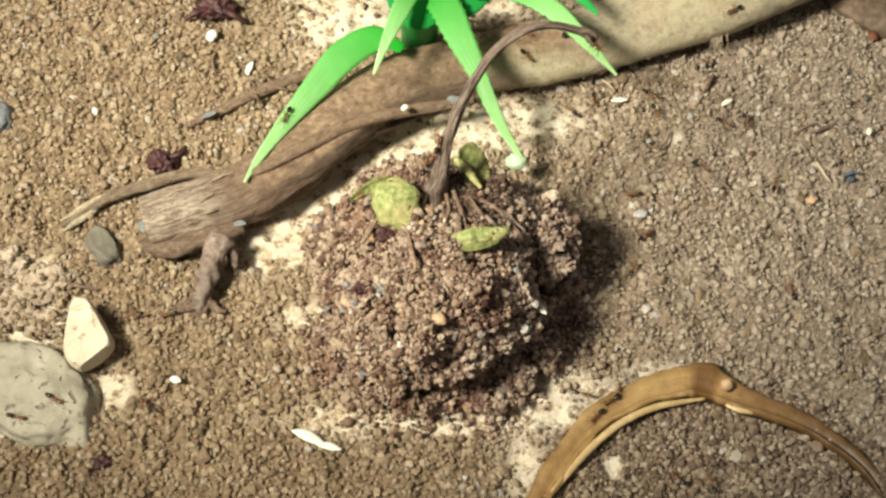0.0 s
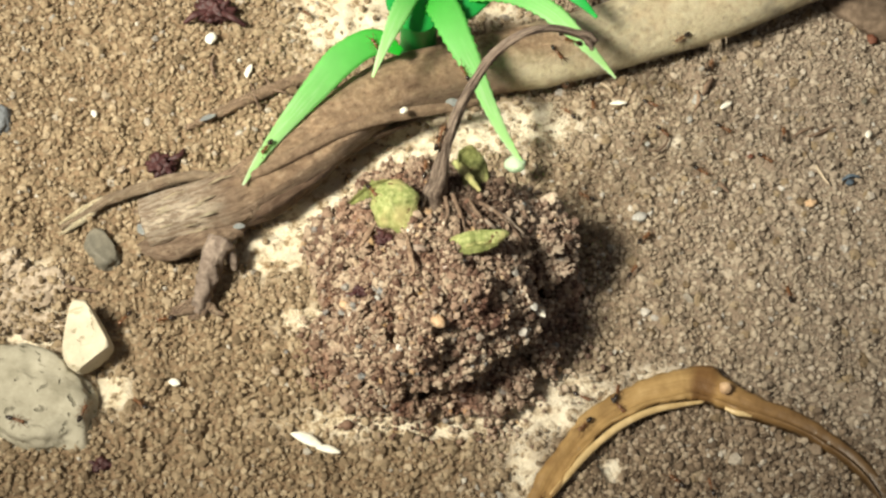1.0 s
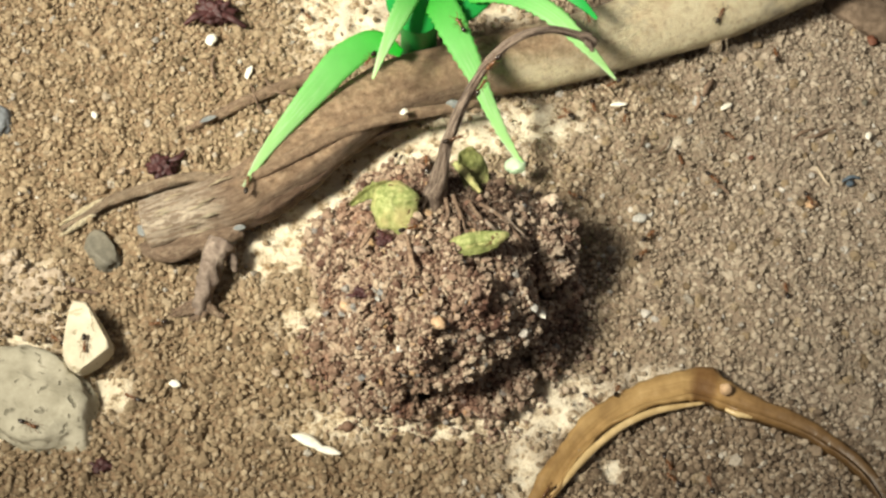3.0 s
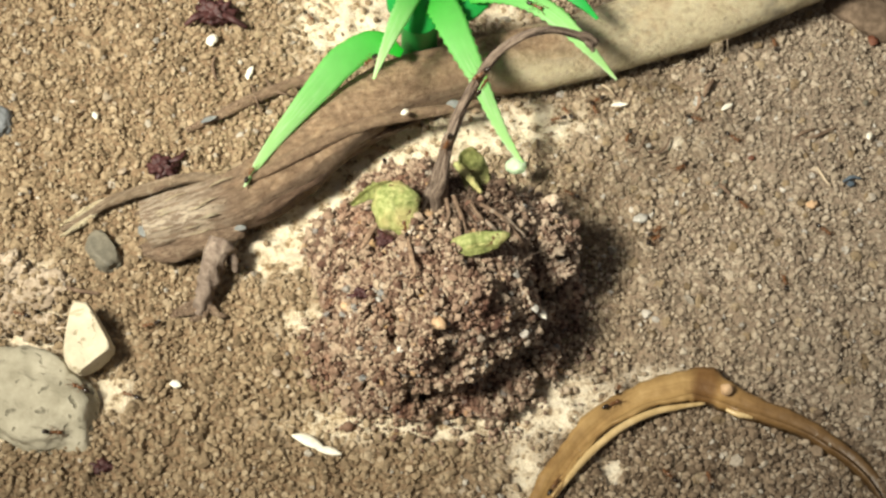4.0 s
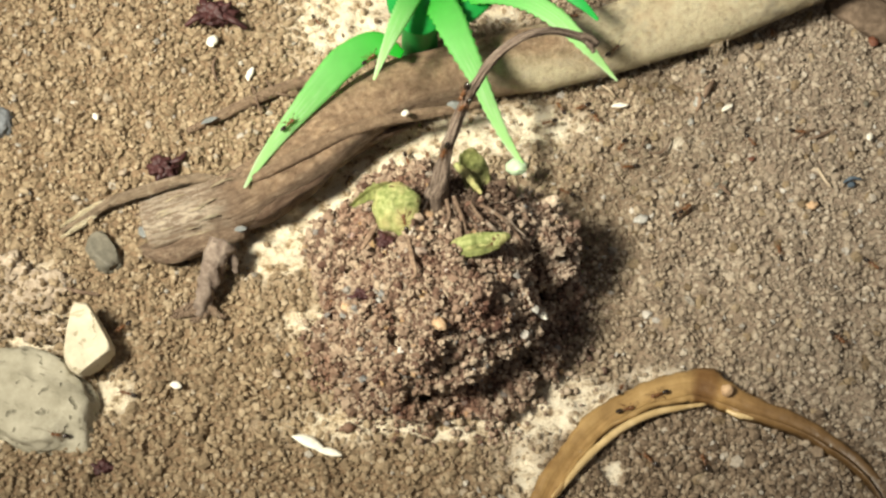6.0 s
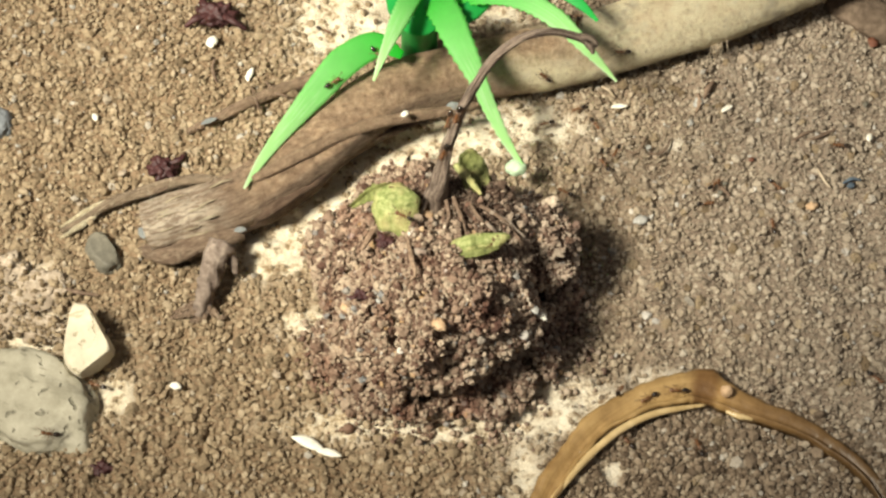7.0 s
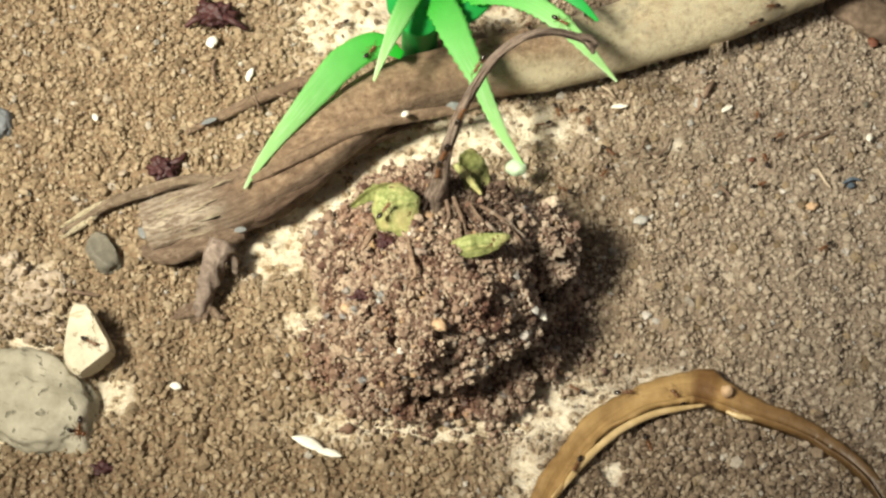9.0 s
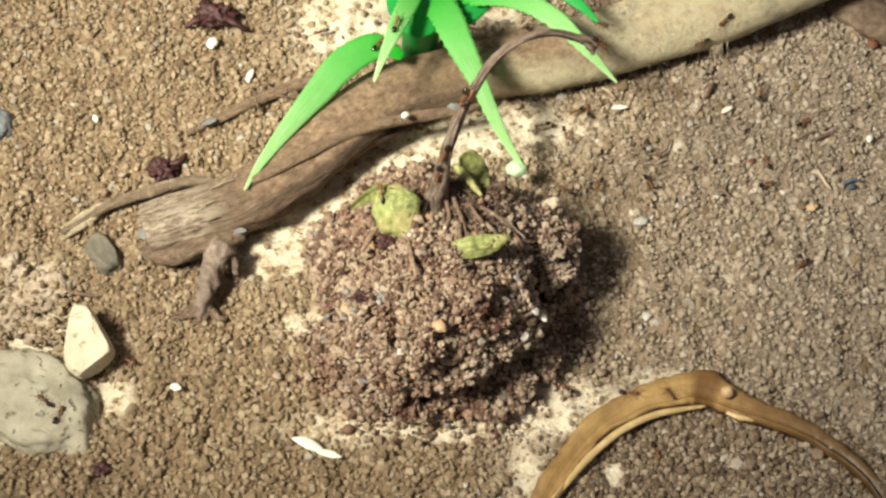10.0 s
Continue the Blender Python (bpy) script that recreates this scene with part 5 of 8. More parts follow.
for at, s, mat_, label in (((0.03602, 0.00593, 0.00100), 0.0013, M_CRYSTAL, "grey translucent crystal grain on sand"), ((0.07551, 0.01356, 0.00100), 0.0008, M_BLUE_BIT, "dark blue fragment on sand"),
                           ((-0.00060, -0.03014, 0.02719), 0.0013, M_ORANGE, "orange-tan grit grain on the clod"), ((-0.00281, -0.00992, 0.02630), 0.0014, M_ORANGE, "pale orange grit grain beside a withered leaf"),
                           ((-0.01577, -0.02164, 0.01726), 0.0009, M_ORANGE, "yellow grit grain on the clod"), ((-0.00695, 0.02137, 0.01250), 0.0008, M_HUSK, "white speck on the driftwood bark"),
                           ((-0.00993, -0.02555, 0.02625), 0.0005, M_CRYSTAL, "white speck on the clod"), ((-0.02823, -0.02542, 0.00100), 0.0009, M_LUMP, "cream grit grain on sand"),
                           ((0.06764, 0.00902, 0.00100), 0.0011, M_ORANGE, "tan grit grain on sand"),
                           ((0.05118, 0.01204, 0.00100), 0.0006, M_DARK_STONE, "dark grit grain on sand"),
                           ((0.05224, 0.01407, 0.00100), 0.0005, M_DARK_STONE, "dark grit grain on sand"),
                           ((0.05063, 0.01368, 0.00100), 0.0005, M_DARK_STONE, "dark grit grain on sand"),
                           ((0.04929, 0.03287, 0.00100), 0.0013, M_CRYSTAL, "upright grey stone flake in sand"),
                           ((0.04720, 0.02810, 0.00100), 0.0008, M_CRYSTAL, "grey grit grain on sand"),
                           ((0.03877, 0.02236, 0.00100), 0.0006, M_CRYSTAL, "grey grit grain on sand"),
                           ((0.08135, 0.03259, 0.00100), 0.0007, M_DARK_STONE, "dark grit grain on sand"),
                           ((0.07623, -0.00827, 0.00100), 0.0006, M_LUMP, "pale grit grain on sand"),
                           ((0.06912, -0.02000, 0.00100), 0.0005, M_LUMP, "pale grit grain on sand"),
                           ((0.04234, -0.02542, 0.00100), 0.0007, M_CRYSTAL, "grey grit grain on sand"),
                           ((-0.02294, -0.02563, 0.00100), 0.0009, M_LUMP, "cream grit grain on sand"),
                           ((-0.05652, 0.03040, 0.00100), 0.0006, M_LUMP, "pale grit grain on sand"),
                           ((-0.05975, 0.01637, 0.00100), 0.0008, M_LUMP, "pale grit grain on sand"),
                           ((-0.06667, 0.00952, 0.00100), 0.0006, M_LUMP, "pale grit grain on sand"),
                           ((0.05781, 0.01948, 0.00100), 0.0007, M_RED_BIT, "reddish fragment on sand"), ((0.08537, 0.04819, 0.00100), 0.0013, M_RED_BIT, "reddish fragment on sand")):
    stone("grit_grain", at, (s, s * 0.7, s * 0.42), mat_, at[0] * 300, (0, 0, at[1] * 2000), (), 0.5, label, "grit", "grit grains", BALL2, 2.2)


for at, size, wide, turn, label in (((0.00198, 0.02550, 0.00920), 0.0026, 0.0020, 40, "cloudy grey flake on the driftwood"), ((-0.04440, 0.02758, 0.00220), 0.0034, 0.0013, 28, "blue-grey flake on the thin root"),
                                    ((-0.05288, -0.00113, 0.00760), 0.0026, 0.0016, -60, "pale blue flake stuck on the driftwood end"), ((-0.03563, -0.00041, 0.00740), 0.0022, 0.0014, 10, "pale grey flake stuck on the driftwood")):
    ob = husk(at, size, wide, turn, label, M_FLAKE, 0.0, "pale flakes on the driftwood", "mineral_flake", "flake")
    ob.scale = (1, 1, 0.4)


def dried_petals(at, size, count, label, seed):
    """A crumpled dried flower: several curled petals round a lumpy middle."""
    thing = empty("dried_flower", at)
    tagged(thing, label, "dried flower", "dried maroon flowers")
    rng = random.Random(seed)
    heart = part("heart", pebble("heart", (size * 0.78, size * 0.62, size * 0.5), M_MAROON, seed, BALL3, 0.7, 2.4), thing)
    heart.matrix_parent_inverse = Matrix.Identity(4)
    heart.location = (0, 0, size * 0.2)
    for k in range(count):
        a = 6.2832 * k / count + rng.uniform(-0.9, 0.9)
        r = size * rng.uniform(0.55, 1.8)
        c, s = math.cos(a), math.sin(a)
        bend = rng.uniform(-0.35, 0.35) * r
        pts = [(c * r * 0.2, s * r * 0.2, size * 0.4), (c * r * 0.6 - s * bend, s * r * 0.6 + c * bend, size * rng.uniform(0.35, 0.6)), (c * r, s * r, size * rng.uniform(0.02, 0.3))]
        me = sweep("petal", pts, lambda f: (size * 0.17 * math.sin(3.1 * min(1, f * 0.85 + 0.12)) + 0.0001, size * 0.12), M_MAROON, circle(8), 12,
                   rough=lambda f, j: 1 + 0.5 * noise.noise((f * 4 + k, j * 3, seed)))
        ob = part("petal", me, thing)
        ob.matrix_parent_inverse = Matrix.Identity(4)


dried_petals((-0.04535, 0.05458, 0.00080), 0.0042, 7, "dark maroon crumpled dried flower on sand", 3)
dried_petals((-0.05207, 0.01703, 0.00080), 0.0030, 5, "small dark maroon dried flower beside the driftwood", 8)
dried_petals((-0.05589, -0.04257, 0.00020), 0.0018, 4, "reddish dried flower scrap sunk in sand", 12)
dried_petals((-0.01264, -0.02397, 0.02527), 0.0014, 5, "purple dried flower scrap pressed into the clod", 15)
dried_petals((-0.00909, -0.01542, 0.02686), 0.0016, 4, "purple dried flower scrap pressed into the clod", 21)


# ---- dark twig bits and rootlets lying on the sand ----
def twig_bit(points, radius, label, material=M_ROOTLET):
    ob = part("twig_bit", tube("twig_bit", points, [radius * 0.6, radius, radius * 0.5], material, 7, 18, 0.4, points[0][0] * 700))
    return tagged(ob, label, "twig", "twig bits on the sand")


twig_bit([(0.03449, 0.02191, 0.00090), (0.03589, 0.02097, 0.00110), (0.03746, 0.02221, 0.00120), (0.03832, 0.02474, 0.00100)], 0.00032, "dark curved rootlet lying on sand")
twig_bit([(0.06625, 0.02395, 0.00100), (0.06812, 0.02520, 0.00110), (0.07069, 0.02642, 0.00090)], 0.00036, "dark grey twig splinter on sand")
twig_bit([(0.05252, 0.03799, 0.00120), (0.05112, 0.03571, 0.00160), (0.05039, 0.03397, 0.00100)], 0.00060, "dark bark splinter beside the driftwood")
twig_bit([(0.04942, 0.03502, 0.00090), (0.04936, 0.03271, 0.00120), (0.04856, 0.03075, 0.00090)], 0.00055, "grey bark splinter beside the driftwood", M_TWIG)
twig_bit([(0.05106, 0.01363, 0.00090), (0.05194, 0.01247, 0.00110), (0.05290, 0.01135, 0.00090)], 0.00040, "dark rootlet scrap on sand")
twig_bit([(0.06982, 0.01747, 0.00090), (0.07081, 0.01451, 0.00110), (0.07170, 0.01312, 0.00090)], 0.00028, "pale thin root scrap on sand", M_FIBRE)
twig_bit([(0.07412, 0.01407, 0.00100), (0.07564, 0.01488, 0.00130), (0.07759, 0.01483, 0.00100)], 0.00040, "dark blue-grey splinter on sand", M_BLUE_BIT)
twig_bit([(-0.00545, -0.01605, 0.02950), (-0.00484, -0.02060, 0.03120), (-0.00421, -0.02332, 0.03080), (-0.00511, -0.02363, 0.02900)], 0.00042, "thin dead shoot hanging over the clod", M_TWIG)
twig_bit([(-0.01304, -0.01452, 0.02340), (-0.01168, -0.01260, 0.02460), (-0.01052, -0.01083, 0.02520)], 0.00055, "pale dry root stub on the clod", M_TWIG)
twig_bit([(-0.03711, 0.03663, 0.00150), (-0.03600, 0.03302, 0.00220), (-0.03468, 0.02936, 0.00200)], 0.00028, "dark thin twig lying over the side root")
twig_bit([(-0.03452, 0.03827, 0.00120), (-0.03256, 0.03483, 0.00200), (-0.02969, 0.03325, 0.00260)], 0.00030, "dark thin twig lying over the side root")
twig_bit([(0.03076, 0.03663, 0.00150), (0.03210, 0.03543, 0.00160), (0.03317, 0.03425, 0.00100)], 0.00030, "pale root end under the driftwood", M_FIBRE)
twig_bit([(0.03865, 0.02097, 0.00110), (0.04043, 0.02071, 0.00110), (0.04216, 0.02229, 0.00110), (0.04287, 0.02427, 0.00110)], 0.00030, "dark curved rootlet lying on sand")
twig_bit([(0.06878, 0.02387, 0.00110), (0.07104, 0.02467, 0.00110), (0.07453, 0.02654, 0.00110)], 0.00042, "dark twig splinter on sand")
twig_bit([(-0.04494, 0.04404, 0.00110), (-0.04513, 0.04118, 0.00110), (-0.04397, 0.03807, 0.00110)], 0.00034, "dark thin twig lying on sand")
twig_bit([(-0.06824, -0.00822, 0.00110), (-0.06408, -0.00937, 0.00110), (-0.06052, -0.00994, 0.00110)], 0.00040, "brown rootlet lying on sand")
build_room()


# ---- ants ----
def ball_part(name, size, at, material, parent, label="", tip=0.0):
    verts = []
    for p in BALL2[0]:
        taper = 1 - tip * p[0]
        verts.append((p[0] * size[0], p[1] * size[1] * taper, p[2] * size[2] * taper))
    ob = new(name, from_arrays(name, verts, BALL2[1], material))
    ob.parent = parent
    ob.location = at
    return tagged(ob, label)


def build_ant():
    """A worker ant, 3.2 mm long, facing +x, its feet at z = 0."""
    ant = empty("ant")
    tagged(ant, "small red-brown ant with a shiny black abdomen", "ant", "foraging ants")
    mm = 0.00086
    head = ball_part("head", (0.48 * mm, 0.40 * mm, 0.32 * mm), (1.42 * mm, 0, 0.68 * mm), M_ANT_BODY, ant, "", 0.18)
    ball_part("thorax", (0.72 * mm, 0.27 * mm, 0.27 * mm), (0.36 * mm, 0, 0.72 * mm), M_ANT_BODY, ant, "", -0.22)
    ball_part("petiole", (0.22 * mm, 0.14 * mm, 0.17 * mm), (-0.46 * mm, 0, 0.66 * mm), M_ANT_BODY, ant)
    ball_part("abdomen", (0.74 * mm, 0.47 * mm, 0.44 * mm), (-1.22 * mm, 0, 0.74 * mm), M_ANT_DARK, ant, "shiny black abdomen", -0.12)
    for side in (1, -1):
        line = [(0, 0, 0), (0.35 * mm, side * 0.38 * mm, 0.22 * mm), (0.95 * mm, side * 0.62 * mm, 0.0), (1.25 * mm, side * 0.55 * mm, -0.12 * mm)]
        ob = new("antenna", tube("antenna", line, [0.07 * mm, 0.055 * mm, 0.05 * mm, 0.06 * mm], M_ANT_LEG, 5, 10, 0))
        ob.parent = head
        ob.location = (0.30 * mm, side * 0.16 * mm, 0.06 * mm)
        ball_part("eye", (0.10 * mm, 0.06 * mm, 0.10 * mm), (0.10 * mm, side * 0.35 * mm, 0.10 * mm), M_ANT_DARK, head)
        for x, reach, out in ((0.72, 0.75, 0.95), (0.36, -0.12, 1.10), (0.02, -1.05, 1.05)):
            line = [(0, 0, 0), (reach * 0.30 * mm, side * out * 0.40 * mm, 0.42 * mm), (reach * 0.72 * mm, side * out * 0.78 * mm, -0.05 * mm),
                    (reach * mm, side * out * mm, -0.56 * mm)]
            ob = new("leg", tube("leg", line, [0.07 * mm, 0.06 * mm, 0.042 * mm, 0.034 * mm], M_ANT_LEG, 5, 12, 0))
            ob.parent = ant
            ob.location = (x * mm, side * 0.17 * mm, 0.58 * mm)
    return ant


FIRST_ANT = build_ant()
ANTS = [FIRST_ANT]


def ant_at():
    """The next ant: the first one built, then copies of it."""
    if len(ANTS) > 1 or FIRST_ANT.animation_data:
        ob = copy_thing(FIRST_ANT, Matrix.Identity(4))
        for o in (ob, *ob.children_recursive):
            o.animation_data_clear()
        ANTS.append(ob)
        return ob
    return FIRST_ANT


def ant_walk(ant, rows):
    """Key an ant's way, and its legs, which swing in threes while it walks."""
    walk(ant, rows)
    legs = [o for o in ant.children if o.name.split(".")[0] == "leg"]
    home = [tuple(o.location) for o in legs]
    times = np.linspace(0, 10, 51)
    places = np.array([[np.interp(t, [r[0] for r in rows], [r[1].translation[k] for r in rows]) for k in range(3)] for t in times])
    speed = np.linalg.norm(np.diff(places, axis=0, append=places[-1:]), axis=1) / 0.2
    for k, leg in enumerate(legs):
        beat = []
        for i, t in enumerate(times):
            swing = min(1.0, speed[i] / 0.006) * 15 * (1 if (i + k) % 2 else -1)
            beat.append((float(t), pose(*home[k], 0, 0, swing)))
        walk(leg, beat)


def motions():
    ant_walk(ant_at(), [
        (0.00, pose(-0.02805, 0.01881, 0.01357, -16, 14, -116)), (0.40, pose(-0.02924, 0.01620, 0.01309, -19, 11, -118)), (0.80, pose(-0.03028, 0.01406, 0.01281, -24, 5, -129)),
        (1.20, pose(-0.03201, 0.01171, 0.01275, -16, 9, -116)), (1.60, pose(-0.03295, 0.00954, 0.01261, -19, 8, -115)), (1.80, pose(-0.03338, 0.00852, 0.01255, -18, 10, -110)),
        (2.20, pose(-0.03403, 0.00648, 0.01240, -27, 10, -111)), (2.40, pose(-0.03413, 0.00620, 0.01238, -27, -13, -146)), (2.60, pose(-0.03422, 0.00593, 0.01237, -13, -32, 174)),
        (2.80, pose(-0.03431, 0.00567, 0.01235, 14, -35, 124)), (3.00, pose(-0.03441, 0.00540, 0.01233, 35, -21, 80)), (3.80, pose(-0.03434, 0.00636, 0.01249, 13, -7, 61)),
        (4.50, pose(-0.03259, 0.00995, 0.01255, 19, -14, 78)), (5.00, pose(-0.03237, 0.01117, 0.01274, 18, -4, 48)), (5.50, pose(-0.03059, 0.01335, 0.01274, 22, -10, 64)),
        (5.70, pose(-0.02979, 0.01513, 0.01294, 21, -7, 52)), (6.30, pose(-0.02565, 0.02070, 0.01361, 25, -9, 46)), (6.80, pose(-0.02160, 0.02508, 0.01455, 29, -15, 42)),
        (7.00, pose(-0.02008, 0.02638, 0.01518, 33, -13, 30)), (7.20, pose(-0.01875, 0.02720, 0.01546, 34, -16, 33)), (7.60, pose(-0.01732, 0.02809, 0.01601, 31, -15, 35)),
        (8.00, pose(-0.01567, 0.02928, 0.01652, 16, -25, 84)), (8.40, pose(-0.01558, 0.03029, 0.01691, 27, -2, 37)), (8.80, pose(-0.01401, 0.03113, 0.01735, 26, -5, 49)),
        (9.20, pose(-0.01323, 0.03185, 0.01761, 27, -6, 51)), (9.70, pose(-0.01241, 0.03265, 0.01796, 25, -5, 51)), (10.00, pose(-0.01205, 0.03306, 0.01806, 25, -5, 51)),
    ])
    ant_walk(ant_at(), [
        (0.00, pose(-0.00894, 0.03535, 0.01908, -19, 16, -120)), (0.20, pose(-0.01024, 0.03345, 0.01795, -16, 19, -121)), (0.50, pose(-0.01060, 0.03293, 0.01755, -24, -7, 167)),
        (1.00, pose(-0.01213, 0.03200, 0.01752, 2, -28, 125)), (1.30, pose(-0.01211, 0.03181, 0.01745, -24, -17, -174)), (1.60, pose(-0.01209, 0.03160, 0.01736, -29, 9, -124)),
        (2.50, pose(-0.01304, 0.03047, 0.01681, -30, 10, -124)), (3.80, pose(-0.01332, 0.03018, 0.01669, -30, 10, -124)), (4.20, pose(-0.01352, 0.02989, 0.01656, -31, -2, -145)),
        (4.60, pose(-0.01434, 0.02941, 0.01649, -31, -0, -146)), (4.70, pose(-0.01438, 0.02939, 0.01639, -24, -21, 176)), (4.80, pose(-0.01443, 0.02931, 0.01636, -3, -31, 130)),
        (4.90, pose(-0.01450, 0.02934, 0.01621, 20, -24, 82)), (5.00, pose(-0.01454, 0.02912, 0.01635, 31, -5, 43)), (5.40, pose(-0.01370, 0.02978, 0.01660, 31, -3, 44)),
        (5.70, pose(-0.01402, 0.02993, 0.01667, 31, -4, 43)), (6.80, pose(-0.01231, 0.03123, 0.01719, 30, -2, 44)), (6.90, pose(-0.01223, 0.03131, 0.01720, 24, 18, 7)),
        (7.00, pose(-0.01215, 0.03142, 0.01719, 5, 30, -38)), (7.10, pose(-0.01207, 0.03145, 0.01728, -18, 25, -86)), (7.20, pose(-0.01200, 0.03155, 0.01729, -30, 7, -127)),
        (7.40, pose(-0.01141, 0.02659, 0.02340, -34, -11, -167)), (7.60, pose(-0.01116, 0.02622, 0.02410, -24, -28, 150)), (7.80, pose(-0.01140, 0.03293, 0.01648, -3, -32, 99)),
        (8.00, pose(-0.01114, 0.03251, 0.01726, 14, -21, 51)), (9.00, pose(-0.00971, 0.03396, 0.01841, 12, -21, 70)), (10.00, pose(-0.00840, 0.03070, 0.02624, 13, -19, 70)),
    ])
    ant_walk(ant_at(), [
        (0.00, pose(0.00604, 0.02106, 0.01705, -75, -60, 117)), (0.50, pose(0.00603, 0.02178, 0.01800, -35, -33, 131)), (1.00, pose(0.00416, 0.02405, 0.01978, -32, -29, 128)),
        (1.40, pose(0.00460, 0.02447, 0.02021, 24, -33, 40)), (1.60, pose(0.00531, 0.02510, 0.02074, 16, -31, 62)), (1.80, pose(0.00581, 0.02606, 0.02135, 12, -30, 78)),
        (2.00, pose(0.00601, 0.02696, 0.02186, -15, -26, 136)), (2.20, pose(0.00540, 0.02756, 0.02226, -17, -23, 136)), (2.40, pose(0.00459, 0.02837, 0.02271, -3, -27, 96)),
        (2.70, pose(0.00447, 0.02953, 0.02324, -12, -19, 124)), (3.20, pose(0.00218, 0.03315, 0.02417, -12, -7, 118)), (3.80, pose(-0.00004, 0.03757, 0.02411, -19, 10, 112)),
        (4.30, pose(-0.00201, 0.04298, 0.02257, 14, 18, -170)), (10.00, pose(-0.00329, 0.04316, 0.02386, 4, -25, 174)),
    ])
    ant_walk(ant_at(), [
        (0.00, pose(-0.00035, -0.00473, 0.03719, -28, -59, 71)), (0.80, pose(-0.00006, -0.00408, 0.03818, -32, -74, 20)), (1.15, pose(0.00086, -0.00391, 0.04047, 14, -65, 16)),
        (1.50, pose(0.00179, -0.00375, 0.04277, 48, -57, 26)), (2.00, pose(0.00372, -0.00271, 0.04596, 80, -51, 44)), (2.40, pose(0.00544, -0.00170, 0.04851, 72, -51, 36)),
        (3.80, pose(0.00546, -0.00162, 0.04883, 72, -51, 36)), (4.20, pose(0.00541, -0.00167, 0.04902, 110, -51, 35)), (4.80, pose(0.00528, -0.00172, 0.04869, 72, -51, 36)),
        (4.90, pose(0.00520, -0.00179, 0.04857, 137, -99, -29)), (5.00, pose(0.00511, -0.00186, 0.04845, 92, -140, 17)), (5.10, pose(0.00502, -0.00193, 0.04833, -93, 4, -158)),
        (5.20, pose(0.00494, -0.00200, 0.04821, 86, 132, 25)), (6.00, pose(0.00340, -0.00283, 0.04627, -52, 49, -167)), (6.80, pose(0.00179, -0.00278, 0.04395, 16, 68, -129)),
        (7.00, pose(0.00144, -0.00319, 0.04274, 52, 61, -126)), (7.20, pose(0.00091, -0.00448, 0.03972, 3, 76, -111)), (7.40, pose(0.00111, -0.00443, 0.04009, 49, 63, -47)),
        (7.60, pose(0.00126, -0.00455, 0.03968, 75, -2, 4)), (7.80, pose(0.00141, -0.00467, 0.03926, 30, -61, 66)), (8.00, pose(0.00162, -0.00429, 0.04018, 61, -73, 57)),
        (8.60, pose(0.00215, -0.00372, 0.04301, 51, -64, 37)), (10.00, pose(0.00401, -0.00235, 0.04774, 38, -62, 40)),
    ])
    ant_walk(ant_at(), [
        (0.00, pose(0.02271, 0.00375, 0.05151, 64, 62, -13)), (0.20, pose(0.02277, 0.00373, 0.05140, -71, 38, -157)), (0.40, pose(0.02283, 0.00371, 0.05129, 108, -146, 4)),
        (0.80, pose(0.02049, 0.00371, 0.05282, 75, -147, 1)), (1.00, pose(0.01967, 0.00381, 0.05283, 74, -150, 5)), (1.40, pose(0.01784, 0.00364, 0.05390, 69, -148, 8)),
        (1.60, pose(0.01629, 0.00324, 0.05482, -85, -11, -167)), (1.80, pose(0.01468, 0.00281, 0.05516, -59, -8, -163)), (2.00, pose(0.01270, 0.00204, 0.05558, -55, 15, -153)),
        (2.20, pose(0.01130, 0.00143, 0.05511, -78, 17, -158)), (2.40, pose(0.00955, 0.00078, 0.05452, -67, 35, -154)), (2.70, pose(0.00812, 0.00015, 0.05341, -49, 43, -153)),
        (3.80, pose(0.00645, -0.00065, 0.05162, -62, 32, -163)), (4.00, pose(0.00571, -0.00090, 0.05113, -64, 32, -162)), (4.40, pose(0.00537, -0.00124, 0.05037, -61, 33, -166)),
        (5.00, pose(0.00521, -0.00127, 0.05029, -59, 33, -164)), (5.40, pose(0.00496, -0.00132, 0.05014, -49, 48, -157)), (5.70, pose(0.00424, -0.00140, 0.04908, 8, 55, -142)),
        (6.30, pose(0.00311, -0.00230, 0.04671, 15, 62, -131)), (7.00, pose(0.00236, -0.00319, 0.04445, -16, 64, -130)), (8.00, pose(0.00043, -0.00519, 0.03707, 28, 68, -115)),
        (10.00, pose(-0.00048, -0.00659, 0.03403, 15, 69, -119)),
    ])
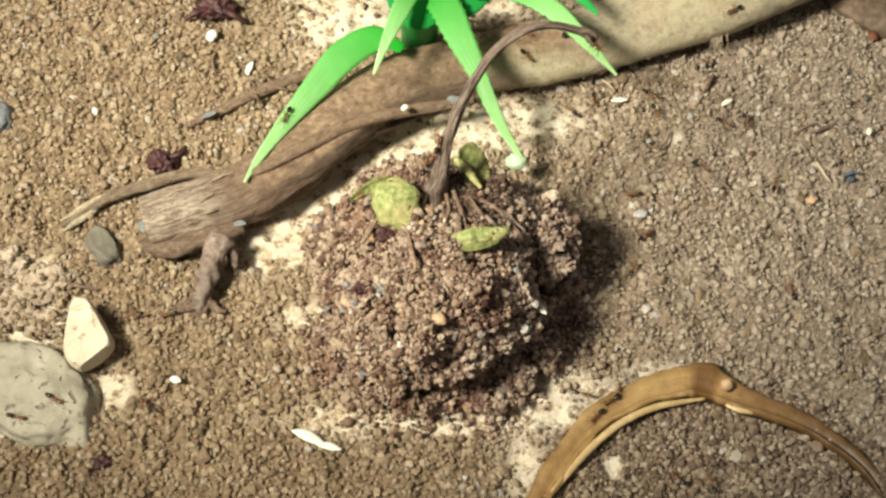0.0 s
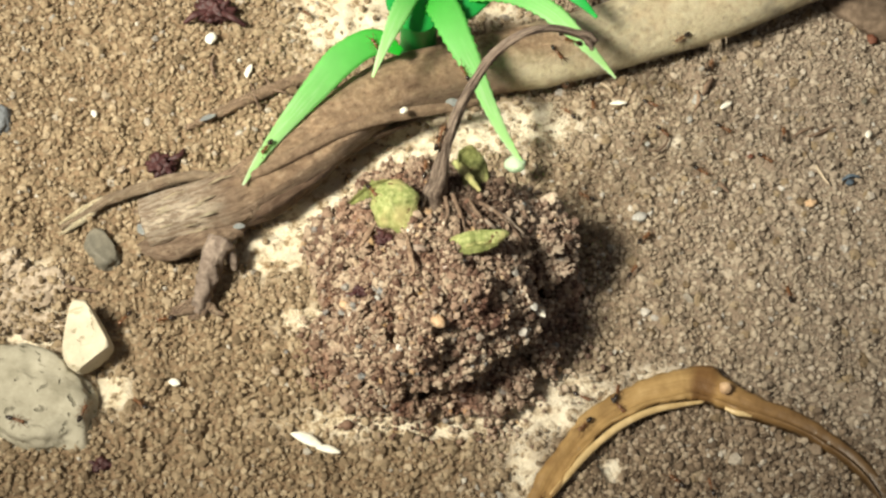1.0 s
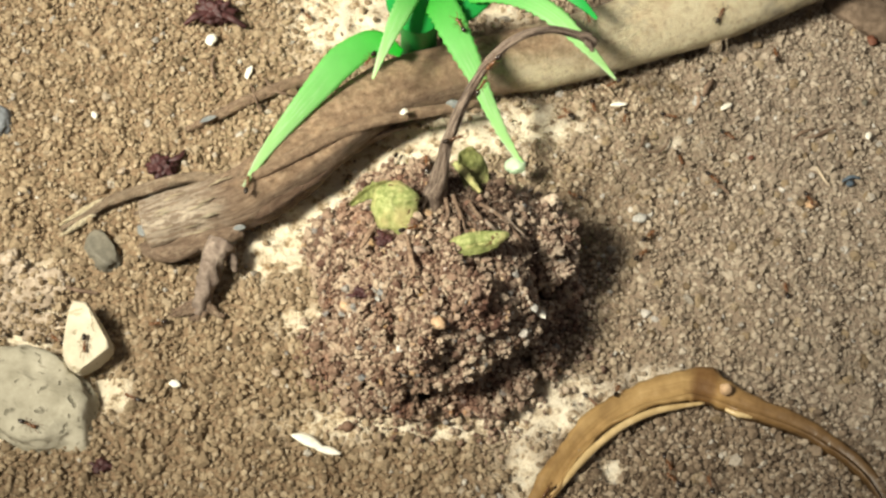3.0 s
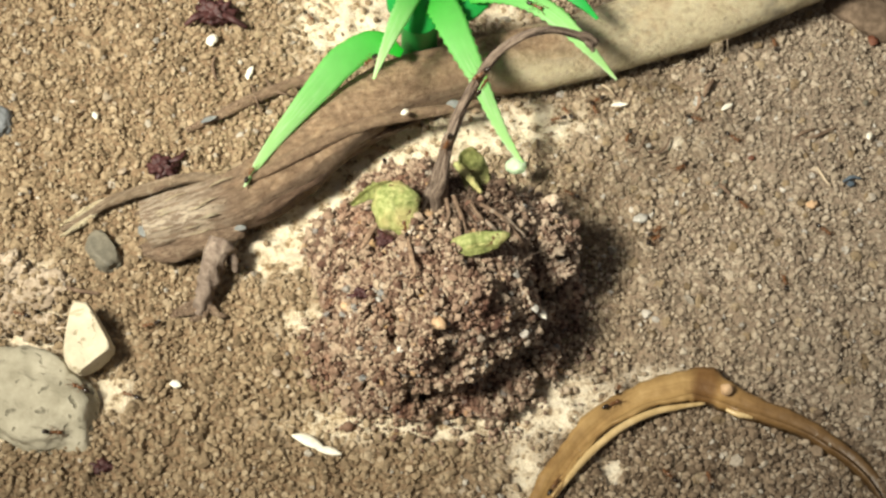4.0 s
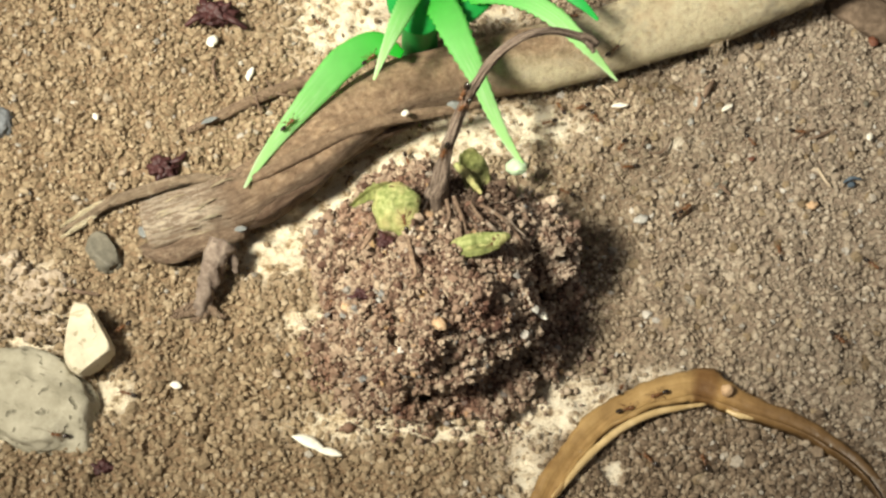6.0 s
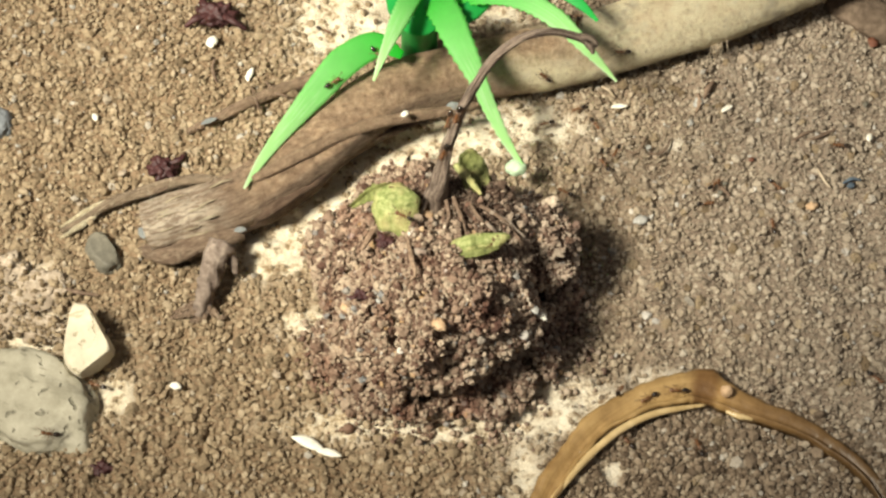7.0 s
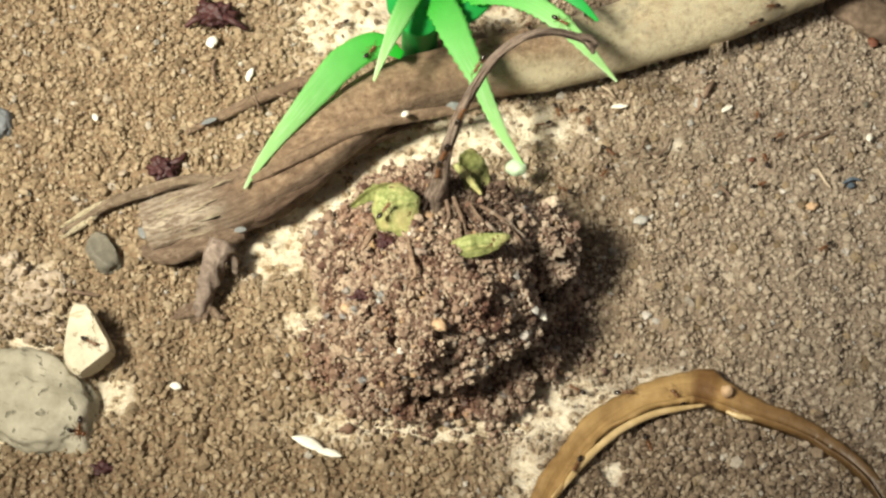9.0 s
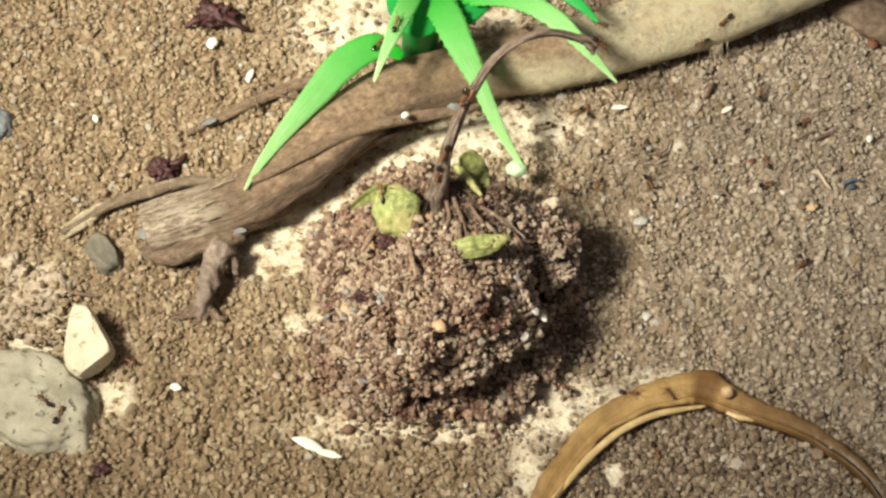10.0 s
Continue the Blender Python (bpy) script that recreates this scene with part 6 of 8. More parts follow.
    ant_walk(ant_at(), [
        (0.00, pose(0.05498, 0.04456, 0.01309, -59, 9, -155)), (0.20, pose(0.05346, 0.04395, 0.01263, -62, 22, -147)), (0.40, pose(0.05269, 0.04353, 0.01216, -63, 9, -156)),
        (0.60, pose(0.05048, 0.04262, 0.01161, -68, -0, -156)), (0.80, pose(0.04715, 0.04165, 0.01115, -68, 17, -155)), (1.00, pose(0.04536, 0.04072, 0.01048, -59, 16, -152)),
        (1.20, pose(0.04480, 0.04042, 0.00990, -74, -6, -160)), (1.40, pose(0.04338, 0.04001, 0.00996, -67, 26, -150)), (1.60, pose(0.04218, 0.03955, 0.00905, -70, 48, -147)),
        (1.80, pose(0.04124, 0.03917, 0.00770, -86, 6, -158)), (2.00, pose(0.03874, 0.03832, 0.00724, 87, 140, 18)), (2.20, pose(0.03715, 0.03847, 0.00522, 72, -170, 24)),
        (2.40, pose(0.03554, 0.03769, 0.00552, 74, 147, 13)), (2.70, pose(0.03398, 0.03751, 0.00457, 63, 158, 6)), (3.05, pose(0.03259, 0.03548, 0.00290, -56, 16, -158)),
        (3.40, pose(0.03121, 0.03345, 0.00122, 0, -0, -155)), (10.00, pose(0.02552, 0.03073, 0.00122, 0, -0, -155)),
    ])
    ant_walk(ant_at(), [
        (0.00, pose(0.01538, 0.03405, 0.01213, 32, 37, -27)), (0.20, pose(0.01708, 0.03325, 0.01057, 54, 44, -10)), (0.40, pose(0.01882, 0.03309, 0.00872, 77, 33, 6)),
        (0.60, pose(0.02131, 0.03334, 0.00708, 86, 44, 9)), (0.80, pose(0.02272, 0.03367, 0.00569, 97, 35, 8)), (1.00, pose(0.02380, 0.03414, 0.00493, -38, 117, -115)),
        (1.20, pose(0.02455, 0.03298, 0.00308, -5, 57, -100)), (1.40, pose(0.02530, 0.03183, 0.00122, 0, -0, -120)), (3.00, pose(0.02343, 0.02863, 0.00122, 0, -0, -164)),
        (10.00, pose(0.01889, 0.02735, 0.00122, 0, -0, -164)),
    ])
    ant_walk(ant_at(), [
        (0.00, pose(0.01532, 0.03790, 0.01306, 0, -1, -29)), (0.30, pose(0.01551, 0.03779, 0.01306, 0, -1, -27)), (0.60, pose(0.01702, 0.03704, 0.01308, 4, -2, -1)),
        (0.80, pose(0.01959, 0.03700, 0.01298, 5, 14, -41)), (1.00, pose(0.02132, 0.03554, 0.01188, 20, 32, -41)), (1.20, pose(0.02235, 0.03482, 0.01066, 36, 50, -31)),
        (1.40, pose(0.02416, 0.03406, 0.00779, 70, 41, 5)), (1.60, pose(0.02678, 0.03493, 0.00518, 114, 50, 38)), (1.75, pose(0.02823, 0.03480, 0.00320, 41, 36, -9)),
        (1.90, pose(0.02969, 0.03467, 0.00122, -0, -0, -17)), (2.40, pose(0.03225, 0.03390, 0.00122, -0, -0, -66)), (3.20, pose(0.03516, 0.02730, 0.00122, 0, -0, -107)),
        (6.00, pose(0.03357, 0.02223, 0.00122, 0, -0, -119)), (10.00, pose(0.02881, 0.01361, 0.00122, 0, -0, -119)),
    ])
    ant_walk(ant_at(), [
        (0.00, pose(0.02995, 0.05908, 0.00102, 0, -0, -100)), (0.60, pose(0.02621, 0.03688, 0.02355, -29, 14, -139)), (0.65, pose(0.02634, 0.03684, 0.02350, -12, 31, -95)),
        (0.70, pose(0.02648, 0.03680, 0.02345, 14, 30, -44)), (0.75, pose(0.02662, 0.03675, 0.02339, 30, 13, -1)), (0.80, pose(0.02675, 0.03671, 0.02334, 31, -9, 37)),
        (1.00, pose(0.03078, 0.05786, 0.00102, 0, -0, 79)), (1.15, pose(0.03084, 0.05802, 0.00102, 0, -0, 36)), (1.30, pose(0.03090, 0.05818, 0.00102, 0, 0, -8)),
        (1.45, pose(0.03096, 0.05834, 0.00102, 0, 0, -52)), (1.60, pose(0.03102, 0.05850, 0.00102, 0, -0, -95)), (2.00, pose(0.02988, 0.04602, 0.01262, 29, -8, -140)),
        (2.20, pose(0.02907, 0.04535, 0.01276, 19, -16, -117)), (2.50, pose(0.02817, 0.04333, 0.01313, 10, -7, -114)), (2.70, pose(0.02790, 0.04272, 0.01321, 9, -9, -102)),
        (3.25, pose(0.02658, 0.03963, 0.01828, 18, 9, -66)), (3.80, pose(0.02525, 0.03653, 0.02336, 37, 18, -25)), (4.50, pose(0.02637, 0.04559, 0.01204, -6, -37, -56)),
        (4.62, pose(0.02663, 0.04518, 0.01225, -23, -28, -6)), (4.75, pose(0.02689, 0.04478, 0.01245, -26, -11, 35)), (4.88, pose(0.02715, 0.04437, 0.01266, -18, 4, 75)),
        (5.00, pose(0.02741, 0.04397, 0.01287, -2, 10, 117)), (5.40, pose(0.02661, 0.04556, 0.01213, -14, 33, 88)), (5.48, pose(0.02692, 0.04818, 0.00935, 1, 32, 137)),
        (5.55, pose(0.02723, 0.05080, 0.00657, 10, 22, -178)), (5.62, pose(0.02754, 0.05343, 0.00380, 9, 9, -137)), (5.70, pose(0.02785, 0.05605, 0.00102, 0, -0, -97)),
        (6.80, pose(0.02611, 0.04205, 0.01313, 7, -11, -93)), (7.00, pose(0.02538, 0.04213, 0.01305, 6, -9, -102)), (7.20, pose(0.02208, 0.03221, 0.02617, -14, 14, -130)),
        (7.60, pose(0.02158, 0.03209, 0.02615, -19, 8, -155)), (8.00, pose(0.01996, 0.03139, 0.02573, 6, 28, -91)), (8.20, pose(0.01504, 0.00314, 0.05584, -25, -6, -161)),
        (8.40, pose(0.01312, 0.00257, 0.05590, -15, 4, -159)), (8.60, pose(0.01049, 0.00169, 0.05531, 6, 22, -153)), (8.80, pose(0.00809, 0.00042, 0.05376, -41, 32, -157)),
        (9.00, pose(0.00591, 0.00015, 0.05162, 44, 49, -138)), (9.20, pose(0.00463, -0.00091, 0.04987, 15, 50, -139)), (9.70, pose(0.00379, -0.00169, 0.04829, 23, 55, -128)),
        (10.00, pose(0.00344, -0.00218, 0.04735, 19, 58, -125)),
    ])
    ant_walk(ant_at(), [
        (0.00, pose(0.03206, 0.06684, 0.00122, 0, -0, -150)), (6.80, pose(0.02969, 0.06549, 0.00122, 0, -0, -98)), (7.40, pose(0.02694, 0.04597, 0.01194, 40, -14, -141)),
        (7.60, pose(0.02614, 0.04528, 0.01216, -1, -36, -57)), (7.80, pose(0.02533, 0.04458, 0.01238, -29, -2, 19)), (8.20, pose(0.02682, 0.04509, 0.01244, -9, -26, -48)),
        (8.40, pose(0.02852, 0.04311, 0.01322, 8, -10, -90)), (8.50, pose(0.02853, 0.04264, 0.01322, 8, -6, -129)), (8.60, pose(0.02854, 0.04217, 0.01323, 5, -3, -168)),
        (8.70, pose(0.02855, 0.04170, 0.01324, 1, -2, 153)), (8.80, pose(0.02856, 0.04124, 0.01324, -3, -4, 115)), (8.85, pose(0.02833, 0.04174, 0.01320, -7, -7, 72)),
        (8.90, pose(0.02810, 0.04225, 0.01315, -8, -12, 29)), (8.95, pose(0.02787, 0.04276, 0.01310, -5, -16, -15)), (9.00, pose(0.02764, 0.04327, 0.01306, 1, -18, -60)),
        (9.20, pose(0.02825, 0.04225, 0.01326, -0, -3, -24)), (9.25, pose(0.02848, 0.04215, 0.01327, -2, -3, 16)), (9.30, pose(0.02871, 0.04204, 0.01328, -3, -2, 55)),
        (9.35, pose(0.02895, 0.04194, 0.01329, -4, -0, 95)), (9.40, pose(0.02918, 0.04184, 0.01331, -3, 1, 134)), (9.48, pose(0.02893, 0.04210, 0.01328, -7, -0, 93)),
        (9.55, pose(0.02868, 0.04236, 0.01326, -10, -4, 52)), (9.62, pose(0.02842, 0.04262, 0.01323, -9, -8, 10)), (9.70, pose(0.02817, 0.04289, 0.01321, -5, -11, -32)),
        (10.00, pose(0.02957, 0.04199, 0.01334, 4, -1, -32)),
    ])
    ant_walk(ant_at(), [
        (0.00, pose(0.01580, 0.06493, 0.00102, 0, -0, 85)), (7.20, pose(0.01582, 0.06516, 0.00102, 0, -0, 41)), (7.50, pose(0.01583, 0.06517, 0.00102, 0, 0, -3)),
        (7.65, pose(0.01583, 0.06517, 0.00102, 0, 0, -47)), (7.80, pose(0.01583, 0.06518, 0.00102, 0, -0, -90)), (8.20, pose(0.01561, 0.03511, 0.02620, 23, -2, -39)),
        (8.60, pose(0.01770, 0.03347, 0.02623, 26, 1, -36)), (8.80, pose(0.01911, 0.03250, 0.02614, 24, 4, -31)), (9.00, pose(0.02063, 0.03163, 0.02593, 26, 10, -29)),
        (9.20, pose(0.02185, 0.03098, 0.02565, 23, 16, -33)), (9.30, pose(0.02271, 0.03044, 0.02532, 3, 28, -77)), (9.40, pose(0.02357, 0.02990, 0.02498, -20, 23, -124)),
        (9.55, pose(0.02272, 0.01694, 0.03926, 1, 32, -70)), (9.70, pose(0.02188, 0.00398, 0.05353, 21, 21, -16)), (10.00, pose(0.02296, 0.00379, 0.05277, 31, 43, -4)),
    ])
    ant_walk(ant_at(), [
        (0.00, pose(0.01173, 0.03915, 0.02602, 10, -13, -18)), (3.60, pose(0.01375, 0.03850, 0.02645, 15, -3, -55)), (4.20, pose(0.01827, 0.03249, 0.02597, 29, -1, -27)),
        (4.50, pose(0.02006, 0.03164, 0.02588, 10, 25, -78)), (4.80, pose(0.01916, 0.00420, 0.05439, 5, 28, -17)), (5.00, pose(0.02068, 0.00374, 0.05335, 69, 28, -10)),
        (5.20, pose(0.02215, 0.00395, 0.05240, 45, 44, -7)), (5.40, pose(0.02303, 0.00383, 0.05157, 48, 31, 4)), (5.70, pose(0.02993, 0.03735, 0.01096, 57, -3, 16)),
        (6.30, pose(0.03200, 0.03778, 0.01132, 54, -31, 40)), (6.55, pose(0.03264, 0.03839, 0.01183, 51, 18, -2)), (6.80, pose(0.03328, 0.03900, 0.01232, 1, 45, -71)),
        (6.90, pose(0.03349, 0.03839, 0.01148, -45, 27, -134)), (7.00, pose(0.03371, 0.03778, 0.01064, -57, -12, -169)), (7.20, pose(0.03250, 0.03760, 0.01086, -54, -15, -173)),
        (7.40, pose(0.02997, 0.03737, 0.01148, -49, -15, -179)), (7.50, pose(0.02744, 0.03220, 0.01682, -52, 29, -166)), (7.60, pose(0.02488, 0.02682, 0.02242, -30, 73, -134)),
        (7.80, pose(0.02511, 0.03530, 0.00998, -53, 35, -141)), (8.00, pose(0.02294, 0.03378, 0.00796, -25, 75, -107)), (8.20, pose(0.02265, 0.03377, 0.00538, 40, 117, -43)),
        (8.45, pose(0.02219, 0.03280, 0.00330, -14, 54, -95)), (8.70, pose(0.02173, 0.03184, 0.00122, -0, -0, -78)), (10.00, pose(0.02309, 0.02534, 0.00122, -0, -0, -78)),
    ])
    ant_walk(ant_at(), [
        (0.00, pose(0.02438, 0.02895, 0.00122, 0, -0, 135)), (6.30, pose(0.02229, 0.03104, 0.00122, 0, -0, 118)), (6.55, pose(0.02147, 0.03254, 0.00252, -33, -57, 137)),
        (6.80, pose(0.02066, 0.03404, 0.00382, 25, -130, 67)), (7.00, pose(0.01913, 0.03322, 0.00897, 107, -132, 0)), (7.20, pose(0.01801, 0.03335, 0.01016, -17, -70, 126)),
        (7.40, pose(0.01731, 0.03472, 0.01220, -2, -44, 111)), (7.60, pose(0.01667, 0.03640, 0.01305, 5, -12, 90)), (8.00, pose(0.01647, 0.04221, 0.01186, -9, 27, 89)),
        (10.00, pose(0.01612, 0.04233, 0.01174, -10, 27, 89)),
    ])
    ant_walk(ant_at(), [
        (0.00, pose(0.05137, 0.05296, 0.01588, 28, -10, -142)), (3.70, pose(0.04559, 0.04833, 0.01590, 9, 4, -154)), (4.20, pose(0.03877, 0.04562, 0.01480, 4, 4, -173)),
        (4.40, pose(0.03593, 0.04552, 0.01429, 4, 7, 171)), (4.60, pose(0.03356, 0.04606, 0.01371, 7, 14, 154)), (4.80, pose(0.03256, 0.04656, 0.01333, 15, 16, 166)),
        (5.00, pose(0.03082, 0.04697, 0.01256, -18, 31, 89)), (5.40, pose(0.03171, 0.06197, 0.00122, 0, -0, 98)), (10.00, pose(0.03092, 0.06739, 0.00122, 0, -0, 98)),
    ])
    ant_walk(ant_at(), [
        (0.00, pose(0.02287, 0.03867, 0.01309, 9, -9, 69)), (6.80, pose(0.02464, 0.04381, 0.01259, -17, -7, 4)), (7.40, pose(0.02635, 0.04392, 0.01278, -8, -3, 6)),
        (7.60, pose(0.02795, 0.04408, 0.01292, -8, -8, -8)), (7.80, pose(0.03157, 0.04329, 0.01380, -5, -3, 12)), (8.00, pose(0.03370, 0.04369, 0.01397, -4, -4, 25)),
        (8.20, pose(0.03624, 0.04470, 0.01443, -10, -6, 9)), (8.40, pose(0.03914, 0.04488, 0.01483, 3, -5, 3)), (8.60, pose(0.04176, 0.04483, 0.01519, 5, -6, 20)),
        (8.80, pose(0.04441, 0.04565, 0.01538, 12, -3, 37)), (9.20, pose(0.04878, 0.04854, 0.01618, 2, -2, 48)), (10.00, pose(0.05603, 0.05593, 0.01576, -40, 12, 44)),
    ])
    ant_walk(ant_at(), [
        (0.00, pose(0.07598, 0.05196, 0.01200, 89, -143, 26)), (8.00, pose(0.07195, 0.05098, 0.01491, -61, 10, -149)), (8.60, pose(0.06760, 0.04884, 0.01326, -75, -6, -153)),
        (9.00, pose(0.06258, 0.04702, 0.01325, -66, -17, -161)), (9.40, pose(0.05690, 0.04594, 0.01428, -48, -6, -160)), (9.70, pose(0.05513, 0.04546, 0.01428, -46, 23, -138)),
        (10.00, pose(0.05324, 0.04403, 0.01293, -59, 27, -144)),
    ])
    ant_walk(ant_at(), [
        (0.00, pose(0.07700, 0.05615, 0.00584, 78, -154, 28)), (8.00, pose(0.06883, 0.04942, 0.01343, -74, 3, -151)), (8.60, pose(0.06322, 0.04684, 0.01229, -75, 11, -151)),
        (9.00, pose(0.05955, 0.04515, 0.01101, -77, -1, -155)), (9.20, pose(0.05606, 0.04396, 0.01061, -82, -4, -155)), (9.70, pose(0.05304, 0.04290, 0.01056, -77, 9, -156)),
        (10.00, pose(0.04917, 0.04168, 0.00945, -80, 10, -158)),
    ])
    ant_walk(ant_at(), [
        (0.00, pose(0.06837, 0.05015, 0.01561, -47, -2, -159)), (4.40, pose(0.06395, 0.04860, 0.01547, -48, 8, -143)), (4.80, pose(0.06081, 0.04700, 0.01406, -54, 21, -144)),
        (5.00, pose(0.05902, 0.04571, 0.01310, -59, -24, -169)), (5.20, pose(0.05578, 0.04557, 0.01409, -48, -18, -174)), (5.70, pose(0.04824, 0.04587, 0.01552, -20, -22, 158)),
        (6.00, pose(0.04540, 0.04771, 0.01523, -6, 2, 126)), (6.30, pose(0.04256, 0.04957, 0.01494, -6, 29, 97)), (10.00, pose(0.04127, 0.06582, 0.00122, 0, -0, 96)),
    ])
    ant_walk(ant_at(), [
        (0.00, pose(0.05030, 0.04003, 0.00122, 0, -0, 42)), (1.60, pose(0.05325, 0.04267, 0.00122, 0, -0, 78)), (1.80, pose(0.05351, 0.04386, 0.00275, 11, -55, 85)),
        (2.00, pose(0.05376, 0.04506, 0.00429, 10, -111, 99)), (2.20, pose(0.05380, 0.04465, 0.00580, 56, -109, 55)), (2.50, pose(0.05257, 0.04269, 0.01045, 126, -111, -12)),
        (2.70, pose(0.05210, 0.04304, 0.01139, 34, -57, 71)), (3.20, pose(0.05257, 0.04512, 0.01454, 39, -34, 59)), (3.80, pose(0.05414, 0.04912, 0.01653, 9, -9, 64)),
        (10.00, pose(0.05536, 0.05162, 0.01701, -4, 6, 64)),
    ])
    ant_walk(ant_at(), [
        (0.00, pose(-0.06401, -0.03295, 0.00464, 10, 4, -30)), (0.40, pose(-0.06141, -0.03440, 0.00432, 18, 9, -20)), (0.80, pose(-0.05989, -0.03485, 0.00375, 40, -4, 37)),
        (1.20, pose(-0.05916, -0.03397, 0.00351, 26, 12, 93)), (1.60, pose(-0.05966, -0.03015, 0.00210, 51, 9, 102)), (2.00, pose(-0.06029, -0.02819, 0.00161, 26, -22, 130)),
        (2.40, pose(-0.06068, -0.02576, 0.00521, -14, -3, 135)), (2.70, pose(-0.06278, -0.02365, 0.00530, -15, -1, 138)), (3.20, pose(-0.06718, -0.01810, 0.00112, -13, -1, 149)),
        (4.00, pose(-0.07320, -0.01449, 0.00122, 0, -0, 161)), (10.00, pose(-0.08163, -0.01165, 0.00122, 0, -0, 161)),
    ])
    ant_walk(ant_at(), [
        (0.00, pose(-0.05342, -0.01539, 0.00122, 0, -0, -172)), (1.60, pose(-0.05656, -0.01586, 0.00122, 0, -0, -119)), (2.20, pose(-0.05881, -0.01986, 0.00659, -7, 9, -164)),
        (2.45, pose(-0.05987, -0.02016, 0.00639, 2, 12, -116)), (2.70, pose(-0.06094, -0.02047, 0.00620, 11, 7, -68)), (3.30, pose(-0.05887, -0.02558, 0.00546, -4, 16, -110)),
        (3.80, pose(-0.06025, -0.02881, 0.00155, -13, -21, -124)), (3.95, pose(-0.06049, -0.02948, 0.00262, 13, -21, -175)), (4.10, pose(-0.06072, -0.03014, 0.00368, 30, -3, 141)),
        (4.40, pose(-0.06314, -0.02810, 0.00395, 17, -9, 144)), (4.70, pose(-0.06717, -0.02515, 0.00484, 17, -4, 173)), (5.00, pose(-0.07039, -0.02467, 0.00549, 8, -12, 160)),
        (5.50, pose(-0.07485, -0.02331, 0.00451, -3, 27, 148)), (6.00, pose(-0.08046, -0.01987, 0.00102, 0, -0, 168)), (10.00, pose(-0.08249, -0.01944, 0.00102, 0, -0, 168)),
    ])
    ant_walk(ant_at(), [
        (0.00, pose(-0.06964, -0.03636, 0.00477, 5, 4, -12)), (3.40, pose(-0.06673, -0.03700, 0.00459, 5, 6, -22)), (3.80, pose(-0.06484, -0.03775, 0.00429, 9, 28, 2)),
        (4.40, pose(-0.06259, -0.03768, 0.00312, 37, 11, 8)), (4.55, pose(-0.06211, -0.03753, 0.00292, 25, 30, -33)), (4.70, pose(-0.06162, -0.03738, 0.00272, -0, 36, -84)),
        (4.85, pose(-0.06114, -0.03724, 0.00252, -21, 23, -131)), (5.00, pose(-0.06065, -0.03709, 0.00232, -27, 1, -169)), (5.70, pose(-0.06196, -0.03743, 0.00244, -24, -10, 176)),
        (6.80, pose(-0.06451, -0.03778, 0.00410, -19, -30, -173)), (7.20, pose(-0.06403, -0.03773, 0.00379, -19, -34, -172)), (7.30, pose(-0.06423, -0.03776, 0.00391, 10, -35, 133)),
        (7.40, pose(-0.06443, -0.03778, 0.00403, 28, -16, 88)), (7.50, pose(-0.06463, -0.03781, 0.00415, 28, 8, 50)), (7.60, pose(-0.06483, -0.03783, 0.00427, 11, 27, 7)),
        (7.80, pose(-0.06292, -0.03760, 0.00327, 18, 17, -6)), (8.00, pose(-0.06150, -0.03758, 0.00231, 23, 12, -10)), (8.60, pose(-0.06089, -0.03732, 0.00228, 11, 18, -9)),
        (8.80, pose(-0.06072, -0.03699, 0.00238, 25, 10, -13)), (9.00, pose(-0.06043, -0.03671, 0.00262, 24, 29, -5)), (9.20, pose(-0.06106, -0.03641, 0.00292, 19, 17, -9)),
        (9.25, pose(-0.06123, -0.03637, 0.00300, 23, -4, 27)), (9.30, pose(-0.06141, -0.03633, 0.00308, 12, -23, 64)), (9.35, pose(-0.06159, -0.03629, 0.00316, -10, -31, 110)),
        (9.40, pose(-0.06176, -0.03624, 0.00323, -32, -21, 155)), (9.55, pose(-0.06269, -0.03593, 0.00379, -6, -22, 109)), (9.70, pose(-0.06362, -0.03561, 0.00435, 13, -6, 69)),
        (10.00, pose(-0.06319, -0.03445, 0.00442, 7, -8, 69)),
    ])
    ant_walk(ant_at(), [
        (0.00, pose(-0.04948, -0.03265, 0.00122, 0, -0, 137)), (5.70, pose(-0.05276, -0.02960, 0.00122, 0, -0, 163)), (6.80, pose(-0.05613, -0.02856, 0.00122, 0, -0, 161)),
        (7.20, pose(-0.05951, -0.02739, 0.00102, 0, -0, 161)), (7.30, pose(-0.05961, -0.02757, 0.00096, 6, -34, 179)), (7.40, pose(-0.05970, -0.02775, 0.00089, -8, -68, -150)),
        (7.60, pose(-0.06072, -0.02823, 0.00203, -27, -61, -144)), (7.80, pose(-0.06065, -0.02801, 0.00192, -48, -29, -100)), (8.00, pose(-0.06058, -0.02778, 0.00180, -42, 6, -74)),
        (8.20, pose(-0.06038, -0.02875, 0.00162, -24, 2, -98)), (8.40, pose(-0.05975, -0.03118, 0.00371, -13, -11, -93)), (8.60, pose(-0.05984, -0.03268, 0.00398, -25, 3, -80)),
        (8.80, pose(-0.05971, -0.03529, 0.00318, -44, 47, -113)), (9.00, pose(-0.06005, -0.03579, 0.00287, -20, 19, -97)), (9.20, pose(-0.06043, -0.03565, 0.00318, -34, 31, -106)),
        (9.30, pose(-0.06068, -0.03553, 0.00341, -45, -1, -157)), (9.40, pose(-0.06094, -0.03542, 0.00365, -26, -29, 150)), (9.70, pose(-0.06175, -0.03494, 0.00413, -22, -19, 149)),
        (10.00, pose(-0.06565, -0.03220, 0.00487, -2, -7, 145)),
    ])
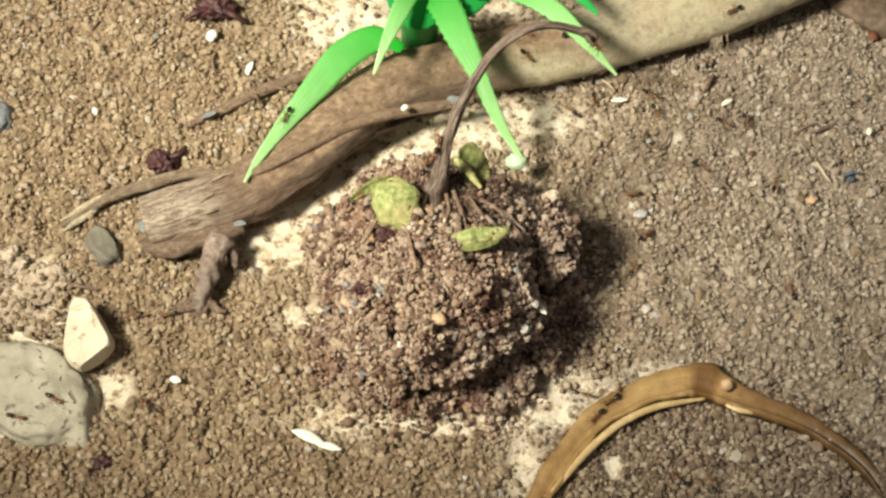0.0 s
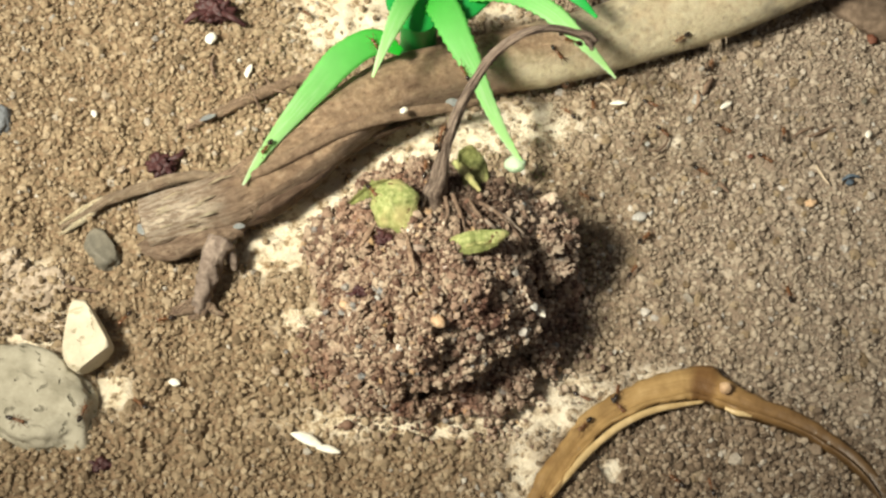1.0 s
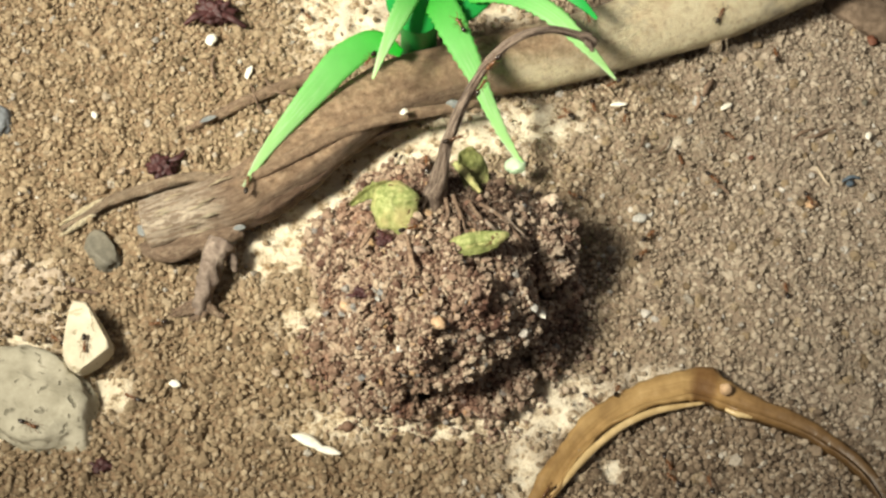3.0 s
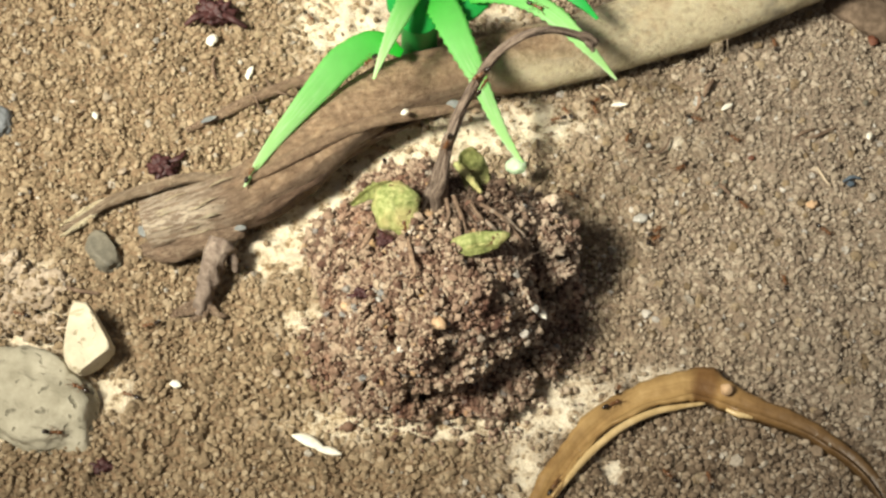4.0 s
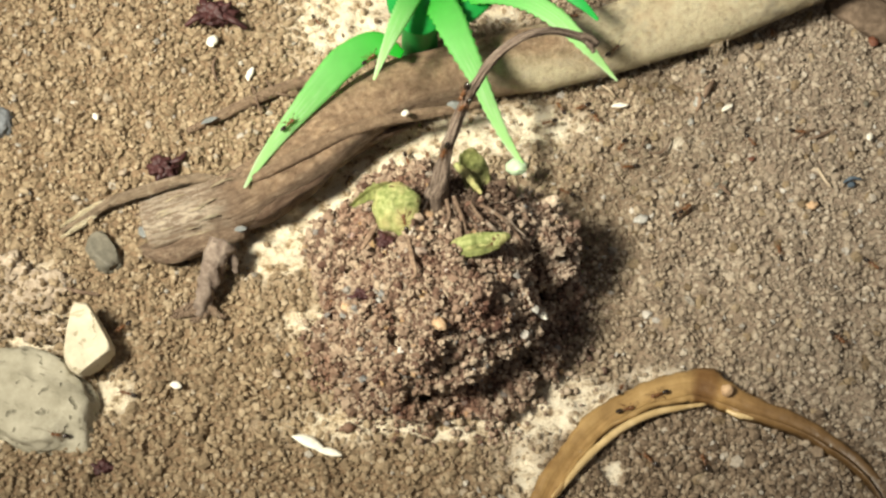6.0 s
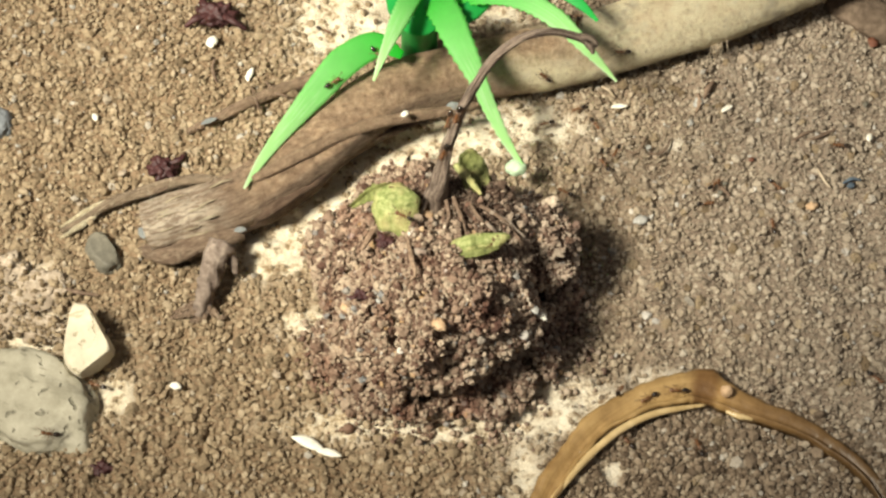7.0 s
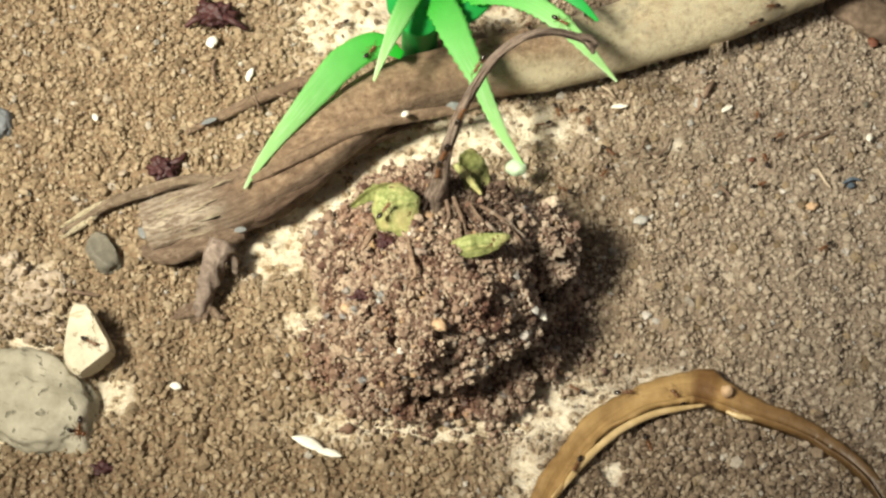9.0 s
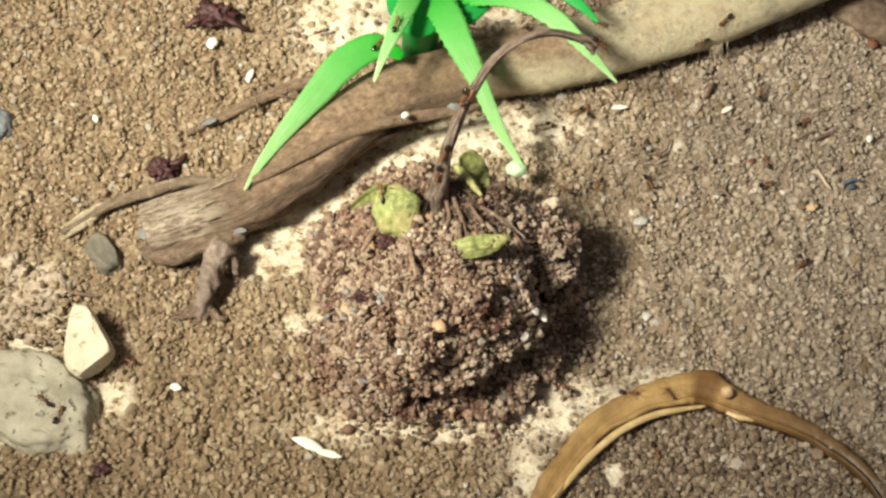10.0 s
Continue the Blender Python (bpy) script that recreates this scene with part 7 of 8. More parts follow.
    ant_walk(ant_at(), [
        (0.00, pose(-0.04753, -0.01539, 0.00122, 0, -0, -170)), (5.70, pose(-0.05434, -0.01661, 0.00122, 0, -0, -153)), (6.80, pose(-0.05737, -0.01818, 0.00122, 0, -0, -101)),
        (7.20, pose(-0.05806, -0.02162, 0.00636, -4, 11, -140)), (7.40, pose(-0.05906, -0.02244, 0.00609, -3, 12, -138)), (7.60, pose(-0.06085, -0.02408, 0.00553, 1, 14, -121)),
        (7.70, pose(-0.06127, -0.02477, 0.00532, 11, 9, -79)), (7.80, pose(-0.06170, -0.02546, 0.00512, 15, -1, -38)), (7.85, pose(-0.06133, -0.02575, 0.00511, 12, -11, 5)),
        (7.90, pose(-0.06095, -0.02603, 0.00510, 3, -16, 49)), (7.95, pose(-0.06058, -0.02632, 0.00509, -8, -14, 95)), (8.00, pose(-0.06021, -0.02661, 0.00508, -14, -5, 138)),
        (8.20, pose(-0.06122, -0.02568, 0.00515, -13, -7, 118)), (8.40, pose(-0.06228, -0.02365, 0.00538, -10, -10, 94)), (8.50, pose(-0.06243, -0.02179, 0.00572, 4, -13, 32)),
        (8.60, pose(-0.06257, -0.01992, 0.00606, 14, -2, -28)), (8.80, pose(-0.06149, -0.02050, 0.00612, 13, -1, -34)), (9.00, pose(-0.05933, -0.02193, 0.00615, 13, -1, -29)),
        (9.10, pose(-0.05875, -0.02224, 0.00616, 5, -12, 39)), (9.20, pose(-0.05817, -0.02256, 0.00617, -9, -8, 109)), (9.30, pose(-0.05803, -0.02171, 0.00369, -2, -7, 41)),
        (9.40, pose(-0.05789, -0.02085, 0.00122, -0, -0, -26)), (10.00, pose(-0.05402, -0.02277, 0.00122, -0, -0, -26)),
    ])
    ant_walk(ant_at(), [
        (0.00, pose(-0.01340, -0.00613, 0.02331, -11, -51, 13)), (0.60, pose(-0.01248, -0.00591, 0.02446, 21, -45, -37)), (1.20, pose(-0.01027, -0.00843, 0.03015, 37, 6, -57)),
        (1.60, pose(-0.00929, -0.00938, 0.02960, 61, 8, -3)), (2.00, pose(-0.00663, -0.01411, 0.03179, 22, 28, -11)), (2.40, pose(-0.00581, -0.01429, 0.03143, 28, 36, -52)),
        (2.70, pose(-0.00526, -0.01487, 0.03067, 31, 61, -33)), (2.88, pose(-0.00542, -0.01495, 0.03058, 62, 31, 8)), (3.05, pose(-0.00557, -0.01503, 0.03049, 67, -4, 27)),
        (3.22, pose(-0.00573, -0.01511, 0.03040, 59, -40, 48)), (3.40, pose(-0.00588, -0.01519, 0.03031, 14, -65, 102)), (6.30, pose(-0.00614, -0.01435, 0.03143, 5, -44, 109)),
        (6.80, pose(-0.00590, -0.01384, 0.03176, -14, -27, 103)), (7.00, pose(-0.00612, -0.01366, 0.03183, -18, -21, 164)), (7.20, pose(-0.00740, -0.01320, 0.03209, -25, -4, 148)),
        (7.40, pose(-0.00836, -0.01222, 0.03148, -21, 23, 135)), (7.80, pose(-0.00890, -0.01219, 0.03114, -20, 29, 133)), (8.90, pose(-0.00904, -0.01231, 0.03104, -22, -10, 72)),
        (9.20, pose(-0.00908, -0.01234, 0.03102, 15, -28, -1)), (9.30, pose(-0.00864, -0.01236, 0.03132, -32, -22, 70)), (9.40, pose(-0.00820, -0.01238, 0.03161, -48, 19, 120)),
        (9.70, pose(-0.00934, -0.00918, 0.02992, -23, -36, 105)), (10.00, pose(-0.00955, -0.00829, 0.03048, -20, -32, 103)),
    ])
    ant_walk(ant_at(), [
        (0.00, pose(-0.00135, -0.00556, 0.03373, -10, -66, 22)), (0.40, pose(-0.00087, -0.00536, 0.03499, -6, -67, 50)), (0.80, pose(-0.00030, -0.00465, 0.03738, -13, -63, 54)),
        (1.20, pose(-0.00001, -0.00426, 0.03829, -21, -61, 53)), (2.00, pose(0.00059, -0.00466, 0.03836, 28, -73, 3)), (2.35, pose(0.00109, -0.00450, 0.03918, 49, -63, 23)),
        (2.70, pose(0.00159, -0.00435, 0.03999, 71, -55, 44)), (2.98, pose(0.00144, -0.00441, 0.03986, 93, -18, 15)), (3.25, pose(0.00130, -0.00448, 0.03973, 96, 24, 0)),
        (3.52, pose(0.00115, -0.00454, 0.03960, 80, 63, -27)), (3.80, pose(0.00101, -0.00461, 0.03947, -28, 65, -144)), (6.00, pose(0.00043, -0.00489, 0.03761, -29, 66, -145)),
        (10.00, pose(0.00030, -0.00499, 0.03735, -32, 58, -133)),
    ])
    ant_walk(ant_at(), [
        (0.00, pose(-0.00293, -0.00325, 0.02840, 3, -11, 76)), (3.00, pose(-0.00255, -0.00163, 0.02810, -0, -11, 92)), (5.00, pose(-0.00308, 0.01901, 0.00102, 0, -0, 91)),
        (5.50, pose(-0.00296, 0.01898, 0.00102, 0, -0, 91)), (8.00, pose(-0.00298, 0.01915, 0.00102, 0, -0, 91)), (8.60, pose(-0.00244, 0.01894, 0.00102, 0, -0, 91)),
        (9.40, pose(-0.00276, 0.01895, 0.00102, 0, -0, 91)), (10.00, pose(-0.00292, 0.01903, 0.00102, 0, -0, 91)),
    ])
    ant_walk(ant_at(), [
        (0.00, pose(-0.01484, 0.00672, 0.00122, 0, -0, 66)), (1.20, pose(-0.01072, 0.01585, 0.00122, 0, -0, 57)), (1.50, pose(-0.01021, 0.01664, 0.00122, 0, -0, 99)),
        (1.80, pose(-0.00970, 0.01742, 0.00122, 0, -0, 141)), (2.10, pose(-0.00919, 0.01821, 0.00122, 0, -0, -178)), (2.40, pose(-0.00868, 0.01900, 0.00122, 0, -0, -136)),
        (3.80, pose(-0.01027, 0.01747, 0.00122, 0, 0, -95)), (4.10, pose(-0.01061, 0.01714, 0.00122, 0, 0, -54)), (4.25, pose(-0.01078, 0.01698, 0.00122, 0, 0, -13)),
        (4.40, pose(-0.01095, 0.01681, 0.00122, 0, -0, 28)), (5.70, pose(-0.00761, 0.01857, 0.00122, 0, 0, -22)), (6.00, pose(-0.00683, 0.01897, 0.00122, -0, -0, -71)),
        (7.50, pose(-0.00632, 0.01750, 0.00122, 0, 0, -115)), (7.80, pose(-0.00622, 0.01720, 0.00122, 0, -0, -159)), (8.20, pose(-0.00918, 0.01605, 0.00122, 0, -0, -159)),
        (9.20, pose(-0.00988, 0.01569, 0.00122, 0, -0, -153)), (10.00, pose(-0.01096, 0.01515, 0.00122, 0, -0, -153)),
    ])
    ant_walk(ant_at(), [
        (0.00, pose(0.05745, 0.02666, 0.00122, -0, -0, -81)), (0.40, pose(0.05808, 0.02279, 0.00122, -0, -0, -59)), (0.80, pose(0.05964, 0.02022, 0.00122, -0, -0, -65)),
        (1.20, pose(0.06092, 0.01745, 0.00122, -0, -0, -12)), (2.00, pose(0.06440, 0.01668, 0.00122, -0, -0, -90)), (2.40, pose(0.06441, 0.01518, 0.00122, -0, -0, -62)),
        (2.70, pose(0.06580, 0.01253, 0.00122, -0, -0, -73)), (3.80, pose(0.06828, 0.00427, 0.00122, -0, -0, -47)), (6.00, pose(0.07605, -0.00395, 0.00122, -0, -0, -42)),
        (10.00, pose(0.08468, -0.01167, 0.00122, -0, -0, -42)),
    ])
    ant_walk(ant_at(), [
        (0.00, pose(0.03505, 0.00970, 0.00122, 0, -0, -180)), (0.40, pose(0.03080, 0.00968, 0.00122, 0, -0, 178)), (0.90, pose(0.02673, 0.00979, 0.00122, 0, -0, 149)),
        (10.00, pose(0.02247, 0.01234, 0.00122, 0, -0, 149)),
    ])
    ant_walk(ant_at(), [
        (0.00, pose(0.06105, 0.01197, 0.00122, 0, -0, 72)), (0.80, pose(0.06402, 0.02127, 0.00122, 0, -0, 82)), (1.20, pose(0.06481, 0.02693, 0.00122, 0, -0, 87)),
        (1.60, pose(0.06510, 0.03313, 0.00122, 0, -0, 87)), (2.20, pose(0.06556, 0.04106, 0.00122, 0, -0, 94)), (10.00, pose(0.06487, 0.05060, 0.00122, 0, -0, 94)),
    ])
    ant_walk(ant_at(), [
        (0.00, pose(0.04057, 0.02895, 0.00122, -0, -0, -70)), (1.60, pose(0.04276, 0.02299, 0.00122, -0, -0, -45)), (2.00, pose(0.04363, 0.02213, 0.00122, -0, -0, -76)),
        (2.70, pose(0.04408, 0.02036, 0.00122, -0, -0, -78)), (3.80, pose(0.04484, 0.01668, 0.00122, -0, -0, -78)), (3.95, pose(0.04465, 0.01694, 0.00122, 0, 0, -124)),
        (4.10, pose(0.04445, 0.01720, 0.00122, 0, -0, -169)), (4.40, pose(0.04178, 0.01668, 0.00122, 0, -0, 174)), (4.70, pose(0.03927, 0.01694, 0.00122, 0, -0, 174)),
        (5.00, pose(0.03842, 0.01681, 0.00122, 0, -0, 166)), (5.30, pose(0.03671, 0.01722, 0.00122, 0, -0, 175)), (5.70, pose(0.03563, 0.01732, 0.00122, 0, -0, -173)),
        (6.80, pose(0.03126, 0.01680, 0.00122, 0, -0, 140)), (7.00, pose(0.03016, 0.01772, 0.00122, 0, -0, 119)), (7.60, pose(0.02825, 0.02110, 0.00122, 0, -0, 93)),
        (10.00, pose(0.02768, 0.03073, 0.00122, 0, -0, 93)),
    ])
    ant_walk(ant_at(), [
        (0.00, pose(0.04789, 0.01578, 0.00122, -0, -0, -32)), (3.60, pose(0.05137, 0.01360, 0.00122, -0, -0, -55)), (3.80, pose(0.05270, 0.01171, 0.00122, -0, -0, -56)),
        (4.10, pose(0.05552, 0.00747, 0.00122, -0, -0, -54)), (4.40, pose(0.05868, 0.00305, 0.00122, -0, -0, -58)), (4.70, pose(0.06097, -0.00057, 0.00122, -0, -0, -70)),
        (5.20, pose(0.06350, -0.00763, 0.00122, -0, -0, -69)), (6.00, pose(0.06774, -0.01878, 0.00122, -0, -0, -47)), (8.00, pose(0.07760, -0.02939, 0.00122, -0, -0, -43)),
        (10.00, pose(0.08395, -0.03541, 0.00122, -0, -0, -43)),
    ])
    ant_walk(ant_at(), [
        (0.00, pose(0.03367, -0.00624, 0.00122, 0, -0, 66)), (3.40, pose(0.03617, -0.00059, 0.00122, 0, -0, 41)), (3.80, pose(0.03786, 0.00087, 0.00122, 0, -0, 41)),
        (4.70, pose(0.03721, 0.00051, 0.00122, 0, -0, 10)), (5.00, pose(0.03990, 0.00099, 0.00122, 0, -0, 58)), (5.30, pose(0.04149, 0.00356, 0.00122, 0, -0, 124)),
        (5.40, pose(0.04102, 0.00425, 0.00122, 0, -0, 84)), (5.50, pose(0.04056, 0.00494, 0.00122, 0, -0, 43)), (5.70, pose(0.04179, 0.00610, 0.00122, 0, -0, 40)),
        (6.60, pose(0.04738, 0.01080, 0.00122, 0, -0, 43)), (7.60, pose(0.05436, 0.01720, 0.00122, 0, -0, 37)), (10.00, pose(0.06847, 0.02801, 0.00122, 0, -0, 37)),
    ])
    ant_walk(ant_at(), [
        (0.00, pose(0.05322, 0.02626, 0.00122, -0, -0, -35)), (5.80, pose(0.05712, 0.02349, 0.00122, -0, -0, -56)), (6.80, pose(0.06095, 0.01771, 0.00122, -0, -0, -88)),
        (7.00, pose(0.06114, 0.01336, 0.00122, -0, -0, -49)), (7.20, pose(0.06268, 0.01159, 0.00122, -0, -0, -55)), (7.40, pose(0.06381, 0.00996, 0.00122, -0, -0, -38)),
        (7.60, pose(0.06587, 0.00834, 0.00122, -0, -0, -57)), (7.80, pose(0.06756, 0.00574, 0.00122, -0, -0, -45)), (8.00, pose(0.06926, 0.00402, 0.00122, -0, -0, -48)),
        (8.20, pose(0.07132, 0.00171, 0.00122, 0, -0, -116)), (8.60, pose(0.07091, 0.00086, 0.00122, 0, -0, -156)), (9.00, pose(0.06849, -0.00020, 0.00122, 0, -0, -143)),
        (10.00, pose(0.06404, -0.00355, 0.00122, 0, -0, -143)),
    ])
    ant_walk(ant_at(), [
        (0.00, pose(0.06110, -0.01086, 0.00122, 0, -0, 97)), (5.80, pose(0.06008, -0.00282, 0.00122, 0, -0, 91)), (6.80, pose(0.06002, 0.00316, 0.00122, 0, -0, 109)),
        (7.00, pose(0.05973, 0.00402, 0.00122, 0, -0, 93)), (7.40, pose(0.05954, 0.00734, 0.00122, 0, -0, 84)), (7.80, pose(0.06000, 0.01184, 0.00122, 0, -0, 90)),
        (8.20, pose(0.06002, 0.01476, 0.00122, 0, -0, 98)), (8.60, pose(0.05954, 0.01823, 0.00122, 0, -0, 98)), (9.00, pose(0.06021, 0.01876, 0.00122, 0, -0, 98)),
        (10.00, pose(0.06049, 0.01862, 0.00122, 0, -0, 98)),
    ])
    ant_walk(ant_at(), [
        (0.00, pose(0.03622, 0.00087, 0.00122, 0, -0, 43)), (6.00, pose(0.04281, 0.00692, 0.00122, 0, -0, 36)), (6.40, pose(0.04491, 0.00843, 0.00122, 0, 0, -3)),
        (6.80, pose(0.04700, 0.00995, 0.00122, -0, -0, -42)), (7.00, pose(0.04795, 0.00908, 0.00122, 0, -0, 7)), (7.60, pose(0.05194, 0.00958, 0.00122, 0, -0, 14)),
        (8.00, pose(0.05397, 0.01008, 0.00122, 0, -0, 28)), (8.40, pose(0.05629, 0.01133, 0.00122, 0, -0, 46)), (9.00, pose(0.05816, 0.01324, 0.00122, 0, -0, 20)),
        (9.40, pose(0.05907, 0.01357, 0.00122, 0, -0, 20)), (10.00, pose(0.05956, 0.01373, 0.00122, 0, -0, 20)),
    ])
    ant_walk(ant_at(), [
        (0.00, pose(0.02886, 0.03168, 0.00122, 0, -0, -90)), (8.60, pose(0.02883, 0.02374, 0.00122, -0, -0, -52)), (9.00, pose(0.03088, 0.02111, 0.00122, -0, -0, -43)),
        (9.20, pose(0.03280, 0.01931, 0.00122, -0, -0, -34)), (9.40, pose(0.03583, 0.01729, 0.00122, -0, -0, -40)), (9.70, pose(0.03681, 0.01647, 0.00122, -0, -0, -63)),
        (10.00, pose(0.03796, 0.01425, 0.00122, -0, -0, -63)),
    ])
    ant_walk(ant_at(), [
        (0.00, pose(0.03981, 0.03305, 0.00122, -0, -0, -35)), (3.80, pose(0.04647, 0.02842, 0.00122, -0, -0, -14)), (4.40, pose(0.05077, 0.02735, 0.00122, -0, -0, -35)),
        (4.70, pose(0.05247, 0.02614, 0.00122, 0, -0, 11)), (5.00, pose(0.05379, 0.02641, 0.00122, 0, -0, 10)), (5.30, pose(0.05701, 0.02696, 0.00122, -0, -0, -4)),
        (5.70, pose(0.06263, 0.02652, 0.00122, -0, -0, -15)), (6.30, pose(0.07116, 0.02430, 0.00122, -0, -0, -5)), (6.50, pose(0.07428, 0.02401, 0.00122, 0, 0, -66)),
        (6.70, pose(0.07741, 0.02372, 0.00122, 0, -0, -127)), (6.90, pose(0.07621, 0.02215, 0.00122, 0, -0, 173)), (7.20, pose(0.07203, 0.02268, 0.00122, 0, -0, -167)),
        (7.60, pose(0.06817, 0.02176, 0.00122, 0, -0, -175)), (7.80, pose(0.06505, 0.02150, 0.00122, 0, -0, -180)), (8.20, pose(0.06203, 0.02149, 0.00122, 0, -0, 139)),
        (8.40, pose(0.06054, 0.02281, 0.00122, 0, -0, 109)), (8.60, pose(0.05991, 0.02466, 0.00122, 0, -0, 136)), (8.80, pose(0.05850, 0.02601, 0.00122, 0, -0, 66)),
        (9.00, pose(0.05973, 0.02871, 0.00122, 0, -0, 76)), (9.20, pose(0.05999, 0.02968, 0.00122, 0, -0, 76)), (10.00, pose(0.06123, 0.03486, 0.00122, 0, -0, 76)),
    ])
    ant_walk(ant_at(), [
        (0.00, pose(0.02917, -0.03106, 0.00314, 0, 3, 77)), (4.00, pose(0.02943, -0.02997, 0.00272, -29, 32, 70)), (5.00, pose(0.02981, -0.02976, 0.00273, -33, 33, 69)),
        (8.50, pose(0.02967, -0.03020, 0.00305, -45, 7, 36)), (8.80, pose(0.02966, -0.03024, 0.00308, -41, -22, 7)), (9.20, pose(0.03069, -0.03033, 0.00321, -4, -2, -5)),
        (10.00, pose(0.03086, -0.03003, 0.00319, -4, -2, -5)),
    ])
    ant_walk(ant_at(), [
        (0.00, pose(0.02784, -0.03271, 0.00312, 2, -1, -150)), (0.10, pose(0.02765, -0.03282, 0.00312, 2, -2, -105)), (0.20, pose(0.02746, -0.03293, 0.00312, -0, -3, -61)),
        (0.30, pose(0.02727, -0.03304, 0.00312, -1, -2, -16)), (0.40, pose(0.02708, -0.03315, 0.00313, -2, -0, 29)), (0.80, pose(0.02791, -0.03270, 0.00312, -2, -1, -16)),
        (1.20, pose(0.03014, -0.03334, 0.00258, -3, 19, -69)), (1.60, pose(0.03068, -0.03451, 0.00380, 12, 33, -52)), (2.00, pose(0.03214, -0.03605, 0.00122, -0, -0, -53)),
        (3.00, pose(0.03670, -0.04201, 0.00122, -0, -0, -70)), (4.00, pose(0.03952, -0.04975, 0.00122, -0, -0, -77)), (10.00, pose(0.04074, -0.05492, 0.00122, -0, -0, -77)),
    ])
    ant_walk(ant_at(), [
        (0.00, pose(0.02521, -0.03514, 0.00295, -23, 4, -137)), (0.40, pose(0.02396, -0.03636, 0.00291, -22, -0, -135)), (1.20, pose(0.02344, -0.03637, 0.00300, 1, 3, -135)),
        (1.60, pose(0.02309, -0.03693, 0.00295, -20, 11, -117)), (2.00, pose(0.02237, -0.03837, 0.00265, -21, 9, -120)), (2.40, pose(0.02039, -0.04191, 0.00219, -21, 6, -115)),
        (2.70, pose(0.01886, -0.04527, 0.00183, -22, 3, -119)), (3.20, pose(0.01702, -0.04850, 0.00154, -23, 1, -121)), (10.00, pose(0.01301, -0.05491, 0.00122, 0, -0, -122)),
    ])
    ant_walk(ant_at(), [
        (0.00, pose(0.02334, -0.03056, 0.00122, -0, -0, -12)), (3.40, pose(0.02546, -0.03099, 0.00122, -0, -0, -48)), (3.80, pose(0.02717, -0.03291, 0.00312, -2, -0, 26)),
        (4.10, pose(0.02802, -0.03250, 0.00312, -2, -4, 26)), (4.40, pose(0.02830, -0.03251, 0.00314, 2, -4, -22)), (4.70, pose(0.02956, -0.03300, 0.00278, 19, 4, 16)),
        (5.00, pose(0.03274, -0.03208, 0.00260, 19, -2, 28)), (5.30, pose(0.03576, -0.03056, 0.00292, 15, -9, 29)), (5.50, pose(0.03748, -0.02960, 0.00318, 16, -6, 30)),
        (5.55, pose(0.03736, -0.02966, 0.00317, 8, -15, 72)), (5.60, pose(0.03723, -0.02972, 0.00315, -4, -16, 115)), (5.65, pose(0.03711, -0.02979, 0.00314, -14, -8, 158)),
        (5.70, pose(0.03699, -0.02985, 0.00313, -16, 3, -161)), (6.80, pose(0.03449, -0.03069, 0.00292, -18, 3, -161)), (7.40, pose(0.03382, -0.03088, 0.00290, -7, 18, -103)),
        (8.00, pose(0.03302, -0.03407, 0.00122, -0, -0, -71)), (10.00, pose(0.03487, -0.03946, 0.00122, -0, -0, -71)),
    ])
    ant_walk(ant_at(), [
        (0.00, pose(0.01580, -0.05063, 0.00148, -70, -11, 66)), (3.80, pose(0.01781, -0.04727, 0.00205, -65, -13, 54)), (4.40, pose(0.01940, -0.04510, 0.00266, -63, 3, 67)),
        (4.70, pose(0.02084, -0.04241, 0.00235, -66, -20, 49)), (5.00, pose(0.02291, -0.04050, 0.00321, -57, -6, 46)), (5.30, pose(0.02451, -0.03892, 0.00340, 19, 3, 53)),
        (5.40, pose(0.02520, -0.03796, 0.00325, -20, 9, 57)), (5.50, pose(0.02589, -0.03699, 0.00311, -60, 17, 56)), (5.60, pose(0.02650, -0.03619, 0.00277, -20, 5, 49)),
        (5.70, pose(0.02711, -0.03540, 0.00242, 22, 0, 35)), (6.30, pose(0.03348, -0.03113, 0.00283, 19, -2, 14)), (6.42, pose(0.03517, -0.03072, 0.00289, 14, -13, 54)),
        (6.55, pose(0.03686, -0.03032, 0.00295, 2, -19, 97)), (6.67, pose(0.03854, -0.02991, 0.00300, -11, -14, 140)), (6.80, pose(0.04023, -0.02950, 0.00306, -17, -3, -179)),
        (7.00, pose(0.03928, -0.02952, 0.00311, -17, -2, -179)), (7.20, pose(0.03842, -0.02971, 0.00308, -17, -2, -179)), (7.40, pose(0.03801, -0.03027, 0.00294, -17, 2, -162)),
        (7.60, pose(0.03617, -0.03084, 0.00284, -16, 8, -161)), (7.80, pose(0.03407, -0.03159, 0.00265, -17, 7, -154)), (8.00, pose(0.03184, -0.03304, 0.00331, 53, 17, -163)),
        (8.20, pose(0.02949, -0.03380, 0.00254, -20, 1, -150)), (8.40, pose(0.02671, -0.03542, 0.00250, -20, 6, -132)), (8.60, pose(0.02463, -0.03776, 0.00229, -22, 4, -133)),
        (8.70, pose(0.02360, -0.03890, 0.00225, 20, -6, -121)), (8.80, pose(0.02257, -0.04005, 0.00222, 62, -22, -120)), (8.90, pose(0.02200, -0.04138, 0.00271, 16, -12, -114)),
        (9.00, pose(0.02143, -0.04272, 0.00320, -29, -2, -118)), (9.20, pose(0.02008, -0.04499, 0.00306, -34, -3, -120)), (9.40, pose(0.01888, -0.04693, 0.00308, -37, 14, -127)),
        (10.00, pose(0.01638, -0.04940, 0.00150, -24, 3, -125)),
    ])
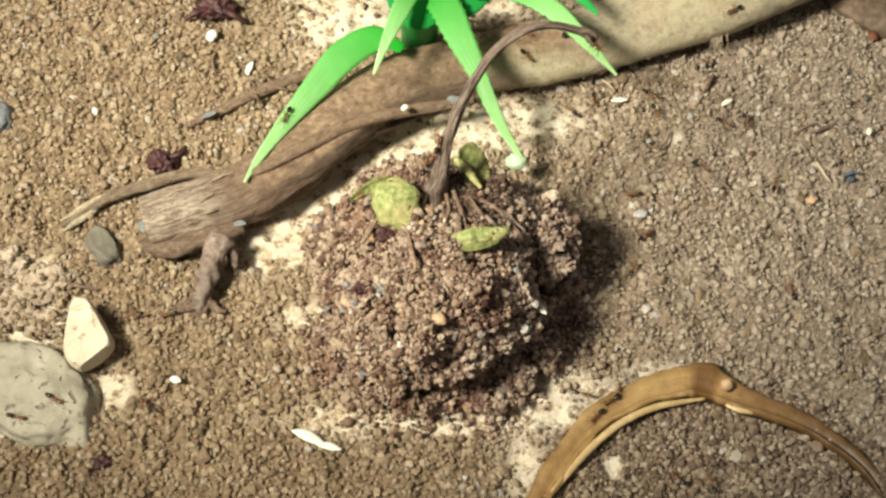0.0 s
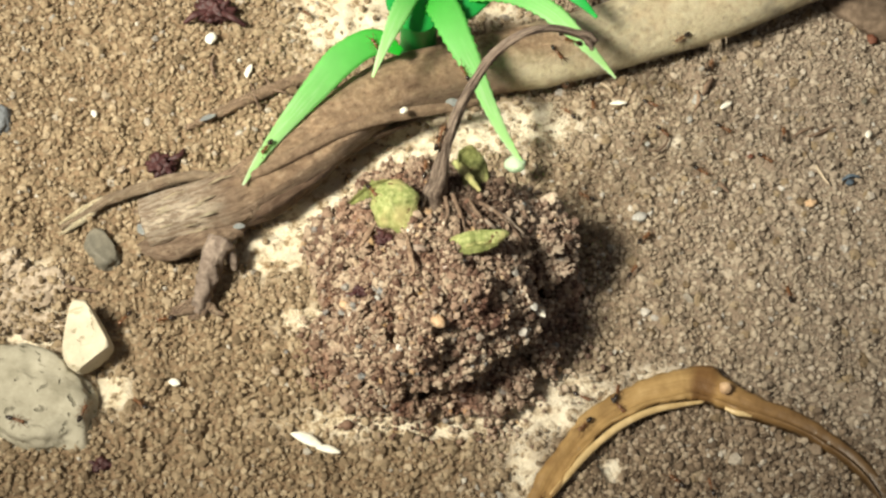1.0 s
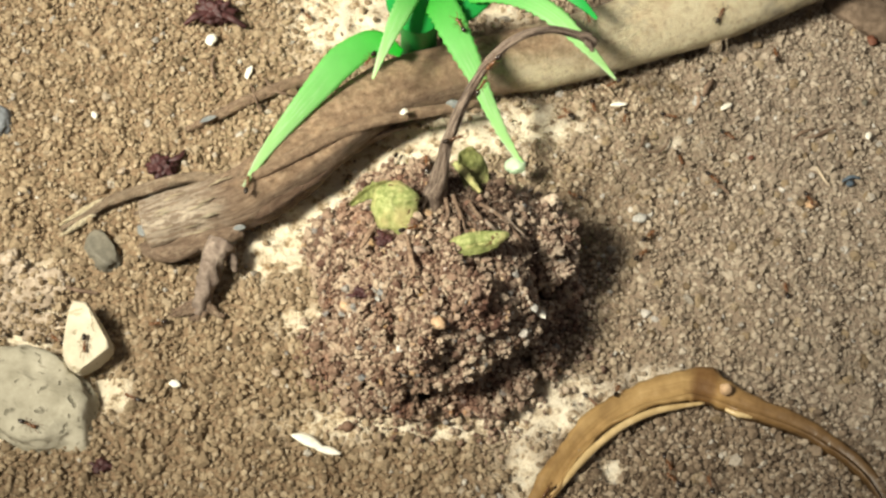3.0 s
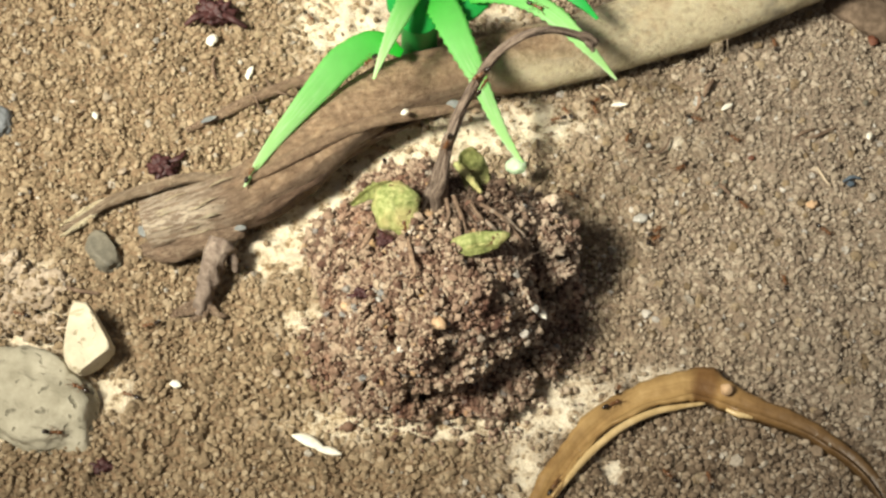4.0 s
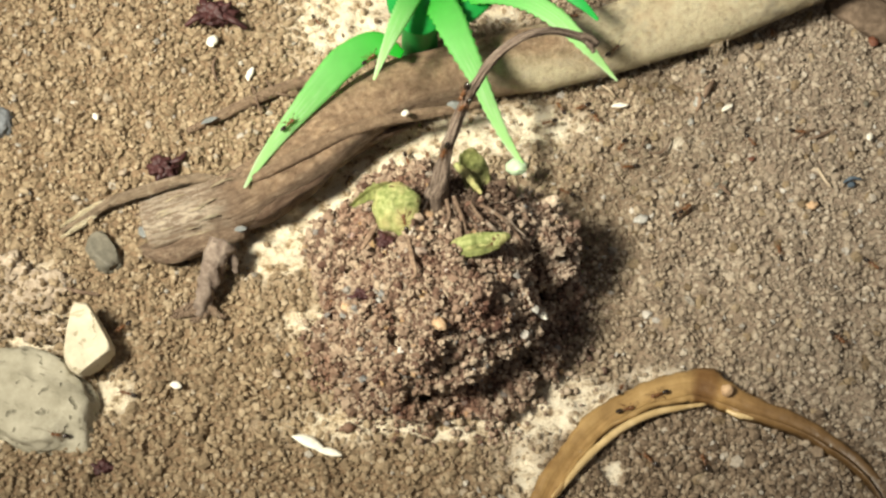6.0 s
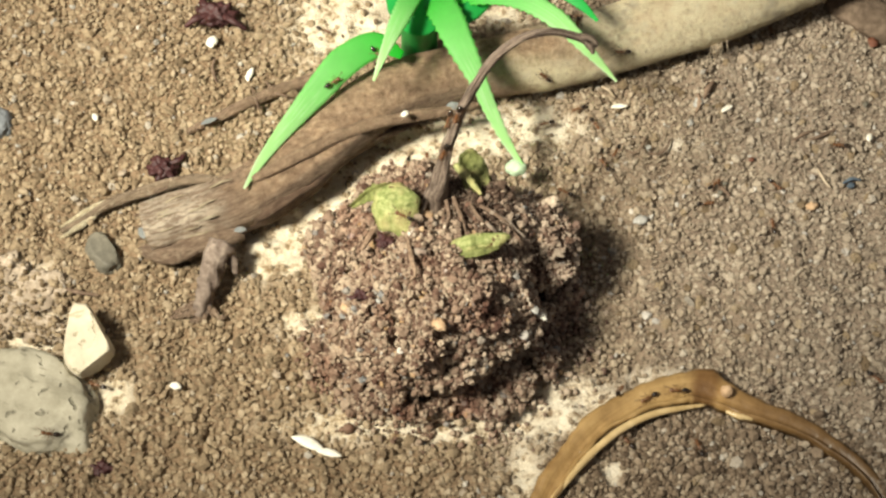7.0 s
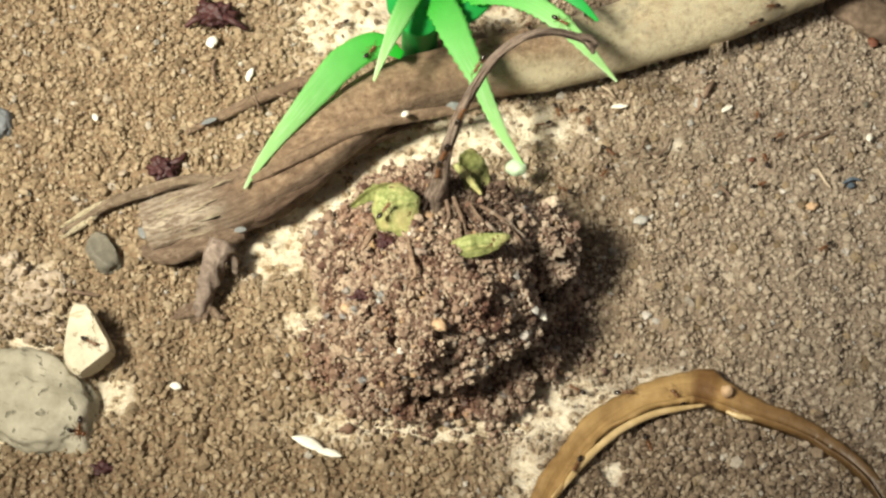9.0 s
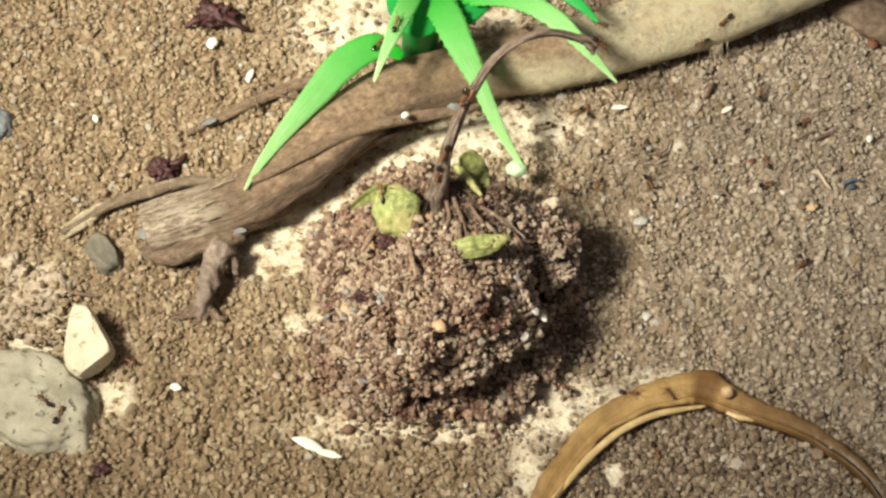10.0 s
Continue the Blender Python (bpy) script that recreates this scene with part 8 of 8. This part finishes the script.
    ant_walk(ant_at(), [
        (0.00, pose(0.03810, -0.04572, 0.00122, 0, -0, 136)), (6.40, pose(0.03294, -0.04072, 0.00122, 0, -0, 135)), (7.00, pose(0.03037, -0.03815, 0.00122, 0, -0, 129)),
        (7.40, pose(0.02865, -0.03602, 0.00122, 0, -0, 144)), (7.60, pose(0.02748, -0.03518, 0.00241, -6, -21, 133)), (7.80, pose(0.02656, -0.03421, 0.00295, -4, -23, 133)),
        (8.00, pose(0.02580, -0.03381, 0.00306, -3, -1, 111)), (8.30, pose(0.02468, -0.03065, 0.00122, 0, -0, 149)), (10.00, pose(0.02055, -0.02813, 0.00122, 0, -0, 149)),
    ])
    ant_walk(ant_at(), [
        (0.00, pose(0.04349, -0.04669, 0.00122, 0, -0, 101)), (8.00, pose(0.04133, -0.03561, 0.00122, 0, -0, 109)), (8.30, pose(0.04068, -0.03376, 0.00235, -50, 5, 158)),
        (8.60, pose(0.04003, -0.03191, 0.00348, 94, 137, 13)), (8.80, pose(0.03957, -0.03125, 0.00313, -55, 5, 172)), (9.00, pose(0.03910, -0.03060, 0.00278, -11, -14, 133)),
        (9.20, pose(0.03849, -0.03014, 0.00294, -8, -16, 133)), (9.70, pose(0.03782, -0.03015, 0.00299, -9, -15, 133)), (10.00, pose(0.03796, -0.03018, 0.00297, -9, -15, 133)),
    ])
    ant_walk(ant_at(), [
        (0.00, pose(-0.02769, 0.05458, 0.00122, -0, -0, -34)), (6.00, pose(-0.02543, 0.05308, 0.00122, -0, -0, -58)), (7.20, pose(-0.02343, 0.04993, 0.00122, 0, 0, -6)),
        (7.50, pose(-0.02293, 0.04914, 0.00122, 0, -0, 46)), (8.40, pose(-0.02108, 0.05108, 0.00122, 0, -0, 54)), (8.50, pose(-0.02073, 0.05156, 0.00122, 0, -0, 95)),
        (8.60, pose(-0.02037, 0.05204, 0.00122, 0, -0, 137)), (8.70, pose(-0.02002, 0.05252, 0.00122, 0, -0, 179)), (8.80, pose(-0.01966, 0.05301, 0.00122, 0, -0, -139)),
        (9.20, pose(-0.02135, 0.05154, 0.00122, 0, -0, -162)), (10.00, pose(-0.02417, 0.05062, 0.00122, 0, -0, -162)),
    ])


motions()
